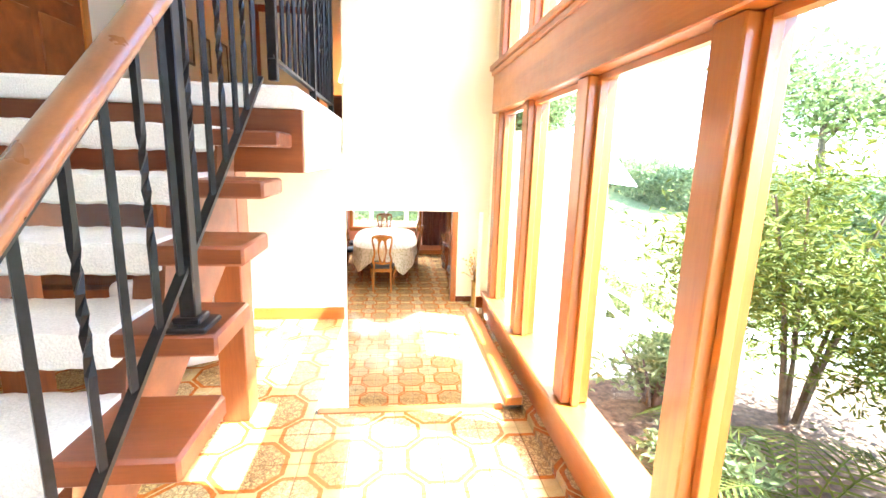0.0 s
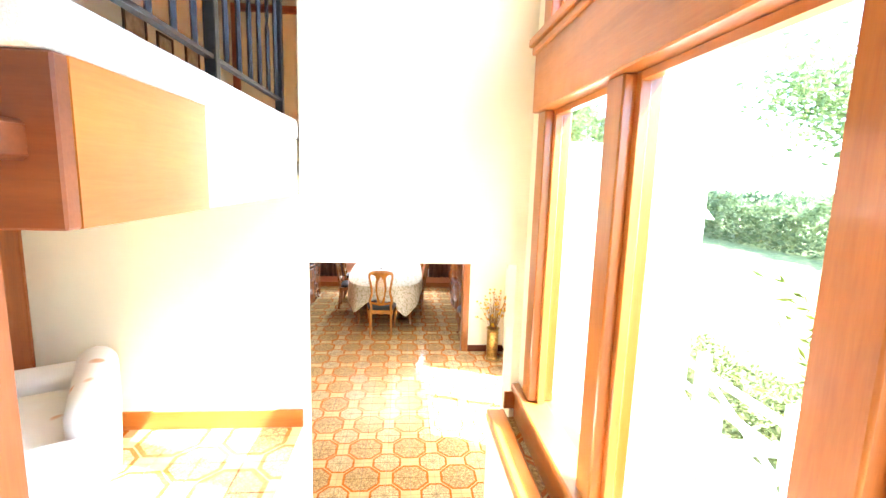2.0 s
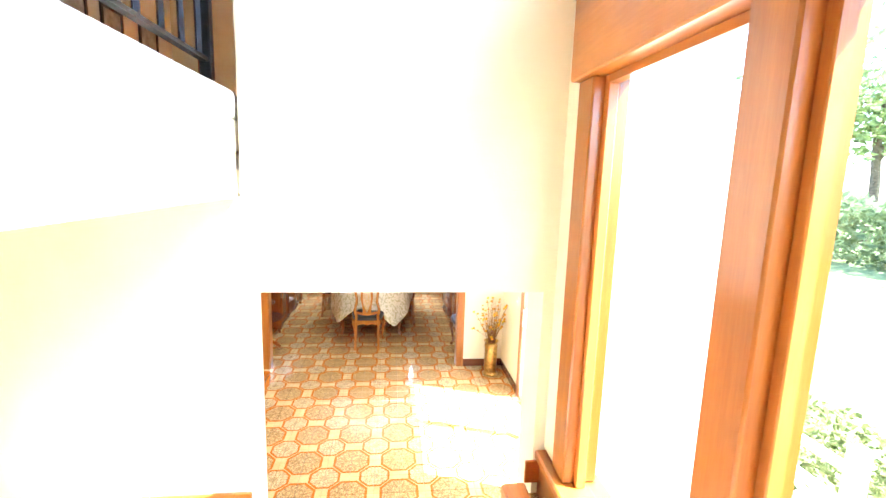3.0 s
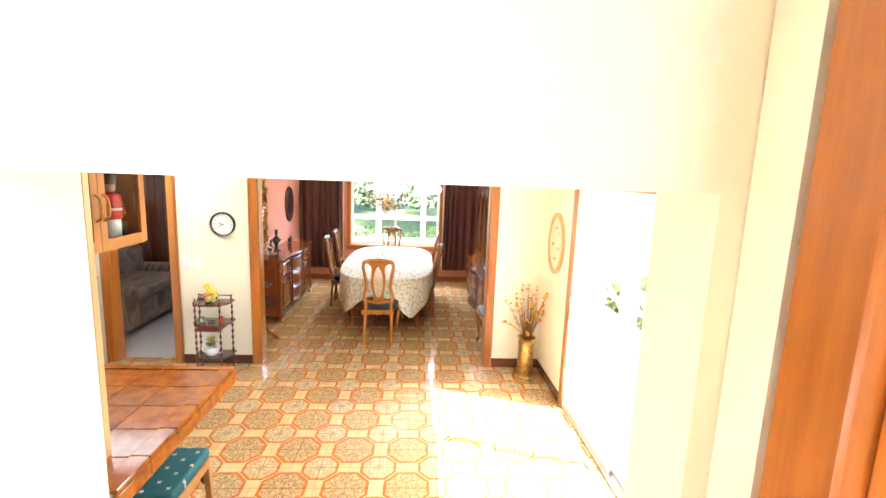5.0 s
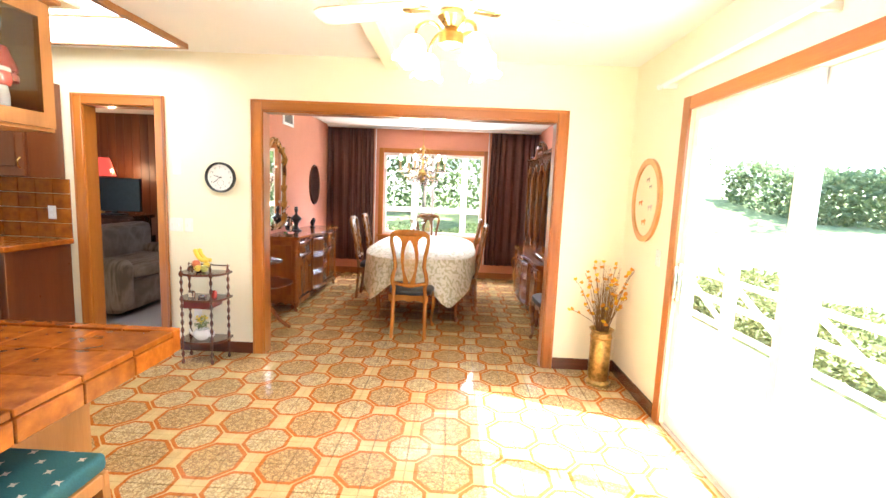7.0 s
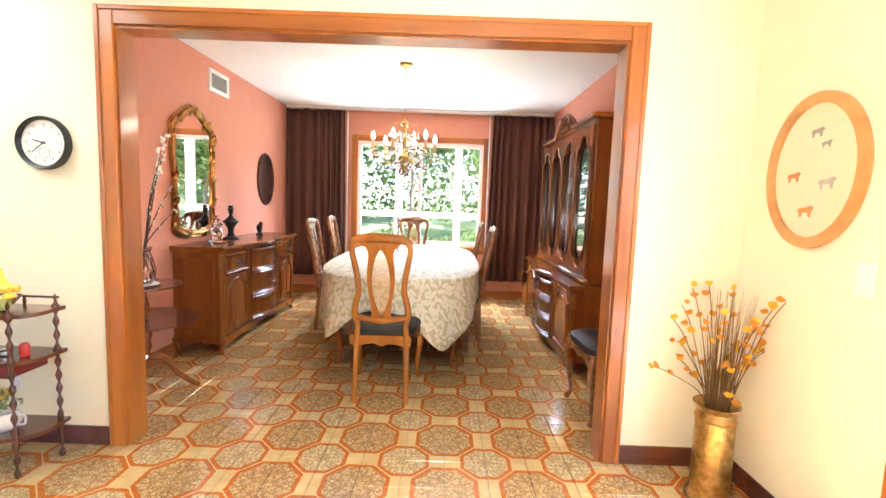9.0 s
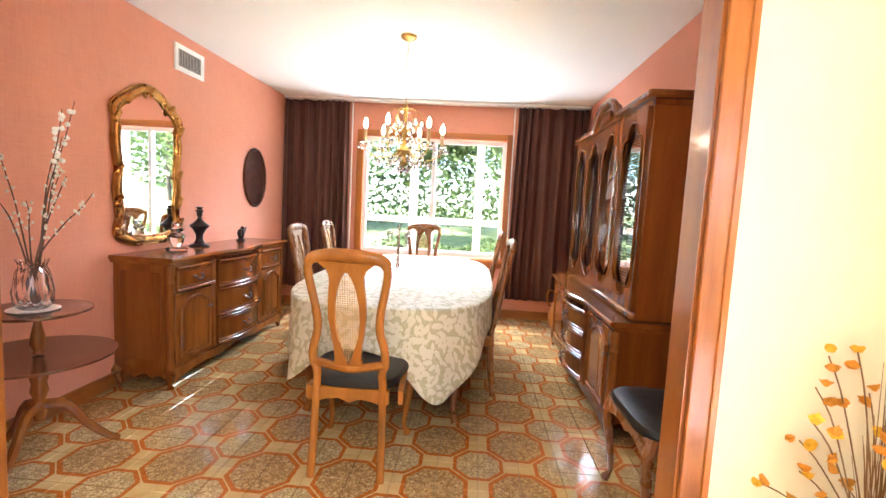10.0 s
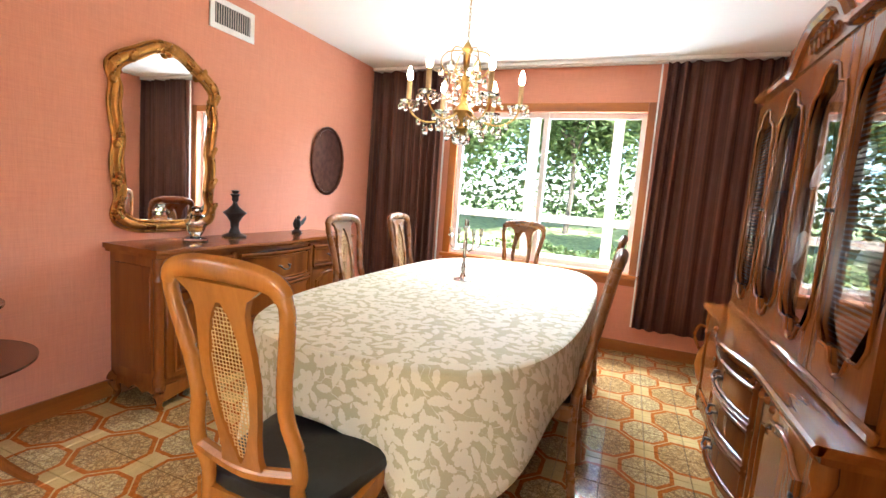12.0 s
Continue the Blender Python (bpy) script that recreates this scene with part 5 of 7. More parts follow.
for nm, cx, cy, col, sc in (("stitched_bird", 0.0, 0.15, (0.35, 0.30, 0.24), 0.8), ("stitched_bird", 0.05, 0.10, (0.30, 0.33, 0.26), 0.6), ("stitched_fox", -0.10, -0.02, (0.55, 0.20, 0.06), 0.9), ("stitched_dog", 0.07, -0.05, (0.45, 0.40, 0.34), 1.0), ("stitched_fox", -0.02, -0.16, (0.58, 0.25, 0.07), 1.0)):
    shp = [(-0.04, 0.0), (-0.03, 0.014), (0.0, 0.016), (0.028, 0.024), (0.042, 0.016), (0.03, 0.004), (0.028, -0.022), (0.02, -0.022), (0.014, -0.004), (-0.016, -0.004), (-0.02, -0.022), (-0.028, -0.022), (-0.03, -0.004)]
    part(nm, slab([(x * sc + cx, y * sc + cy) for x, y in shp], 0.002, None, Matrix.Translation((0, 0, 0.0085))), plain(nm + "_thread", col, 0.9), art, smooth=False)

# curtain rod over the sliding door
rod = thing("curtain_rod", "white traverse curtain rod above the sliding door", "curtain rod")
part("rod", tube([(1.60, 5.38, 1.09), (1.60, 7.70, 1.09)], 0.013, 10), WHITE_TRIM, rod)
for y in (5.45, 6.35, 7.64):
    part("bracket", boxes((1.59, KX - 0.001, y - 0.01, y + 0.01, 1.065, 1.10), bevel=0.003), WHITE_TRIM, rod)
for y in (5.36, 7.70):
    part("finial", lathe([(0.0, 0), (0.016, 0.01), (0.020, 0.025), (0.0, 0.04)], 12), WHITE_TRIM, rod).matrix_basis = pose(1.60, y, 1.09, -90 if y > 6 else 90)
for i in range(22):
    part("hook", tube([(1.60, 5.42 + 0.026 * i, 1.075), (1.595, 5.42 + 0.026 * i, 1.045)], 0.003, 5), IVORY, rod)

# brass vase with dried flowers
vs = thing("brass_vase", "tall embossed brass floor vase in the corner", "vase", at=pose(1.475, 8.08, LF))
vb = lathe([(0.095, 0), (0.10, 0.015), (0.078, 0.035), (0.082, 0.06), (0.082, 0.40), (0.078, 0.42), (0.095, 0.445), (0.098, 0.45), (0.088, 0.447), (0.072, 0.42), (0.072, 0.10), (0.0, 0.09)], 32)
part("body", vb, plain("embossed_brass", (0.50, 0.34, 0.12), 0.3, 1.0, 0.4, 34, 1.0), vs)
part("collar", lathe([(0.084, 0.375), (0.088, 0.385), (0.084, 0.395)], 32), BRASS, vs)
fl = thing("dried_flowers", "orange dried flowers and brown stalks in the brass vase", "flowers", at=pose(1.475, 8.08, LF))
random.seed(21)
stalks = bmesh.new()
for i in range(130):
    a = random.uniform(0, 6.28)
    h = random.uniform(0.58, 0.98)
    r = random.uniform(0.01, 0.12) * (h / 0.9)
    tube([(0.03 * math.cos(a), 0.03 * math.sin(a), 0.12), (0.04 * math.cos(a), 0.04 * math.sin(a), 0.45), (min(0.17, r * math.cos(a)), min(0.22, r * math.sin(a)), h)], [0.0020, 0.0015, 0.0006], 4, stalks)
part("stalk_bundle", stalks, DRY, fl, "thin brown stalks", False)
for i in range(26):
    a = random.uniform(0, 6.28)
    h = random.uniform(0.52, 0.98)
    r = random.uniform(0.08, 0.30)
    x, y = r * math.cos(a), r * math.sin(a)
    x, y = min(x, 0.17), min(y, 0.23)
    pts = spline([(0.03 * math.cos(a), 0.03 * math.sin(a), 0.2), (0.05 * math.cos(a), 0.05 * math.sin(a), 0.45), (x * 0.7, y * 0.7, 0.5 + (h - 0.5) * 0.7), (x, y, h)], 4)
    st = part("flower_stem", tube(pts, 0.0022, 5), DRY, fl)
    for t in range(3):
        p = pts[-1 - 2 * t]
        o = Vector((random.uniform(-0.02, 0.02), random.uniform(-0.02, 0.02), random.uniform(0, 0.02)))
        ball = lathe([(0.0, -0.010), (0.007, -0.008), (0.017, 0.004), (0.010, 0.003), (0.0, 0.006)], 9)
        for v in ball.verts:
            v.co += Vector((random.uniform(-1, 1), random.uniform(-1, 1), random.uniform(-1, 1))) * 0.004
        part("flower_head", ball, PETAL_Y if (i + t) % 3 else PETAL_GOLD, st, smooth=False).matrix_basis = Matrix.Translation(p + o) @ pose(0, 0, 0, random.uniform(-50, 50), random.uniform(-50, 50), 0)

# ---- den, seen through the doorway ----
SOFA = Mat("striped_brown_velour", 0.85)
_v = SOFA.coords()
SOFA.color(SOFA.ramp(SOFA.noise(SOFA.scaled(_v, (9, 1.2, 1.2)), 2.5, 3), (0.35, (0.17, 0.125, 0.08)), (0.5, (0.36, 0.28, 0.20)), (0.65, (0.22, 0.165, 0.11))))
SOFA = SOFA.m
so = thing("sofa", "brown striped velour sofa in the den", "sofa", at=pose(-3.62, 9.85, LF, 0, 0, 0))
part("base", boxes((-0.50, 0.42, -0.80, 0.80, 0.06, 0.40), bevel=0.04), SOFA, so)
part("seat_cushion", boxes((-0.30, 0.46, -0.58, 0.58, 0.401, 0.54), bevel=0.05), SOFA, so)
part("backrest", boxes((-0.50, -0.24, -0.78, 0.78, 0.40, 0.92), bevel=0.09), SOFA, so)
for s in (-1, 1):
    part("armrest", boxes((-0.46, 0.48, s * 0.58, s * 0.84, 0.08, 0.64), bevel=0.10), SOFA, so)
tvs = thing("tv_stand", "dark wooden television stand in the den", "stand")
part("body", boxes((-5.55, -4.55, 11.2, 11.7, LF, -0.55), bevel=0.006), MAHOGANY, tvs)
part("shelf", boxes((-5.55, -4.55, 11.2, 11.7, -0.27, -0.22), bevel=0.006), MAHOGANY, tvs)
for x in (-5.52, -4.64):
    part("support", boxes((x, x + 0.06, 11.25, 11.65, -0.549, -0.271)), MAHOGANY, tvs)
tv = thing("television", "black flat television on its stand", "television", at=pose(-4.98, 11.40, -0.219))
part("screen", boxes((-0.42, 0.42, -0.025, 0.025, 0.05, 0.56), bevel=0.008), BLACK, tv)
part("foot", boxes((-0.15, 0.15, -0.10, 0.10, 0.0, 0.015), (-0.04, 0.04, -0.015, 0.015, 0.015, 0.05), bevel=0.004), BLACK, tv)
dl = thing("table_lamp", "lamp with a glowing dark red shade in the den", "lamp", at=pose(-5.35, 11.55, -0.219))
part("base", lathe([(0.08, 0), (0.085, 0.02), (0.03, 0.05), (0.05, 0.3), (0.02, 0.5), (0.012, 0.62)], 16), BRASS, dl)
part("shade", lathe([(0.25, 0.58), (0.17, 0.86), (0.166, 0.86), (0.246, 0.58)], 24), glow("dark_red_shade", (0.22, 0.02, 0.012), 0.6), dl, "dark red shade")
lamp("den_lamp", "POINT", (-5.15, 11.62, 0.45), 5, (1.0, 0.62, 0.28), 0.06)
dchair = thing("wooden_armchair", "dark leather armchair with wooden arms in the den", "armchair", at=pose(-3.25, 11.2, LF, 0, 0, 60))
part("seat", boxes((-0.28, 0.28, -0.28, 0.28, 0.36, 0.46), bevel=0.03), LEATHER, dchair)
part("backrest", boxes((-0.28, 0.28, 0.24, 0.34, 0.40, 0.95), bevel=0.04), LEATHER, dchair)
for s in (-1, 1):
    part("arm", boxes((s * 0.29, s * 0.35, -0.30, 0.34, 0.58, 0.63), bevel=0.012), FRUITWOOD, dchair)
    for y in (-0.27, 0.30):
        part("leg", tube([(s * 0.32, y, 0.58), (s * 0.33, y * 1.05, 0.0)], 0.022, 8), FRUITWOOD, dchair)
dwin = structure("window_3", boxes((-2.70, -2.66, 11.985, 11.999, -0.1, 0.75), (-2.45, -2.41, 11.985, 11.999, -0.1, 0.75)), RED_POST, "narrow bright window in the den", "window")
# Daylight put into the pane as its own glow; the wall behind is solid.
part("pane", boxes((-2.659, -2.451, 11.99, 11.998, -0.1, 0.75)), glow("den_pane_glow", (0.75, 0.85, 1.0), 2.5), dwin, "pane that glows in place of daylight", False)

# ---- dining room things ----
# The honey chair wood in a darker copy, shade put into its colour.
MAPLE_SHADED = wood("chair_honey_wood_shaded", (0.14, 0.05, 0.014), (0.24, 0.09, 0.024), (0.33, 0.14, 0.04), "Z", 0.26, 1, 8, 0.4, 0.1)


def mirrored(levels):
    """An outline from (height, half width) pairs: up on one side, down on the other."""
    return [(w, z) for z, w in levels] + [(-w, z) for z, w in reversed(levels)]


def cabriole(x, y, h, sx, sy, wood_mat, parent, s=1.0):
    pts = spline([(x, y, h), (x + sx * 0.022 * s, y + sy * 0.022 * s, h * 0.78), (x + sx * 0.004, y + sy * 0.004, h * 0.42), (x - sx * 0.006, y - sy * 0.006, h * 0.16), (x + sx * 0.012, y + sy * 0.012, 0.012)], 5)
    n = len(pts)
    rad = [(0.030 - 0.018 * min(1, i / n * 1.35)) * s + (0.007 if i > n - 4 else 0) for i in range(n)]
    rad[-1] += 0.004
    part("leg", tube(pts, rad, 8), wood_mat, parent)


def dining_chair(wood_mat, label, at):
    ch = thing("dining_chair", label, "chair", "chairs round the table", at)
    H = 1.085
    for sx in (-1, 1):
        side = spline([(0.168 * sx, -0.25, 0.0), (0.162 * sx, -0.228, 0.25), (0.158 * sx, -0.222, 0.45), (0.154 * sx, -0.235, 0.525), (0.170 * sx, -0.246, 0.575), (0.164 * sx, -0.258, 0.65), (0.144 * sx, -0.272, 0.73), (0.148 * sx, -0.288, 0.82), (0.166 * sx, -0.306, 0.92), (0.179 * sx, -0.322, 1.0), (0.172 * sx, -0.332, 1.045)], 5)
        part("back_post", tube(side, [0.0205 - 0.004 * abs(i / len(side) - 0.4) for i in range(len(side))], 10, flat=1.0), wood_mat, ch)
    crest = spline([(-0.177, -0.331, 1.035), (-0.155, -0.336, 1.062), (-0.09, -0.341, 1.076), (0, -0.343, 1.080), (0.09, -0.341, 1.076), (0.155, -0.336, 1.062), (0.177, -0.331, 1.035)], 5)
    part("crest_rail", tube(crest, [0.019 + 0.006 * math.sin(math.pi * i / (len(crest) - 1)) for i in range(len(crest))], 10, flat=1.2), wood_mat, ch)
    tilt = Matrix.Translation((0, -0.235, 0.5)) @ Matrix.Rotation(radians(90 + 10.5), 4, "X")
    lev = [(0.046, 0.072, 0.004), (0.071, 0.066, 0.012), (0.10, 0.061, 0.022), (0.163, 0.066, 0.039), (0.203, 0.073, 0.049), (0.305, 0.087, 0.058), (0.387, 0.085, 0.054), (0.458, 0.078, 0.044), (0.498, 0.078, 0.034), (0.529, 0.090, 0.024), (0.56, 0.13, 0.006)]
    fine = [(a[0] + (b[0] - a[0]) * t, a[1] + (b[1] - a[1]) * t, a[2] + (b[2] - a[2]) * t) for a, b in zip(lev, lev[1:]) for t in (0, 0.5)] + [lev[-1]]
    splat = part("splat", ring_slab(mirrored([(s, w) for s, w, i in fine]), mirrored([(0.08 + (s - 0.055) * 0.86, i) for s, w, i in fine]), 0.018, None, tilt), wood_mat, ch)
    cane = bmesh.new()

    def half(s):
        for a, b in zip(fine, fine[1:]):
            sa, sb = 0.08 + (a[0] - 0.055) * 0.86, 0.08 + (b[0] - 0.055) * 0.86
            if sa <= s <= sb:
                return a[2] + (b[2] - a[2]) * (s - sa) / (sb - sa) + 0.004
        return 0.004

    s = 0.085
    while s < 0.505:
        w = half(s)
        add = [tilt @ Vector(p) for p in ((-w, s, 0.009), (w, s, 0.009), (w, s + 0.0032, 0.009), (-w, s + 0.0032, 0.009))]
        cane.faces.new([cane.verts.new(p) for p in add])
        s += 0.0105
    for i in range(-5, 6):
        x = i * 0.0108
        run = [q / 200 for q in range(17, 101) if half(q / 200) > abs(x) + 0.002]
        if len(run) > 1:
            add = [tilt @ Vector(p) for p in ((x, run[0], 0.0105), (x + 0.0032, run[0], 0.0105), (x + 0.0032, run[-1], 0.0105), (x, run[-1], 0.0105))]
            cane.faces.new([cane.verts.new(p) for p in add])
    part("cane", cane, CANE, splat, "open woven cane", False)
    part("lower_rail", tube(spline([(-0.165, -0.245, 0.57), (0, -0.252, 0.545), (0.165, -0.245, 0.57)], 6), 0.02, 8), wood_mat, ch)
    # seat frame with a scalloped apron
    scallop = [(-0.19, 0.0), (0.19, 0.0), (0.19, -0.065), (0.15, -0.072), (0.11, -0.058), (0.05, -0.05), (0, -0.07), (-0.05, -0.05), (-0.11, -0.058), (-0.15, -0.072), (-0.19, -0.065)]
    up = Matrix.Rotation(radians(90), 4, "X")
    part("back_apron", slab(scallop, 0.022, None, Matrix.Translation((0, -0.21, 0.44)) @ up), wood_mat, ch)
    part("front_apron", slab([(x * 1.2, y) for x, y in scallop], 0.022, None, Matrix.Translation((0, 0.245, 0.44)) @ up), wood_mat, ch)
    for sx in (-1, 1):
        turn = Matrix.Translation((0.205 * sx + 0.011, 0.01, 0.44)) @ Matrix.Rotation(radians(90 + 4 * sx), 4, "Z") @ up
        part("side_apron", slab([(x * 1.2, y) for x, y in scallop], 0.022, None, turn), wood_mat, ch)
        cabriole(0.215 * sx, 0.215, 0.44, sx, 1, wood_mat, ch)
    # upholstered seat
    bm = bmesh.new()
    rows = []
    for dz, k in ((0.0, 1.0), (0.02, 1.03), (0.045, 1.0), (0.06, 0.9), (0.068, 0.6), (0.07, 0.0)):
        ring = []
        for i in range(28):
            a = 2 * math.pi * i / 28
            c, sn = math.cos(a), math.sin(a)
            f = (abs(c) ** 5 + abs(sn) ** 5) ** (-1 / 5)
            y = 0.235 * f * sn * k
            x = (0.225 + 0.12 * y) * f * c * k
            ring.append(bm.verts.new((x, 0.015 + y, 0.432 + dz)) if k else None)
        rows.append(ring)
    top = bm.verts.new((0, 0.015, 0.502))
    for a, b in zip(rows[:-1], rows[1:-1]):
        for i in range(28):
            bm.faces.new((a[i], a[(i + 1) % 28], b[(i + 1) % 28], b[i]))
    for i in range(28):
        bm.faces.new((rows[-2][i], rows[-2][(i + 1) % 28], top))
    bm.faces.new(list(reversed(rows[0])))
    part("seat", bm, LEATHER, ch, "black leather seat")
    return ch


front_chair = dining_chair(MAPLE, "honey wood dining chair with cane splat and black seat", pose(-0.162, 9.19, LF))
# The other chairs are the same wood; their darker colour stands in for shade.
brown = dining_chair(MAPLE_SHADED, "honey wood dining chair with cane splat at the table, coloured darker for shade", pose(-0.79, 10.72, LF, 0, 0, -90))
copy_thing(brown, pose(-0.80, 11.55, LF, 0, 0, -88))
copy_thing(brown, pose(0.32, 10.22, LF, 0, 0, 91))
copy_thing(brown, pose(0.31, 11.38, LF, 0, 0, 89))
far = copy_thing(brown, pose(-0.19, 11.80, LF, 0, 0, 180))
spare = copy_thing(brown, pose(1.335, 8.92, LF, 0, 0, 92))
tagged(spare, "honey wood dining chair with black seat beside the hutch, coloured darker for shade", group="spare chairs")

# table and cloth
TC, TA, TB, TZ = (-0.13, 10.60), 0.66, 1.32, -0.392
table = thing("dining_table", "long oval wooden dining table under a cloth", "table", at=pose(TC[0], TC[1], LF))


def oval(a, b, n=64, e=3.4):
    out = []
    for i in range(n):
        t = 2 * math.pi * i / n
        c, s = math.cos(t), math.sin(t)
        f = (abs(c) ** e + abs(s) ** e) ** (-1 / e)
        out.append((a * f * c, b * f * s))
    return out


part("tabletop", slab(oval(TA - 0.004, TB - 0.004), 0.035, None, Matrix.Translation((0, 0, TZ - LF - 0.041))), FRUITWOOD, table)
part("table_apron", slab(oval(TA - 0.1, TB - 0.12), 0.07, None, Matrix.Translation((0, 0, TZ - LF - 0.112))), FRUITWOOD, table)
for sx in (-1, 1):
    for sy in (-1, 1):
        cabriole(0.45 * sx, 1.0 * sy, TZ - LF - 0.11, sx, sy, FRUITWOOD, table, 1.5)
bm = bmesh.new()
flat = bm.loops.layers.uv.new("UVMap")
N = 220
ring0 = oval(TA, TB, N)
place = {}


def cloth_vert(co, uv):
    v = bm.verts.new(co)
    place[v] = uv
    return v


rows = []
for k in (0.0, 0.25, 0.5, 0.75, 0.93, 0.985):
    rows.append([cloth_vert((x * k, y * k, 0.0), (x * k, y * k)) for x, y in ring0] if k else [cloth_vert((0, 0, 0), (0, 0))])


def corner_of(deg):
    """How much of a cloth corner hangs at that bearing of the oval."""
    return sum(w * math.exp(-((deg - c + 180) % 360 - 180) ** 2 / (2 * 11.5 ** 2)) for c, w in ((45, 1.0), (135, 1.0), (-133, 0.85), (-59, 1.0)))


for d in (0.0, 0.015, 0.07, 0.2, 0.35, 0.5, 0.65, 0.8, 0.92, 1.0):
    row = []
    for i, (x, y) in enumerate(ring0):
        t = 2 * math.pi * i / N
        c = corner_of(math.degrees(t))
        full = 0.235 + 0.285 * c + 0.010 * math.sin(i * 0.23)
        fold = (0.010 + 0.034 * c) * math.sin(i * 0.40 + 1.3 * math.sin(i * 0.095)) * d ** 1.2
        out = (0.010 + fold + 0.025 * c * d) if d else 0.0
        l = math.hypot(x, y)
        row.append(cloth_vert((x + x / l * out, y + y / l * out, -full * d), (x + x / l * full * d, y + y / l * full * d)))
    rows.append(row)
for i in range(N):
    bm.faces.new((rows[0][0], rows[1][i], rows[1][(i + 1) % N]))
for a, b in zip(rows[1:], rows[2:]):
    for i in range(N):
        bm.faces.new((a[i], b[i], b[(i + 1) % N], a[(i + 1) % N]))
for f in bm.faces:
    for l in f.loops:
        l[flat].uv = place[l.vert]
cloth = single("tablecloth", bm, DAMASK, "sage damask tablecloth with ivory leaves on the table", "tablecloth", at=pose(TC[0], TC[1], TZ))
cloth.modifiers.new("thickness", "SOLIDIFY").thickness = -0.003

# candelabrum
cz = TZ + 0.001
cand = thing("candelabrum", "silver five-branch candelabrum on the tablecloth", "candelabrum", at=pose(-0.26, 10.79, cz))
part("stem", lathe([(0.062, 0), (0.06, 0.008), (0.022, 0.018), (0.012, 0.05), (0.018, 0.08), (0.009, 0.11), (0.012, 0.2), (0.016, 0.225), (0.008, 0.25), (0.011, 0.30)], 16), SILVER, cand)
for k in range(4):
    a = math.radians(45 + 90 * k)
    c, s = math.cos(a), math.sin(a)
    arm = part("arm", tube(spline([(0, 0, 0.21), (0.05 * c, 0.05 * s, 0.19), (0.10 * c, 0.10 * s, 0.22), (0.105 * c, 0.105 * s, 0.28)], 5), 0.0045, 6), SILVER, cand)
    part("cup", lathe([(0.006, 0.275), (0.022, 0.285), (0.01, 0.292), (0.013, 0.325), (0.016, 0.33)], 12, at=(0.105 * c, 0.105 * s, 0)), SILVER, arm)
part("cup", lathe([(0.008, 0.30), (0.024, 0.335), (0.012, 0.342), (0.014, 0.38), (0.017, 0.385)], 12), SILVER, cand)


# sideboard and hutch: shared carved fronts, built along local x with the front at -y
def bracket_skirt(w, h=0.09):
    n = 24
    low = []
    for i in range(n + 1):
        u = i / n
        low.append((w / 2 - w * u, -h + 0.03 * abs(math.sin(u * math.pi * 3)) + 0.02 * math.sin(u * math.pi) ** 2))
    return [(-w / 2, 0), (w / 2, 0)] + low


def drawer_front(parent, x, w, z, h, y, bow=0.0, pull=True):
    n = 10
    prof = [(x - w / 2 + w * i / n, y - bow * (1 - (2 * i / n - 1) ** 2)) for i in range(n + 1)]
    out = prof + [(x + w / 2, y + 0.03), (x - w / 2, y + 0.03)]
    d = part("drawer", slab(out, h, None, Matrix.Translation((0, 0, z))), FRUITWOOD, parent)
    for zz in (z + 0.004, z + h - 0.006):
        part("moulding", tube([(px, py - 0.007, zz) for px, py in prof], 0.013, 8), FRUITWOOD, d)
        part("bead", tube([(px, py - 0.004, zz + (0.021 if zz < z + h / 2 else -0.021)) for px, py in prof], 0.006, 6), FRUITWOOD, d)
    for sx in (-1, 1):
        part("stile", tube([(x + sx * (w / 2 - 0.008), y - 0.004, z), (x + sx * (w / 2 - 0.008), y - 0.004, z + h)], 0.010, 8), FRUITWOOD, d)
    part("raised_panel", slab([(x + (px - x) * 0.78, py - 0.006) for px, py in prof] + [(x + (px - x) * 0.78, py + 0.004) for px, py in reversed(prof)], h * 0.55, None, Matrix.Translation((0, 0, z + h * 0.225))), FRUITWOOD, d)
    if pull:
        zc = z + h / 2
        yy = y - bow - 0.012
        b = tube(spline([(x - 0.045, yy, zc + 0.008), (x - 0.03, yy - 0.018, zc - 0.012), (x, yy - 0.02, zc - 0.018), (x + 0.03, yy - 0.018, zc - 0.012), (x + 0.045, yy, zc + 0.008)], 4), 0.0045, 6)
        for s in (-1, 1):
            lathe([(0.0, -0.002), (0.014, 0.0), (0.010, 0.006), (0.0, 0.007)], 10, b, (x + 0.045 * s, yy + 0.0, zc + 0.004))
        part("drawer_pull", b, PEWTER, d, "dark bail handle")


def cupboard_door(parent, x, w, z, h, y):
    d = part("door", boxes((x - w / 2, x + w / 2, y, y + 0.025, z, z + h), bevel=0.004), FRUITWOOD, parent)

    def arched(k, m):
        a, b = w / 2 * k, h * m
        return [(-a, -b / 2), (a, -b / 2), (a, b * 0.36), (a * 0.75, b * 0.38), (a * 0.55, b * 0.46), (0, b * 0.5), (-a * 0.55, b * 0.46), (-a * 0.75, b * 0.38), (-a, b * 0.36)]

    up = Matrix.Translation((x, y, z + h / 2)) @ Matrix.Rotation(radians(90), 4, "X")
    part("moulding", tube([up @ Vector((px, py, 0.004)) for px, py in arched(0.76, 0.85)], 0.0095, 8, closed=True, up=(0, 1, 0)), FRUITWOOD, d)
    part("raised_panel", slab(arched(0.62, 0.74), 0.007, None, up), FRUITWOOD, d)
    part("handle", lathe([(0.012, 0), (0.006, 0.01), (0.012, 0.02), (0, 0.024)], 10, at=(0, 0, 0)), PEWTER, d).matrix_basis = pose(x + w * 0.38, y, z + h * 0.7, 90)
    return d


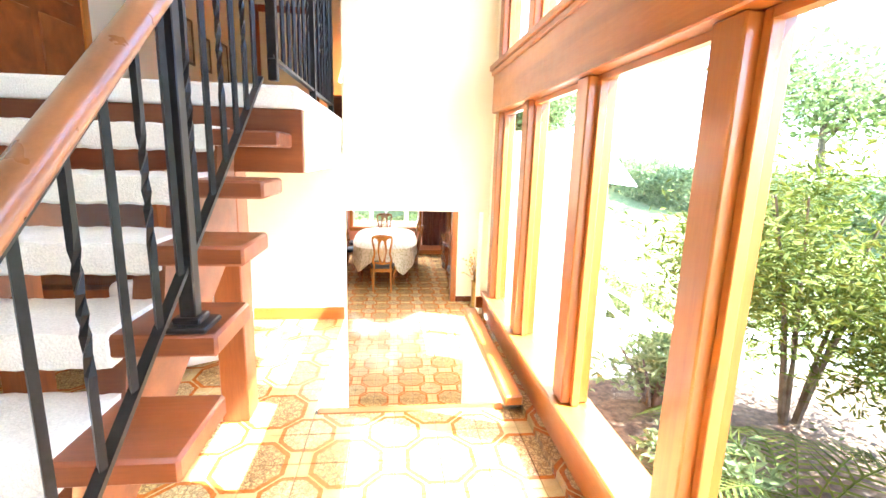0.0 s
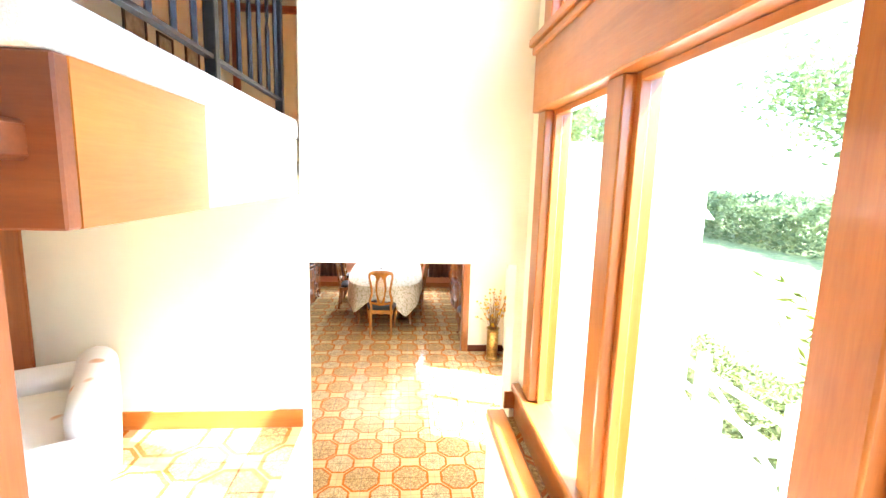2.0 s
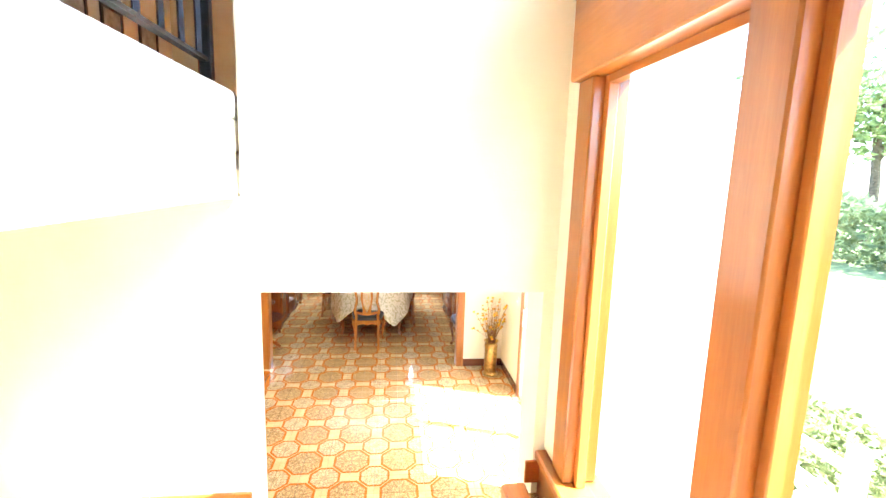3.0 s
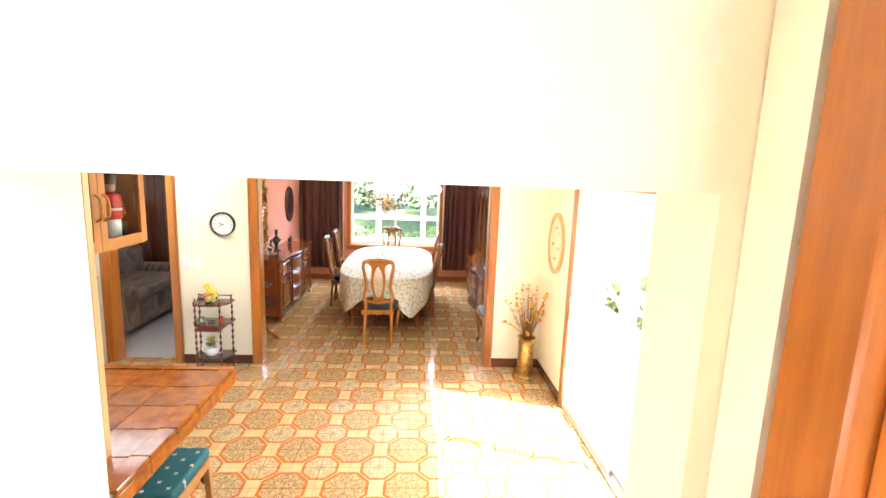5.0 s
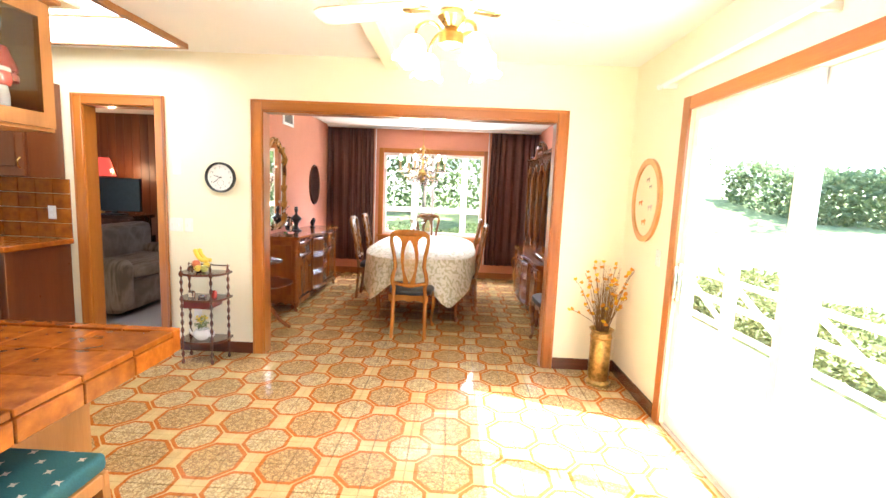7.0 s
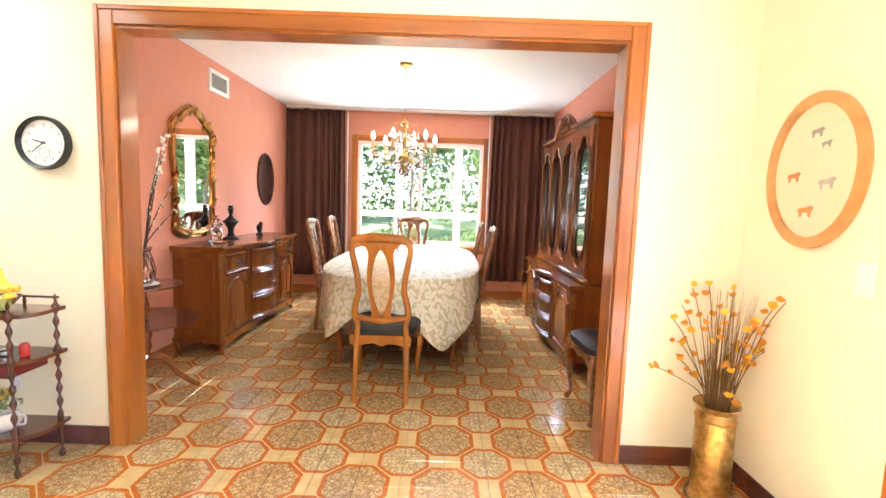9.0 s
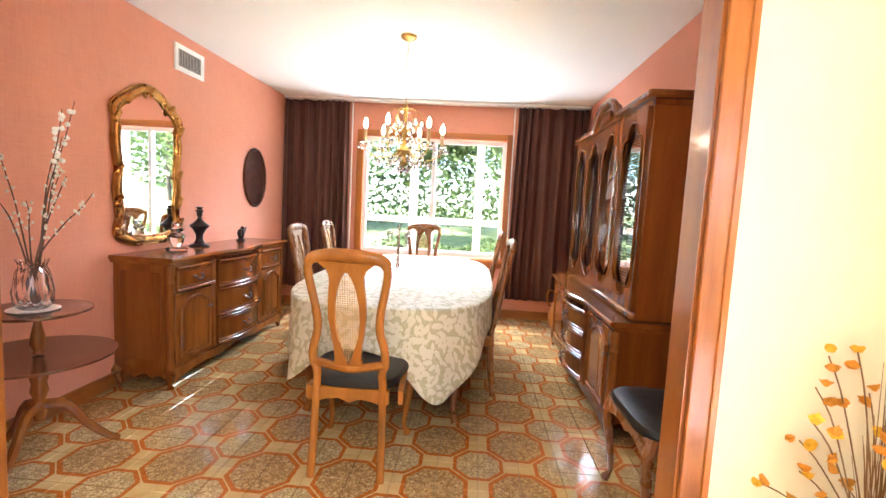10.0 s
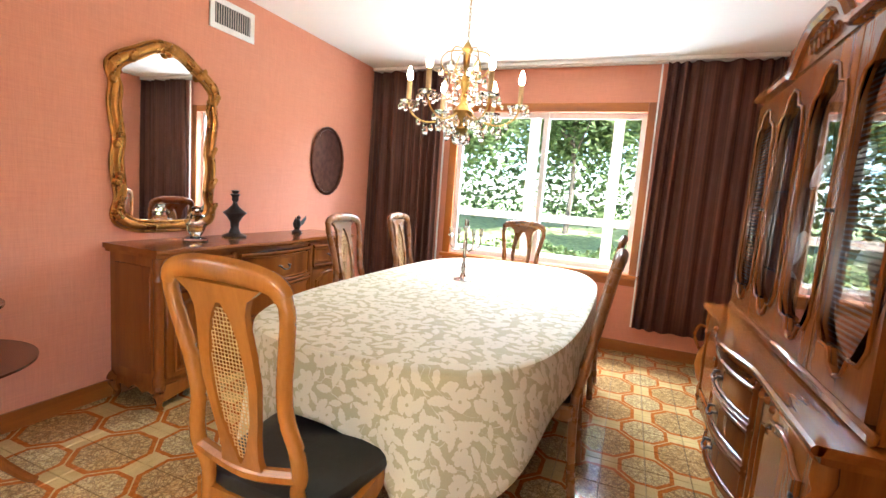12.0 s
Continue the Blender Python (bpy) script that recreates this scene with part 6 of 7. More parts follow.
def corner_post(parent, x, y, z0, z1):
    part("corner_post", lathe([(0.028, z0), (0.034, z0 + 0.05), (0.022, z0 + 0.09), (0.026, z0 + 0.12), (0.026, z1 - 0.14), (0.034, z1 - 0.12), (0.022, z1 - 0.09), (0.034, z1 - 0.05), (0.03, z1)], 14, at=(x, y, 0)), FRUITWOOD, parent)


def bowed_top(w, d, bows, over=0.02):
    """A tabletop outline whose front edge swells where the drawers do."""
    n = 48
    front = []
    for i in range(n + 1):
        u = -1 + 2 * i / n
        y = -d / 2 - over
        for c, half, b in bows:
            t = (u * w / 2 - c) / half
            if abs(t) < 1:
                y -= b * (0.5 + 0.5 * math.cos(math.pi * t))
        front.append((u * (w / 2 + over), y))
    return front + [(w / 2 + over, d / 2), (-w / 2 - over, d / 2)]


SW, SD, SH = 1.74, 0.40, 0.89
sb = thing("sideboard", "carved reddish-brown wooden sideboard with bowed drawers", "sideboard", at=pose(-1.755, 10.57, LF, 0, 0, 90))
part("body", boxes((-SW / 2 + 0.02, SW / 2 - 0.02, -SD / 2 + 0.02, SD / 2, 0.13, SH - 0.03)), FRUITWOOD, sb, smooth=False)
part("top", slab(bowed_top(SW, SD, [(0, 0.40, 0.06)]), 0.028, None, Matrix.Translation((0, 0, SH - 0.028))), FRUIT_Y, sb, "polished top")
part("top_moulding", slab(bowed_top(SW, SD, [(0, 0.40, 0.055)], 0.006), 0.018, None, Matrix.Translation((0, 0, SH - 0.047))), FRUITWOOD, sb)
part("top_bead", tube([(px, py, SH - 0.014) for px, py in bowed_top(SW, SD, [(0, 0.40, 0.06)])[:49]], 0.0145, 8), FRUIT_Y, sb)
part("skirt", slab(bracket_skirt(SW - 0.08), 0.022, None, Matrix.Translation((0, -SD / 2 + 0.022, 0.14)) @ Matrix.Rotation(radians(90), 4, "X")), FRUITWOOD, sb)
for sx in (-1, 1):
    part("end_panel", boxes((sx * (SW / 2 - 0.02), sx * (SW / 2 - 0.012), -SD / 2 + 0.07, SD / 2 - 0.05, 0.2, SH - 0.1), bevel=0.003), FRUITWOOD, sb)
    part("side_skirt", slab(bracket_skirt(SD - 0.06, 0.08), 0.02, None, Matrix.Translation((sx * (SW / 2 - 0.03) - 0.01, 0, 0.14)) @ Matrix.Rotation(radians(90), 4, "Z") @ Matrix.Rotation(radians(90), 4, "X")), FRUITWOOD, sb)
    corner_post(sb, sx * (SW / 2 - 0.03), -SD / 2 + 0.02, 0.12, SH - 0.05)
    for sy in (-1, 1):
        cabriole(sx * (SW / 2 - 0.035), sy * (SD / 2 - 0.025), 0.14, sx * 0.6, sy * 0.6, FRUITWOOD, sb, 1.2)
    drawer_front(sb, sx * 0.60, 0.42, SH - 0.23, 0.16, -SD / 2 + 0.0, 0.012)
    cupboard_door(sb, sx * 0.60, 0.42, 0.17, SH - 0.42, -SD / 2 + 0.0)
    part("pilaster", boxes((sx * 0.345, sx * 0.385, -SD / 2 - 0.01, -SD / 2 + 0.02, 0.15, SH - 0.05), bevel=0.01), FRUITWOOD, sb)
for i in range(3):
    drawer_front(sb, 0, 0.66, 0.17 + 0.222 * i, 0.205, -SD / 2 - 0.008, 0.055)

# hutch: base cabinet and glazed upper cabinet; local x runs along the wall, front at -y
HW, HD = 1.94, 0.42
hutch = thing("china_hutch", "tall carved brown china hutch with arched glass doors", "hutch", at=pose(1.425, 10.51, LF, 0, 0, -90))
BH = 0.71
part("base_body", boxes((-HW / 2 + 0.02, HW / 2 - 0.02, -HD / 2 + 0.02, HD / 2, 0.10, BH - 0.03)), FRUITWOOD, hutch, smooth=False)
part("base_top", slab(bowed_top(HW, HD, [(0, 0.42, 0.065)]), 0.03, None, Matrix.Translation((0, 0, BH - 0.03))), FRUIT_Y, hutch)
part("base_moulding", slab(bowed_top(HW, HD, [(0, 0.42, 0.06)], 0.006), 0.02, None, Matrix.Translation((0, 0, BH - 0.055))), FRUITWOOD, hutch)
part("top_bead", tube([(px, py, BH - 0.015) for px, py in bowed_top(HW, HD, [(0, 0.42, 0.065)])[:49]], 0.0165, 8), FRUIT_Y, hutch)
part("skirt", slab(bracket_skirt(HW - 0.08), 0.022, None, Matrix.Translation((0, -HD / 2 + 0.022, 0.12)) @ Matrix.Rotation(radians(90), 4, "X")), FRUITWOOD, hutch)
for sx in (-1, 1):
    corner_post(hutch, sx * (HW / 2 - 0.03), -HD / 2 + 0.02, 0.10, BH - 0.06)
    for sy in (-1, 1):
        cabriole(sx * (HW / 2 - 0.035), sy * (HD / 2 - 0.025), 0.12, sx * 0.5, sy * 0.5, FRUITWOOD, hutch, 1.1)
    cupboard_door(hutch, sx * 0.665, 0.50, 0.13, BH - 0.2, -HD / 2 + 0.0)
    part("pilaster", boxes((sx * 0.375, sx * 0.415, -HD / 2 - 0.01, -HD / 2 + 0.02, 0.11, BH - 0.06), bevel=0.01), FRUITWOOD, hutch)
    for k in range(5):
        part("carving", lathe([(0.0, 0), (0.016, 0.006), (0.012, 0.018), (0, 0.022)], 10), FRUITWOOD, hutch).matrix_basis = pose(sx * (0.30 + 0.07 * k), -HD / 2 - 0.004, BH - 0.075 + 0.006 * (k % 2), 90)
for i in range(3):
    drawer_front(hutch, 0, 0.72, 0.12 + 0.172 * i, 0.162, -HD / 2 - 0.008, 0.06)
UD, UZ0, UZ1 = 0.295, BH, 1.94
uy = HD / 2 - UD
part("upper_side", boxes((-HW / 2 + 0.05, -HW / 2 + 0.075, uy, HD / 2, UZ0 + 0.002, UZ1), bevel=0.003), FRUITWOOD, hutch)
part("upper_side", boxes((HW / 2 - 0.075, HW / 2 - 0.05, uy, HD / 2, UZ0 + 0.002, UZ1), bevel=0.003), FRUITWOOD, hutch)
part("back_board", boxes((-HW / 2 + 0.076, HW / 2 - 0.076, HD / 2 - 0.012, HD / 2, UZ0 + 0.002, UZ1)), FRUITWOOD, hutch)
part("upper_top", boxes((-HW / 2 + 0.05, HW / 2 - 0.05, uy, HD / 2, UZ1 + 0.001, UZ1 + 0.03)), FRUITWOOD, hutch)
part("plinth_moulding", boxes((-HW / 2 + 0.03, HW / 2 - 0.03, uy - 0.03, uy + 0.0, UZ0 + 0.001, UZ0 + 0.045), bevel=0.012), FRUITWOOD, hutch)
for z in (1.02, 1.42):
    part("shelf", boxes((-HW / 2 + 0.077, HW / 2 - 0.077, uy + 0.04, HD / 2 - 0.014, z, z + 0.012)), CABINET_GLASS, hutch, "glass shelf", False)
for x0, x1 in ((-HW / 2 + 0.01, -0.36), (0.36, HW / 2 - 0.01)):
    part("cornice", boxes((x0, x1, uy - 0.05, HD / 2, UZ1 + 0.031, UZ1 + 0.075), bevel=0.012), FRUITWOOD, hutch)
for sx in (-1, 1):
    scroll = spline([(sx * 0.37, uy - 0.02, UZ1 + 0.05), (sx * 0.30, uy - 0.02, UZ1 + 0.075), (sx * 0.22, uy - 0.02, UZ1 + 0.15), (sx * 0.12, uy - 0.02, UZ1 + 0.195), (sx * 0.05, uy - 0.02, UZ1 + 0.20), (0, uy - 0.02, UZ1 + 0.20)], 5)
    part("pediment_scroll", tube(scroll, 0.026, 8), FRUITWOOD, hutch)
arch = [(-0.36, 0.0), (0.36, 0.0), (0.30, 0.05), (0.22, 0.12), (0.12, 0.165), (0, 0.175), (-0.12, 0.165), (-0.22, 0.12), (-0.30, 0.05)]
part("pediment", slab(arch, 0.03, None, Matrix.Translation((0, uy + 0.02, UZ1 + 0.032)) @ Matrix.Rotation(radians(90), 4, "X")), FRUITWOOD, hutch)
for k in range(-2, 3):
    part("carving", tube(spline([(0.05 * k, uy - 0.02, UZ1 + 0.07), (0.05 * k + 0.03, uy - 0.03, UZ1 + 0.10), (0.05 * k, uy - 0.022, UZ1 + 0.13)], 4), 0.010, 6), FRUITWOOD, hutch)
dwid = (HW - 0.15) / 4
for i in range(4):
    x0 = -HW / 2 + 0.075 + dwid * i
    xc, h = x0 + dwid / 2, UZ1 - UZ0 - 0.055
    a, b = dwid / 2 - 0.003, h / 2
    ia = a - 0.040
    shape = [(-b + 0.055, 0.0), (-b + 0.075, 0.28), (-b + 0.125, 0.42), (-b + 0.13, 0.78), (-b + 0.185, 1.0), (0, 1.0), (b - 0.22, 1.0), (b - 0.155, 0.84), (b - 0.14, 0.55), (b - 0.075, 0.36), (b - 0.05, 0.0)]
    inner = [(w * ia, z) for z, w in shape] + [(-w * ia, z) for z, w in reversed(shape)]
    outer = [(a, -b + 2 * b * j / 10) for j in range(11)] + [(-a, b - 2 * b * j / 10) for j in range(11)]
    m = Matrix.Translation((xc, uy + 0.002, UZ0 + 0.05 + h / 2)) @ Matrix.Rotation(radians(90), 4, "X")
    d = part("glass_door", ring_slab(outer, inner, 0.026, None, m), FRUITWOOD, hutch)
    part("moulding", tube([m @ Vector((x, y, 0.027)) for x, y in inner], 0.009, 6, closed=True, up=(0, 1, 0)), FRUITWOOD, d)
    part("pane", boxes((xc - a + 0.01, xc + a - 0.01, uy - 0.006, uy - 0.002, UZ0 + 0.08, UZ1 - 0.05)), CABINET_GLASS, d, smooth=False)
    if i in (0, 3):
        w = bmesh.new()
        for q in range(60):
            zz = UZ0 + 0.12 + q * 0.019
            add_box(w, xc - ia, xc + ia, uy + 0.002, uy + 0.004, zz, zz + 0.007)
        part("lattice", w, PEWTER, d, "fine dark lattice behind the glass", False)
    part("latch", lathe([(0.008, 0), (0.004, 0.012), (0.008, 0.02), (0, 0.024)], 8), PEWTER, d).matrix_basis = pose(xc + (a - 0.02) * (1 if i % 2 == 0 else -1), uy - 0.024, UZ0 + 0.62, 90)
# dishes behind the glass
plate = thing("china_plate", "white china plate standing on the hutch shelf", "plate", "plates in the hutch", pose(1.50, 10.35, LF + 1.10 + 0.016, 78, 0, -90))
part("dish", lathe([(0.0, 0), (0.07, 0.004), (0.10, 0.016), (0.102, 0.019), (0.07, 0.009), (0, 0.006)], 24), PORCELAIN, plate)
plate.matrix_basis = pose(1.56, 10.35, LF + 1.032 + 0.10, 0, -78, 0)
for y, z in ((10.75, 1.032), (11.15, 1.032), (10.55, 1.432), (11.0, 1.432)):
    copy_thing(plate, pose(1.56, y, LF + z + 0.10, 0, -78, 0))

# mirror over the sideboard
MY, MZ = 10.06, 0.345
mirror = thing("wall_mirror", "gilt scrolled mirror on the coral wall", "mirror", at=pose(DL + 0.002, MY, MZ, 90, 0, 90))
half_w = [(-0.545, 0.10), (-0.535, 0.22), (-0.50, 0.30), (-0.44, 0.325), (-0.36, 0.305), (-0.26, 0.315), (-0.16, 0.325), (-0.05, 0.31), (0.06, 0.325), (0.16, 0.335), (0.25, 0.325), (0.32, 0.345), (0.37, 0.33), (0.42, 0.27), (0.46, 0.20), (0.505, 0.13), (0.535, 0.05)]
outer = mirrored(half_w)
inner = [(x * 0.80, y * 0.88) for x, y in outer]
part("glass", slab([(x * 0.86, y * 0.92) for x, y in outer], 0.004, None, Matrix.Translation((0, 0, 0.006))), MIRROR, mirror, "silvered mirror glass", False)
loop = spline([(x * 0.955, y * 0.965, 0.020) for x, y in outer], 3, True)
frame_part = part("frame", tube(loop, [0.022 + 0.004 * math.sin(i * 0.42) for i in range(len(loop))], 8, closed=True, flat=0.65), GOLD, mirror)
part("inner_bead", tube(spline([(x * 0.855, y * 0.915, 0.018) for x, y in outer], 3, True), 0.009, 6, closed=True), GOLD, mirror)
part("outer_bead", tube(spline([(x * 1.03, y * 1.02, 0.012) for x, y in outer], 3, True), 0.010, 6, closed=True), GOLD, mirror)
for x, y in ((0.33, 0.30), (-0.33, 0.30), (0.31, -0.05), (-0.31, -0.05), (0.315, -0.26), (-0.315, -0.26), (0.32, -0.43), (-0.32, -0.43), (0, 0.525), (0.22, 0.44), (-0.22, 0.44)):
    b = bmesh.new()
    for k in range(3):
        lathe([(0.0, 0), (0.026 - 0.006 * k, 0.010), (0.016, 0.024), (0, 0.028)], 10, b, (x * 0.97 + (k - 1) * 0.012, y * 0.97 + (k - 1) * 0.022, 0.022))
    part("carving", b, GOLD, mirror)

# oval tray, vent, switch
tray = thing("wall_tray", "dark oval copper tray hung on the coral wall", "tray", at=pose(DL + 0.002, 11.63, 0.36, 90, 0, 90))
part("dish", slab([(0.215 * math.cos(t * math.pi / 20), 0.285 * math.sin(t * math.pi / 20)) for t in range(40)], 0.008), COPPER, tray)
part("rim", tube([(0.225 * math.cos(t * math.pi / 24), 0.295 * math.sin(t * math.pi / 24), 0.012) for t in range(48)], [0.013 + 0.003 * (t % 2) for t in range(48)], 8, closed=True), COPPER, tray)
vent = thing("wall_vent", "white metal air vent with dark upright slats", "vent", at=pose(DL + 0.001, 10.53, 1.20, 90, 0, 90))
part("backing", boxes((-0.16, 0.16, -0.075, 0.075, 0.0, 0.003)), BLACK, vent)
part("frame", ring_slab([(-0.185, -0.10), (0.185, -0.10), (0.185, 0.10), (-0.185, 0.10)], [(-0.15, -0.065), (0.15, -0.065), (0.15, 0.065), (-0.15, 0.065)], 0.012), WHITE_TRIM, vent)
for i in range(15):
    part("slat", boxes((-0.142 + 0.0195 * i, -0.134 + 0.0195 * i, -0.066, 0.066, 0.004, 0.011)), SILVER, vent, smooth=False)
sw = thing("light_switch", "gilt light switch plate on the coral wall", "switch", at=pose(DL + 0.001, 8.62, 0.30, 90, 0, 90))
part("plate", boxes((-0.04, 0.04, -0.06, 0.06, 0, 0.006), bevel=0.003), BRASS, sw)
part("toggle", boxes((-0.008, 0.008, -0.015, 0.015, 0.007, 0.016), bevel=0.003), WHITE_TRIM, sw)

# curtains on a ceiling rail
CURTAIN_Y = 12.36


def curtain(x0, x1, seed, label, flare):
    bm = bmesh.new()
    uv = bm.loops.layers.uv.new("UVMap")
    n, rowsn = 150, 10
    random.seed(seed)
    ph = [random.uniform(0, 6.28) for _ in range(4)]
    g = []
    z0, z1 = -0.90, CE - 0.045
    for j in range(rowsn + 1):
        v = j / rowsn
        r = []
        for i in range(n + 1):
            u = i / n
            x = x0 + (x1 - x0) * u + flare * (u - 0.5) * v
            deep = 0.020 + 0.016 * math.sin(u * 7.3 + ph[2]) ** 2
            y = CURTAIN_Y + deep * math.sin(u * 50 + 3.4 * math.sin(u * 6.5 + ph[0]) + 0.9 * v * math.sin(u * 11 + ph[3])) + 0.014 * math.sin(u * 17 + ph[1] + 1.2 * v)
            r.append((bm.verts.new((x, y, z1 + (z0 - z1) * v)), u * 2.2, v))
        g.append(r)
    for a, b in zip(g, g[1:]):
        for i in range(n):
            q = (a[i], a[i + 1], b[i + 1], b[i])
            f = bm.faces.new([p[0] for p in q])
            for l, p in zip(f.loops, q):
                l[uv].uv = (p[1] + seed, p[2])
    c = thing("curtain", label, "curtain", "window curtains")
    o = part("cloth", bm, CURTAIN, c)
    o.modifiers.new("thickness", "SOLIDIFY").thickness = 0.004
    part("lining", boxes((x1 + flare * 0.5 + 0.004, x1 + flare * 0.5 + 0.018, CURTAIN_Y + 0.03, CURTAIN_Y + 0.045, z0, z1)) if seed == 1 else boxes((x0 - flare * 0.5 - 0.018, x0 - flare * 0.5 - 0.004, CURTAIN_Y + 0.03, CURTAIN_Y + 0.045, z0, z1)), WHITE_TRIM, c, "pale lining edge")
    return c


curtain(-1.95, -1.17, 1, "dark brown striped silk curtain drawn beside the window", 0.04)
curtain(0.82, 1.60, 2, "dark brown striped silk curtain drawn beside the window", 0.06)
rail = thing("curtain_rail", "white curtain rail along the ceiling", "curtain rail")
part("track", boxes((-1.955, 1.635, 12.325, 12.36, CE - 0.035, CE - 0.002), bevel=0.004), WHITE_TRIM, rail)
part("ceiling_trim", boxes((-1.96, 1.636, 12.42, 12.449, CE - 0.03, CE - 0.001)), WHITE_TRIM, rail)

# chandelier
CX, CY = -0.175, 10.34
chand = thing("chandelier", "brass chandelier with candle bulbs and crystal drops", "chandelier", at=pose(CX, CY, 0))
part("canopy", lathe([(0.0, CE - 0.04), (0.02, CE - 0.038), (0.055, CE - 0.018), (0.06, CE - 0.001)], 20), BRASS, chand)
z = 0.90
bm = bmesh.new()
k = 0
while z < CE - 0.045:
    a = k % 2
    pts = [((0.007 * math.cos(t) if a else 0), (0 if a else 0.007 * math.cos(t)), z + 0.012 * math.sin(t)) for t in [i * math.pi / 4 for i in range(8)]]
    tube(pts, 0.0018, 4, bm, True, up=(0, 1, 0) if a else (1, 0, 0))
    z += 0.019
    k += 1
part("chain", bm, BRASS, chand)
part("stem", lathe([(0.0, 0.43), (0.018, 0.44), (0.036, 0.475), (0.02, 0.50), (0.045, 0.53), (0.055, 0.56), (0.02, 0.60), (0.014, 0.66), (0.026, 0.70), (0.012, 0.75), (0.02, 0.84), (0.03, 0.865), (0.008, 0.90)], 16), BRASS, chand)
SLEEVE = plain("aged_ivory_sleeve", (0.50, 0.33, 0.15), 0.4)
BULB = glow("candle_bulb", (1.0, 0.80, 0.52), 16.0)
drop_me = mesh_of("crystal_drop", lathe([(0.0, -0.052), (0.010, -0.045), (0.0155, -0.030), (0.010, -0.014), (0.003, -0.004), (0.0, 0.0)], 8), CRYSTAL)
bead_me = mesh_of("crystal_bead", lathe([(0.0, -0.009), (0.007, -0.005), (0.009, 0.0), (0.007, 0.005), (0.0, 0.009)], 8), CRYSTAL)


def drop(parent, x, y, z, me=None, s=1.0):
    o = new("crystal_drop" if me is None else "crystal_bead", me or drop_me)
    o.parent = parent
    o.matrix_basis = pose(x, y, z) @ Matrix.Scale(s, 4)


for i in range(6):
    a = math.radians(15 + 60 * i)
    c, s = math.cos(a), math.sin(a)
    P = lambda r, z: (r * c, r * s, z)
    arm = part("arm", tube(spline([P(0.03, 0.56), P(0.10, 0.515), P(0.19, 0.50), P(0.26, 0.535), P(0.285, 0.59)], 6), 0.0045, 6), BRASS, chand)
    part("drip_pan", lathe([(0.010, 0.585), (0.042, 0.595), (0.046, 0.602), (0.014, 0.600)], 14, at=P(0.285, 0)), CRYSTAL, arm)
    part("candle_sleeve", lathe([(0.013, 0.60), (0.013, 0.70), (0.010, 0.702)], 12, at=P(0.285, 0)), SLEEVE, arm)
    part("bulb", lathe([(0.006, 0.702), (0.014, 0.715), (0.0155, 0.735), (0.009, 0.758), (0.0, 0.778)], 12, at=P(0.285, 0)), BULB, arm, "lit flame-shaped bulb")
    upper = part("upper_arm", tube(spline([P(0.02, 0.70), P(0.09, 0.74), P(0.13, 0.80), P(0.10, 0.85), P(0.03, 0.86)], 6), 0.0032, 6), BRASS, chand)
    for j in range(6):
        b = a + j * math.pi / 3
        drop(arm, 0.285 * c + 0.044 * math.cos(b), 0.285 * s + 0.044 * math.sin(b), 0.592, None, 0.8)
    drop(arm, *P(0.19, 0.492), None, 1.25)
    drop(upper, *P(0.125, 0.79), None, 1.3)
    drop(upper, *P(0.10, 0.735), None, 1.1)
    for t in range(7):
        u = t / 6
        drop(upper, *P(0.03 + 0.24 * u, 0.84 - 0.24 * u - 0.09 * math.sin(math.pi * u)), bead_me)
    for t in range(1, 6):
        u = t / 6
        drop(arm, *P(0.05 + 0.22 * u, 0.70 - 0.10 * u - 0.05 * math.sin(math.pi * u)), bead_me, 1.2)
        drop(arm, *P(0.06 + 0.20 * u, 0.545 - 0.05 * math.sin(math.pi * u)), None, 0.85)
    drop(chand, *P(0.05, 0.54), None, 1.3)
    drop(chand, *P(0.075, 0.66), None, 1.3)
    drop(chand, *P(0.04, 0.78), None, 1.2)
    drop(chand, *P(0.03, 0.47), None, 1.5)
lamp("chandelier_light", "POINT", (CX, CY, 0.80), 0.5, (1.0, 0.82, 0.58), 0.22)

# tiered table with vase
tier = thing("tiered_table", "two-tier round reddish wooden pedestal table", "side table", at=pose(-1.635, 8.88, LF))
part("column", lathe([(0.022, 0.20), (0.03, 0.24), (0.022, 0.30), (0.036, 0.34), (0.03, 0.38), (0.04, 0.42), (0.02, 0.47), (0.028, 0.50), (0.028, 0.505)], 16), FRUITWOOD, tier)
part("upper_column", lathe([(0.024, 0.525), (0.018, 0.54), (0.032, 0.57), (0.028, 0.61), (0.015, 0.67), (0.02, 0.70), (0.02, 0.722)], 16), FRUITWOOD, tier)
part("lower_top", lathe([(0.0, 0.505), (0.295, 0.505), (0.31, 0.512), (0.31, 0.522), (0.295, 0.520), (0.0, 0.518)], 40), MAHOGANY, tier)
part("upper_top", lathe([(0.0, 0.722), (0.20, 0.722), (0.215, 0.729), (0.215, 0.739), (0.20, 0.737), (0.0, 0.735)], 40), MAHOGANY, tier)
for k in range(3):
    a = math.radians(-75 + 120 * k)
    c, s = math.cos(a), math.sin(a)
    part("foot", tube(spline([(0.015 * c, 0.015 * s, 0.27), (0.10 * c, 0.10 * s, 0.25), (0.18 * c, 0.18 * s, 0.13), (0.27 * c, 0.27 * s, 0.04), (0.31 * c, 0.31 * s, 0.018)], 5), [0.026 - 0.0006 * i for i in range(21)], 8), FRUITWOOD, tier)
vz = LF + 0.738
vase = thing("crystal_vase", "cut crystal vase on a lace doily", "vase", at=pose(-1.64, 8.87, vz))
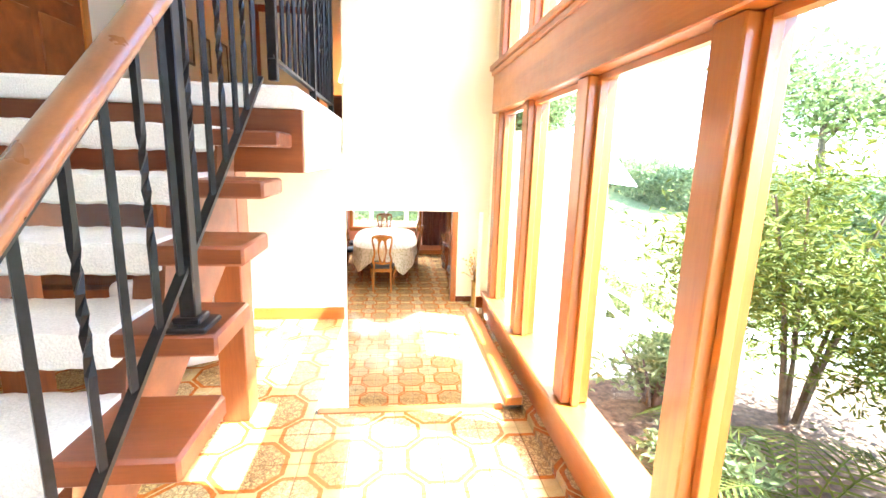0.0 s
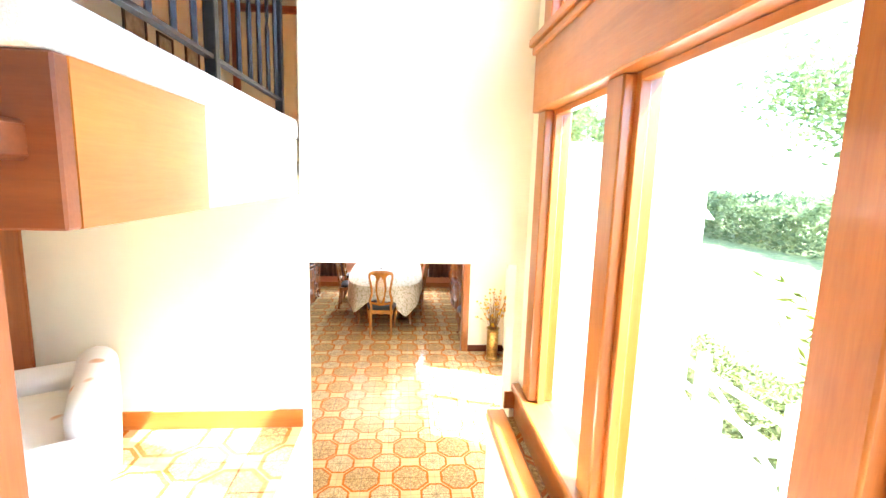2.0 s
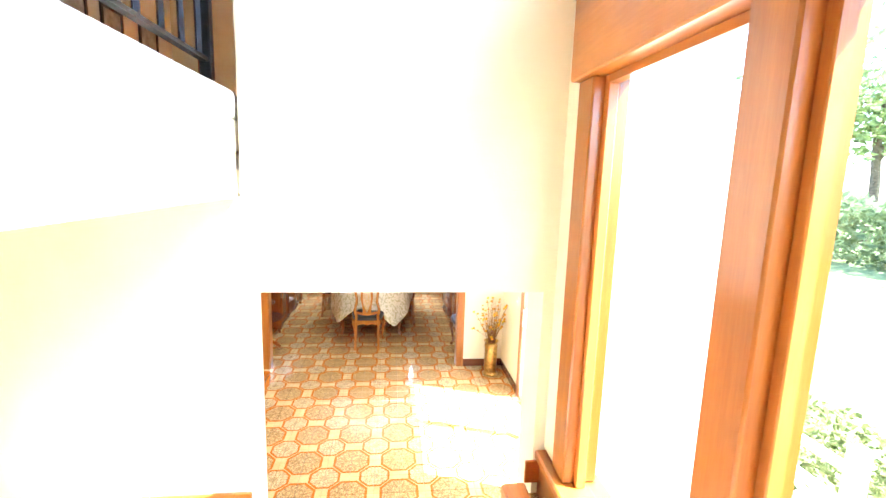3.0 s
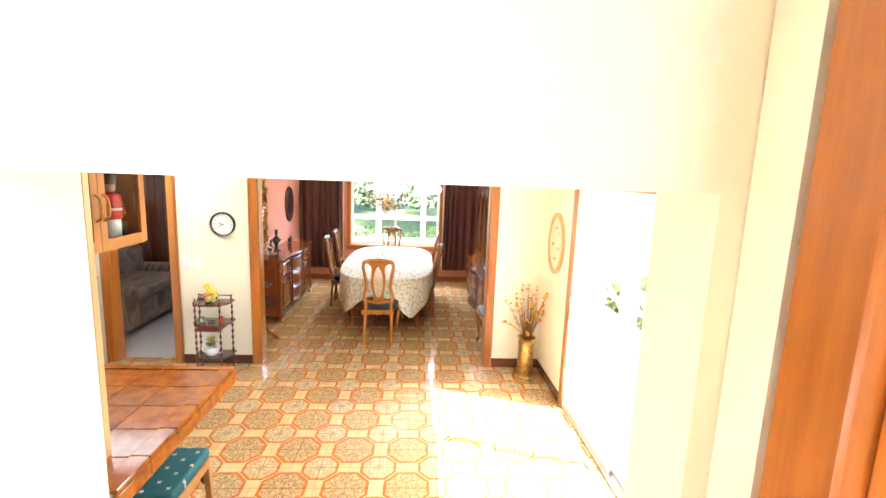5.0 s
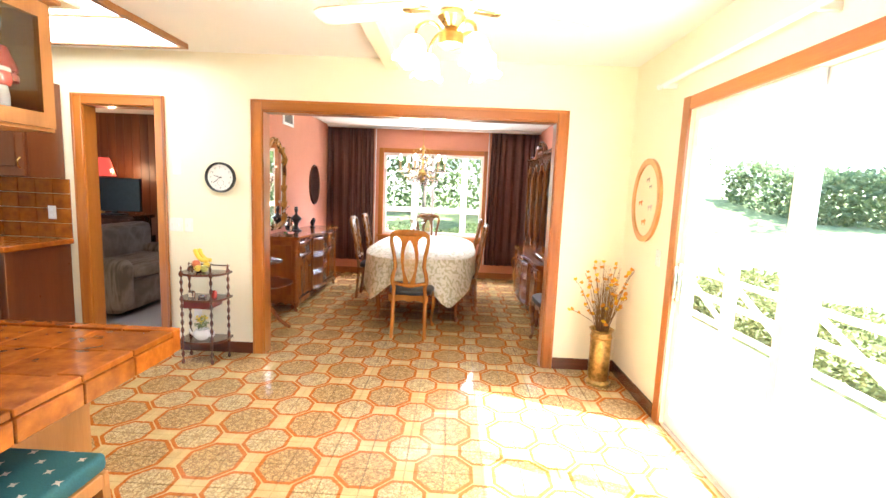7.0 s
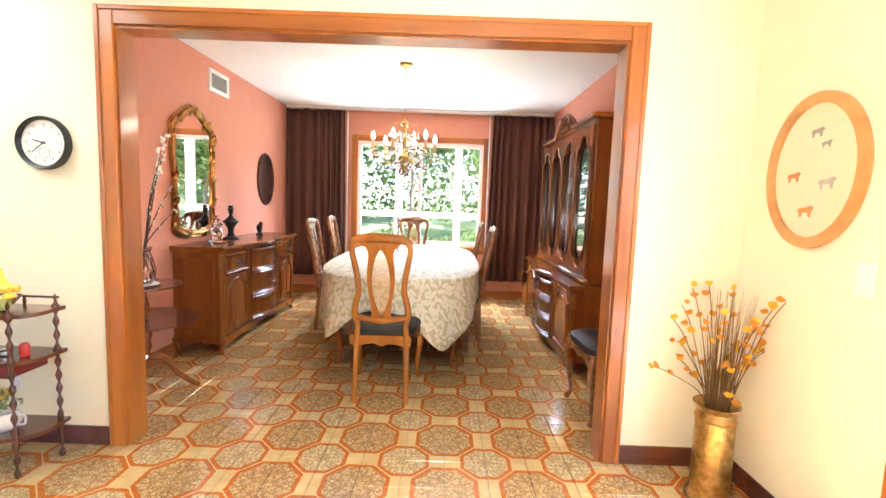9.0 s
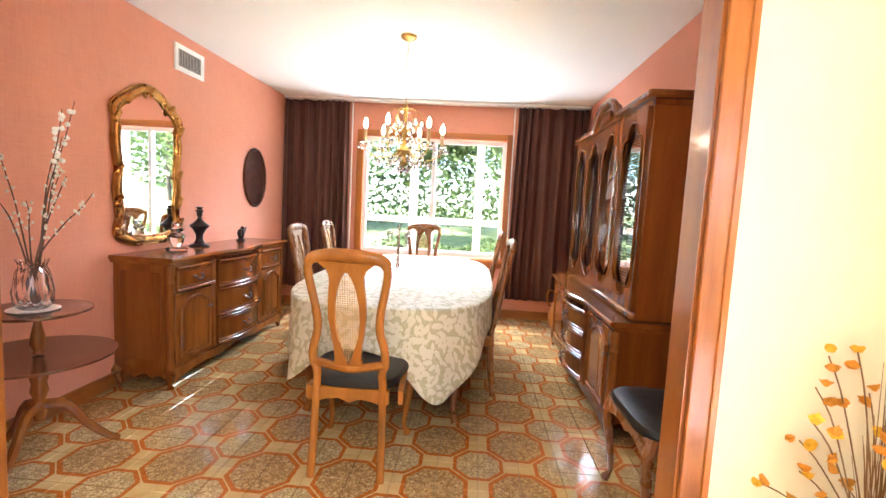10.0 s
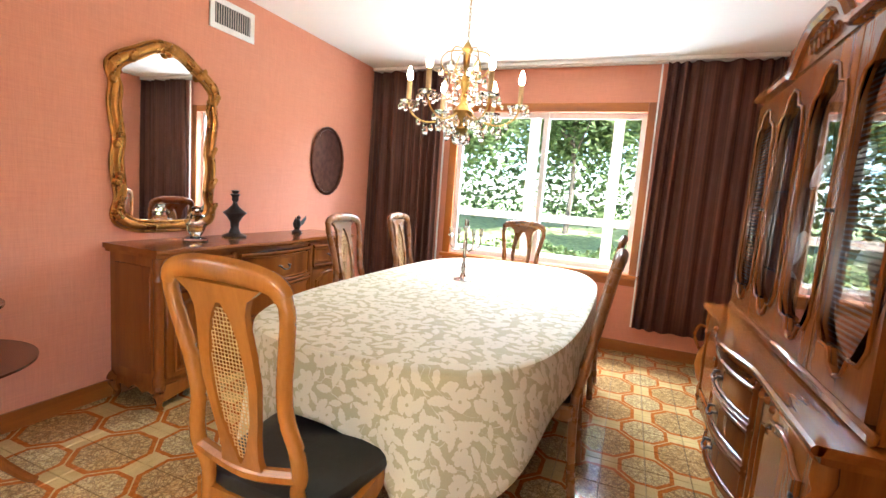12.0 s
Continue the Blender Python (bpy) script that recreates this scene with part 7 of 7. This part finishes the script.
fl = lathe([(0.052, 0.004), (0.075, 0.03), (0.078, 0.09), (0.062, 0.17), (0.050, 0.205), (0.064, 0.235), (0.060, 0.235), (0.046, 0.205), (0.056, 0.17), (0.070, 0.09), (0.066, 0.03), (0.04, 0.014), (0.0, 0.012)], 24)
for v in fl.verts:
    a = math.atan2(v.co.y, v.co.x)
    f = 1 + 0.05 * math.cos(12 * a + v.co.z * 60)
    v.co.x *= f
    v.co.y *= f
part("glass", fl, CRYSTAL, vase, smooth=False)
part("doily", lathe([(0.0, 0.0005), (0.095, 0.0005), (0.10, 0.003), (0.0, 0.003)], 24), PORCELAIN, vase, "white lace doily")
random.seed(11)
br = thing("dried_branches", "tall pussy willow branches with pale buds in the crystal vase", "branches", at=pose(-1.64, 8.87, vz))
STEM = plain("dark_twig", (0.10, 0.05, 0.035), 0.8)
BUD = plain("pale_bud", (0.62, 0.56, 0.44), 0.8)
CATKIN = plain("white_catkin", (0.80, 0.78, 0.72), 0.8)
bud_me = mesh_of("bud", lathe([(0.0, -0.008), (0.0055, -0.003), (0.006, 0.004), (0.0, 0.012)], 6), BUD)
catkin_me = mesh_of("catkin", lathe([(0.0, -0.012), (0.010, -0.004), (0.011, 0.005), (0.0, 0.016)], 7), CATKIN)
for a, r, h in ((0.3, 0.13, 0.80), (0.5, 0.17, 0.97), (0.1, 0.15, 0.92), (0.7, 0.10, 0.72), (-0.3, 0.26, 0.62), (0.0, 0.30, 0.55), (2.9, 0.20, 0.70), (3.3, 0.17, 0.58), (2.5, 0.12, 0.50), (1.4, 0.14, 0.66)):
    c, s_ = math.cos(a), math.sin(a)
    pts = spline([(-0.02 * c, -0.02 * s_, 0.03), (0.03 * c, 0.03 * s_, 0.24), (0.5 * r * c, 0.5 * r * s_, 0.24 + 0.5 * (h - 0.24)), (0.8 * r * c + random.uniform(-0.01, 0.01), 0.8 * r * s_, 0.24 + 0.78 * (h - 0.24)), (r * c, r * s_, h)], 6)
    stem = part("stem", tube(pts, [0.0045 - 0.00012 * k for k in range(len(pts))], 5), STEM, br)
    for q in range(14):
        p = pts[min(len(pts) - 1, int(random.uniform(0.4, 1.0) * (len(pts) - 1)))]
        big = h > 0.85 and p.z > 0.62
        o = new("catkin" if big else "bud", catkin_me if big else bud_me)
        o.parent = stem
        o.matrix_basis = pose(p.x + random.uniform(-0.014, 0.014), p.y + random.uniform(-0.014, 0.014), p.z + random.uniform(-0.015, 0.015), random.uniform(-30, 30), random.uniform(-30, 30), 0)

# small things on the sideboard
ST = LF + SH + 0.001
urn = thing("dark_urn", "dark double-bellied metal urn on the sideboard", "urn", at=pose(-1.83, 10.46, ST))
part("body", lathe([(0.075, 0), (0.078, 0.008), (0.04, 0.025), (0.026, 0.06), (0.03, 0.10), (0.05, 0.135), (0.068, 0.155), (0.078, 0.165), (0.05, 0.185), (0.02, 0.215), (0.014, 0.235)], 28), PEWTER, urn)
part("neck", lathe([(0.014, 0.236), (0.022, 0.25), (0.022, 0.275), (0.034, 0.29), (0.016, 0.295), (0.028, 0.315), (0.0, 0.32)], 20), PEWTER, urn)
cry = thing("crystal_figurine", "clear crystal figure on the sideboard", "figurine", at=pose(-1.80, 10.13, ST))
part("base", lathe([(0.07, 0), (0.072, 0.012), (0.05, 0.022), (0.0, 0.024)], 12), CRYSTAL, cry, smooth=False)
part("body", lathe([(0.03, 0.025), (0.05, 0.06), (0.062, 0.10), (0.03, 0.13), (0.055, 0.15), (0.02, 0.18), (0.03, 0.2), (0.0, 0.215)], 7), CRYSTAL, cry, smooth=False)
eag = bmesh.new()
lathe([(0.04, 0), (0.042, 0.012), (0.02, 0.03), (0.03, 0.05), (0.034, 0.075), (0.022, 0.11), (0.0, 0.12)], 12, eag)
lathe([(0.0, 0), (0.016, 0.008), (0.018, 0.022), (0.0, 0.036)], 10, eag, (0.012, 0, 0.108))
for s in (-1, 1):
    slab([(0, 0), (0.05, 0.03), (0.11, 0.065), (0.10, 0.035), (0.06, -0.005), (0.02, -0.02)], 0.006, eag, pose(0, s * 0.018, 0.07, 80, 0, 90 - 20 * s) @ (Matrix.Scale(-1, 4, (1, 0, 0)) if s < 0 else Matrix()))
single("bird_statuette", eag, PEWTER, "dark metal bird statuette with raised wings on the sideboard", "statuette", at=pose(-1.80, 11.06, ST, 0, 0, 20))
jug = thing("wooden_jug", "turned amber wooden jug on the floor past the hutch", "jug", at=pose(1.36, 11.95, LF))
part("body", lathe([(0.06, 0), (0.10, 0.06), (0.12, 0.16), (0.10, 0.27), (0.05, 0.35), (0.04, 0.42), (0.055, 0.45), (0.0, 0.45)], 24), MAPLE, jug)
part("handle", tube(spline([(-0.04, 0, 0.43), (-0.11, 0, 0.46), (-0.14, 0, 0.38), (-0.10, 0, 0.28)], 5), 0.011, 8), MAPLE, jug)

# ---- outdoors ----


def crown_points(n, radii, seed, hollow=0.5, clumps=14):
    rng = np.random.default_rng(seed)
    c = rng.normal(size=(clumps, 3))
    c /= np.linalg.norm(c, axis=1)[:, None]
    c *= rng.uniform(0.35, 0.85, clumps)[:, None]
    k = rng.integers(0, clumps, n)
    p = c[k] + rng.normal(size=(n, 3)) * 0.20
    return p * np.array(radii)


def tree(x, y, h, r, material, seed, label, n=5200, leaf=0.16, trunk=0.12):
    z0 = ground_height(x, y)
    t = thing("tree", label, "tree", at=pose(x, y, z0 - 0.03))
    rng = random.Random(seed)
    part("trunk", tube(spline([(0, 0, 0), (0.06, 0.03, h * 0.25), (-0.05, 0.08, h * 0.5), (0.03, 0.0, h * 0.75)], 4), [trunk * (1 - 0.05 * i) for i in range(13)], 8), BARK, t)
    for k in range(6):
        a = rng.uniform(0, 6.28)
        z = h * rng.uniform(0.3, 0.6)
        part("limb", tube(spline([(0, 0, z), (0.35 * r * math.cos(a), 0.35 * r * math.sin(a), z + 0.15 * h), (0.7 * r * math.cos(a), 0.7 * r * math.sin(a), z + 0.28 * h)], 4), [trunk * 0.45 * (1 - 0.09 * i) for i in range(9)], 6), BARK, t)
    p = crown_points(n, (r, r, h * 0.36), seed) + np.array([0, 0, h * 0.66])
    leaves("crown", p, leaf, material, t, seed=seed, aspect=0.5)
    return t


def shrub(name, x, y, h, r, material, seed, label, n=2600, leaf=0.09, aspect=0.32, group=""):
    z0 = ground_height(x, y)
    t = thing(name, label, "shrub", group, pose(x, y, z0 - 0.02))
    rng = random.Random(seed)
    bm = bmesh.new()
    for k in range(9):
        a = rng.uniform(0, 6.28)
        q = rng.uniform(0.3, 0.8) * r
        tube(spline([(0.04 * math.cos(a), 0.04 * math.sin(a), 0), (0.4 * q * math.cos(a), 0.4 * q * math.sin(a), h * 0.4), (q * math.cos(a), q * math.sin(a), h * 0.85)], 4), [0.018 * (1 - 0.09 * i) for i in range(9)], 5, bm)
    part("stems", bm, BARK, t)
    p = crown_points(n, (r, r, h * 0.42), seed, clumps=22) + np.array([0, 0, h * 0.58])
    leaves("foliage", p, leaf, material, t, seed=seed, aspect=aspect)
    return t


def hedge(x0, x1, y0, y1, h, seed, label, n=16000, leaf=0.10, base=None):
    rng = np.random.default_rng(seed)
    p = rng.uniform(size=(n, 3)) * np.array([x1 - x0, y1 - y0, 1.0]) + np.array([x0, y0, 0])
    edge = rng.integers(0, 3, n)
    p[edge == 0, 0] = x0 + 0.25 * rng.uniform(size=(edge == 0).sum())
    top = h * (0.82 + 0.2 * np.sin(p[:, 0] * 1.7 + p[:, 1] * 1.3 + seed) * np.sin(p[:, 1] * 2.9 - p[:, 0] * 2.2))
    p[edge == 1, 2] = 1.0 - 0.15 * rng.uniform(size=(edge == 1).sum())
    z0 = np.array([ground_height(a, b) for a, b in p[:, :2]])
    p[:, 2] = z0 + p[:, 2] * top
    leaves("hedge", p, leaf, LEAF_DARK if seed == 32 else LEAF_GARDEN if seed > 33 else LEAF_BLUE if seed % 2 else LEAF, None, label, "hedge", "stuff", seed=seed, aspect=0.55)


# east side, beyond the sliding door and the foyer windows
hedge(9.0, 11.5, 2.0, 20.0, 1.35, 31, "dense green hedge behind the lawn", 20000, 0.16)
hedge(3.5, 4.1, 4.8, 11.0, 0.62, 32, "low planting along the walk behind the rail", 9000, 0.07)
for i, (x, y, h, r) in enumerate(((13.5, 14.0, 6.0, 3.0), (15.0, 7.5, 7.0, 3.2), (14.0, 1.5, 6.5, 3.0), (8.0, -2.6, 5.2, 2.2))):
    tree(x, y, h, r, LEAF_BLUE if i % 2 else LEAF, 40 + i, "leafy garden tree behind the hedge", 4200, 0.24, 0.16)
shrub("yew_shrub", 2.35, 2.75, 1.62, 0.75, LEAF_LIGHT, 51, "tall yellow-green leafy shrub outside the window", 13000, 0.062, 0.24)
shrub("yew_shrub", 2.75, 1.65, 1.9, 0.8, LEAF_LIGHT, 52, "yellow-green leafy shrub outside the window", 9000, 0.07, 0.24)
shrub("yew_shrub", 3.3, 0.7, 1.7, 0.8, LEAF_LIGHT, 57, "yellow-green leafy shrub outside the window", 6000, 0.07, 0.25)
shrub("leafy_bush", 1.65, 3.0, 0.5, 0.35, LEAF, 53, "low green bush outside the window", 1400, 0.07)
shrub("leafy_bush", 1.45, 2.2, 0.35, 0.28, LEAF, 54, "low green bush outside the window", 900, 0.07)


def palm(x, y, seed, label, n=14, length=0.75):
    z0 = ground_height(x, y)
    t = thing("palm_plant", label, "palm", "palms by the window", pose(x, y, z0 - 0.02))
    rng = random.Random(seed)
    for k in range(n):
        a = 6.28 * k / n + rng.uniform(-0.2, 0.2)
        L = length * rng.uniform(0.7, 1.1)
        up = rng.uniform(0.35, 0.7)
        pts = spline([(0, 0, 0.05), (0.35 * L * math.cos(a), 0.35 * L * math.sin(a), up * L * 0.75), (0.75 * L * math.cos(a), 0.75 * L * math.sin(a), up * L * 0.85), (L * math.cos(a), L * math.sin(a), up * L * 0.55)], 8)
        bm = bmesh.new()
        tube(pts, 0.004, 4, bm)
        for i in range(4, len(pts) - 1):
            d = (pts[i + 1] - pts[i - 1]).normalized()
            side = d.cross(Vector((0, 0, 1))).normalized()
            w = 0.17 * math.sin(math.pi * (i - 3) / (len(pts) - 3)) + 0.03
            for s in (-1, 1):
                tip = pts[i] + side * s * w + d * w * 0.7 - Vector((0, 0, 0.25 * w))
                bm.faces.new([bm.verts.new(pts[i] - d * 0.006), bm.verts.new(pts[i] + d * 0.008), bm.verts.new(tip)])
        part("frond", bm, LEAF_LIGHT, t, smooth=False)


palm(1.65, 1.95, 61, "feathery palm outside the window")
palm(1.55, 1.25, 62, "feathery palm outside the window")
single("terracotta_pot", lathe([(0.10, 0), (0.15, 0.05), (0.17, 0.22), (0.13, 0.30), (0.15, 0.33), (0.12, 0.33), (0.0, 0.28)], 20), plain("weathered_terracotta", (0.50, 0.24, 0.12), 0.85, 0, 0.25, 9, 0.4), "weathered terracotta pot among the plants", "pot", at=pose(2.05, 1.55, -0.125))
bed = structure("garden_bed", boxes((0.97, 3.4, -2.5, 3.3, -0.2, -0.085)), SOIL, "planting bed with leaf litter", "ground")
for i in range(14):
    a = 1.05 + 0.19 * i
    b = boxes((-0.10, 0.10, -0.09, 0.09, 0, 0.10), bevel=0.025)
    random.seed(70 + i)
    for v in b.verts:
        v.co += Vector((random.uniform(-1, 1), random.uniform(-1, 1), random.uniform(-1, 1))) * 0.012
    o = new("stone", mesh_of("stone", b, STONE, True))
    o.parent = bed
    o.matrix_basis = pose(1.25 + 0.14 * i, 1.95 - 0.05 * i, -0.084, 0, 0, 30 * i)

# white porch: posts, rails and diagonal braces
patio = structure("patio", boxes((KX + 0.15, 3.45, 4.6, 12.0, -1.6, LF - 0.03)), CONCRETE, "pale concrete patio", "patio")


def fence(points, label, h=0.78, gap=1.05):
    f = thing("white_fence", label, "fence", "white fences")
    for (x0, y0), (x1, y1) in zip(points, points[1:]):
        L = math.hypot(x1 - x0, y1 - y0)
        n = max(1, round(L / gap))
        d = Vector(((x1 - x0) / L, (y1 - y0) / L, 0))
        for i in range(n + 1):
            x, y = x0 + d.x * L * i / n, y0 + d.y * L * i / n
            z = max(ground_height(x, y), LF - 0.03 if x < 3.45 and 4.6 < y < 12.0 else -99)
            part("post", boxes((x - 0.05, x + 0.05, y - 0.05, y + 0.05, z - 0.05, z + h + 0.08), bevel=0.006), WHITE_TRIM, f)
            if i < n:
                xb, yb = x0 + d.x * L * (i + 1) / n, y0 + d.y * L * (i + 1) / n
                zb = max(ground_height(xb, yb), LF - 0.03 if xb < 3.45 and 4.6 < yb < 12.0 else -99)
                for k in (0.18, 0.52, 0.86):
                    part("rail", tube([(x, y, z + h * k), (xb, yb, zb + h * k)], 0.05, 4, flat=0.6), WHITE_TRIM, f, smooth=False)
                part("brace", tube([(x, y, z + h * 0.18), (xb, yb, zb + h * 0.86)], 0.035, 4, flat=0.6), WHITE_TRIM, f, smooth=False)


fence([(3.3, 5.0), (3.3, 10.6)], "white painted porch rail with diagonal braces")
fence([(1.6, 3.75), (4.2, 3.95)], "white painted rail with diagonal braces by the garden")
# porch posts and rail outside the dining window
porch = thing("porch", "white porch posts and rail outside the dining window", "porch")
for x in (-1.9, -0.62, 0.42, 1.6):
    part("post", boxes((x - 0.06, x + 0.06, 14.2, 14.32, -1.24, 1.55), bevel=0.006), WHITE_TRIM, porch)
part("rail", boxes((-1.84, 1.54, 14.22, 14.30, -0.12, -0.02), bevel=0.005), WHITE_TRIM, porch)
part("rail", boxes((-1.84, 1.54, 14.22, 14.30, -0.62, -0.54), bevel=0.005), WHITE_TRIM, porch)
part("roof_beam", boxes((-2.4, 2.2, 14.17, 14.35, 1.551, 1.75)), WHITE_TRIM, porch)
part("roof", boxes((-2.4, 2.2, 12.61, 14.8, 1.751, 1.80)), WHITE_TRIM, porch)
hedge(-3.5, 3.5, 15.2, 15.8, 0.85, 34, "low hedge behind the porch", 7000, 0.08)
for i, (x, y, h, r) in enumerate(((-4.0, 19.0, 5.0, 2.2), (-0.9, 20.5, 5.5, 2.2), (2.4, 18.6, 4.6, 2.0), (5.5, 21.0, 6.0, 2.6), (-7.5, 22.0, 7.0, 3.0))):
    tree(x, y, h, r, LEAF_GARDEN, 80 + i, "leafy tree in the back garden", 9500, 0.20, 0.08)
hedge(-9.0, 10.0, 22.5, 24.0, 4.6, 35, "tall green hedge at the end of the garden", 42000, 0.22)

# ---- floor tiles, four to a pattern ----
HX2, HY2 = TPX / 4 - 0.0012, TPY / 4 - 0.0012
tb = bmesh.new()
add_box(tb, -HX2, HX2, -HY2, HY2, -0.009, 0.0)
bmesh.ops.bevel(tb, geom=[e for e in tb.edges if all(abs(v.co.z) < 1e-5 for v in e.verts)], offset=0.0025, segments=1, affect="EDGES")
floor_tile_mesh = mesh_of("floor_tile", tb, FLOOR_TILE)
corners = [tuple(v.co) for v in floor_tile_mesh.vertices]
polys = [tuple(p.vertices) for p in floor_tile_mesh.polygons]


def lay(parent, areas, z, near):
    """Tiles on the grid inside the areas: those of the near stretch each an object, the rest joined."""
    verts, faces = [], []
    seen = set()
    for x0, x1, y0, y1 in areas:
        px, py = TPX / 2, TPY / 2
        i0, i1 = math.floor((x0 - TOX) / px) - 1, math.ceil((x1 - TOX) / px) + 1
        j0, j1 = math.floor((y0 - TOY) / py) - 1, math.ceil((y1 - TOY) / py) + 1
        for i in range(i0, i1):
            for j in range(j0, j1):
                x, y = TOX + px * (i + 0.5), TOY + py * (j + 0.5)
                if (i, j) in seen:
                    continue
                a0, a1, b0, b1 = max(x - HX2, x0), min(x + HX2, x1), max(y - HY2, y0), min(y + HY2, y1)
                if a1 - a0 < 0.01 or b1 - b0 < 0.01:
                    continue
                whole = a1 - a0 > 2 * HX2 - 0.001 and b1 - b0 > 2 * HY2 - 0.001
                if whole and near[0] < x < near[1] and near[2] < y < near[3]:
                    o = new("tile", floor_tile_mesh)
                    o.parent = parent
                    o.matrix_basis = pose(x, y, z)
                else:
                    n = len(verts)
                    sx, sy, cx, cy = (a1 - a0) / (2 * HX2), (b1 - b0) / (2 * HY2), (a0 + a1) / 2, (b0 + b1) / 2
                    verts.extend((cx + vx * sx, cy + vy * sy, z + vz) for vx, vy, vz in corners)
                    faces.extend(tuple(n + k for k in p) for p in polys)
                if whole:
                    seen.add((i, j))
    me = bpy.data.meshes.new("tiles")
    me.from_pydata(verts, [], faces)
    me.materials.append(FLOOR_TILE)
    o = new("tiles", me)
    o.parent = parent
    tagged(o, kind="stuff")


lay(floor_lower, [(-5.0, KX, WALL_F1 - 0.06, DY1), (DL, DR, DY1, DB)], LF, (-1.36, 1.24, 5.3, 9.7))
lay(floor_foyer, [(-4.2, 0.745, -3.0, 2.77), (-4.2, OPL, 2.77, WALL_F0)], FF, (-1.5, 0.74, 0.6, 2.8))
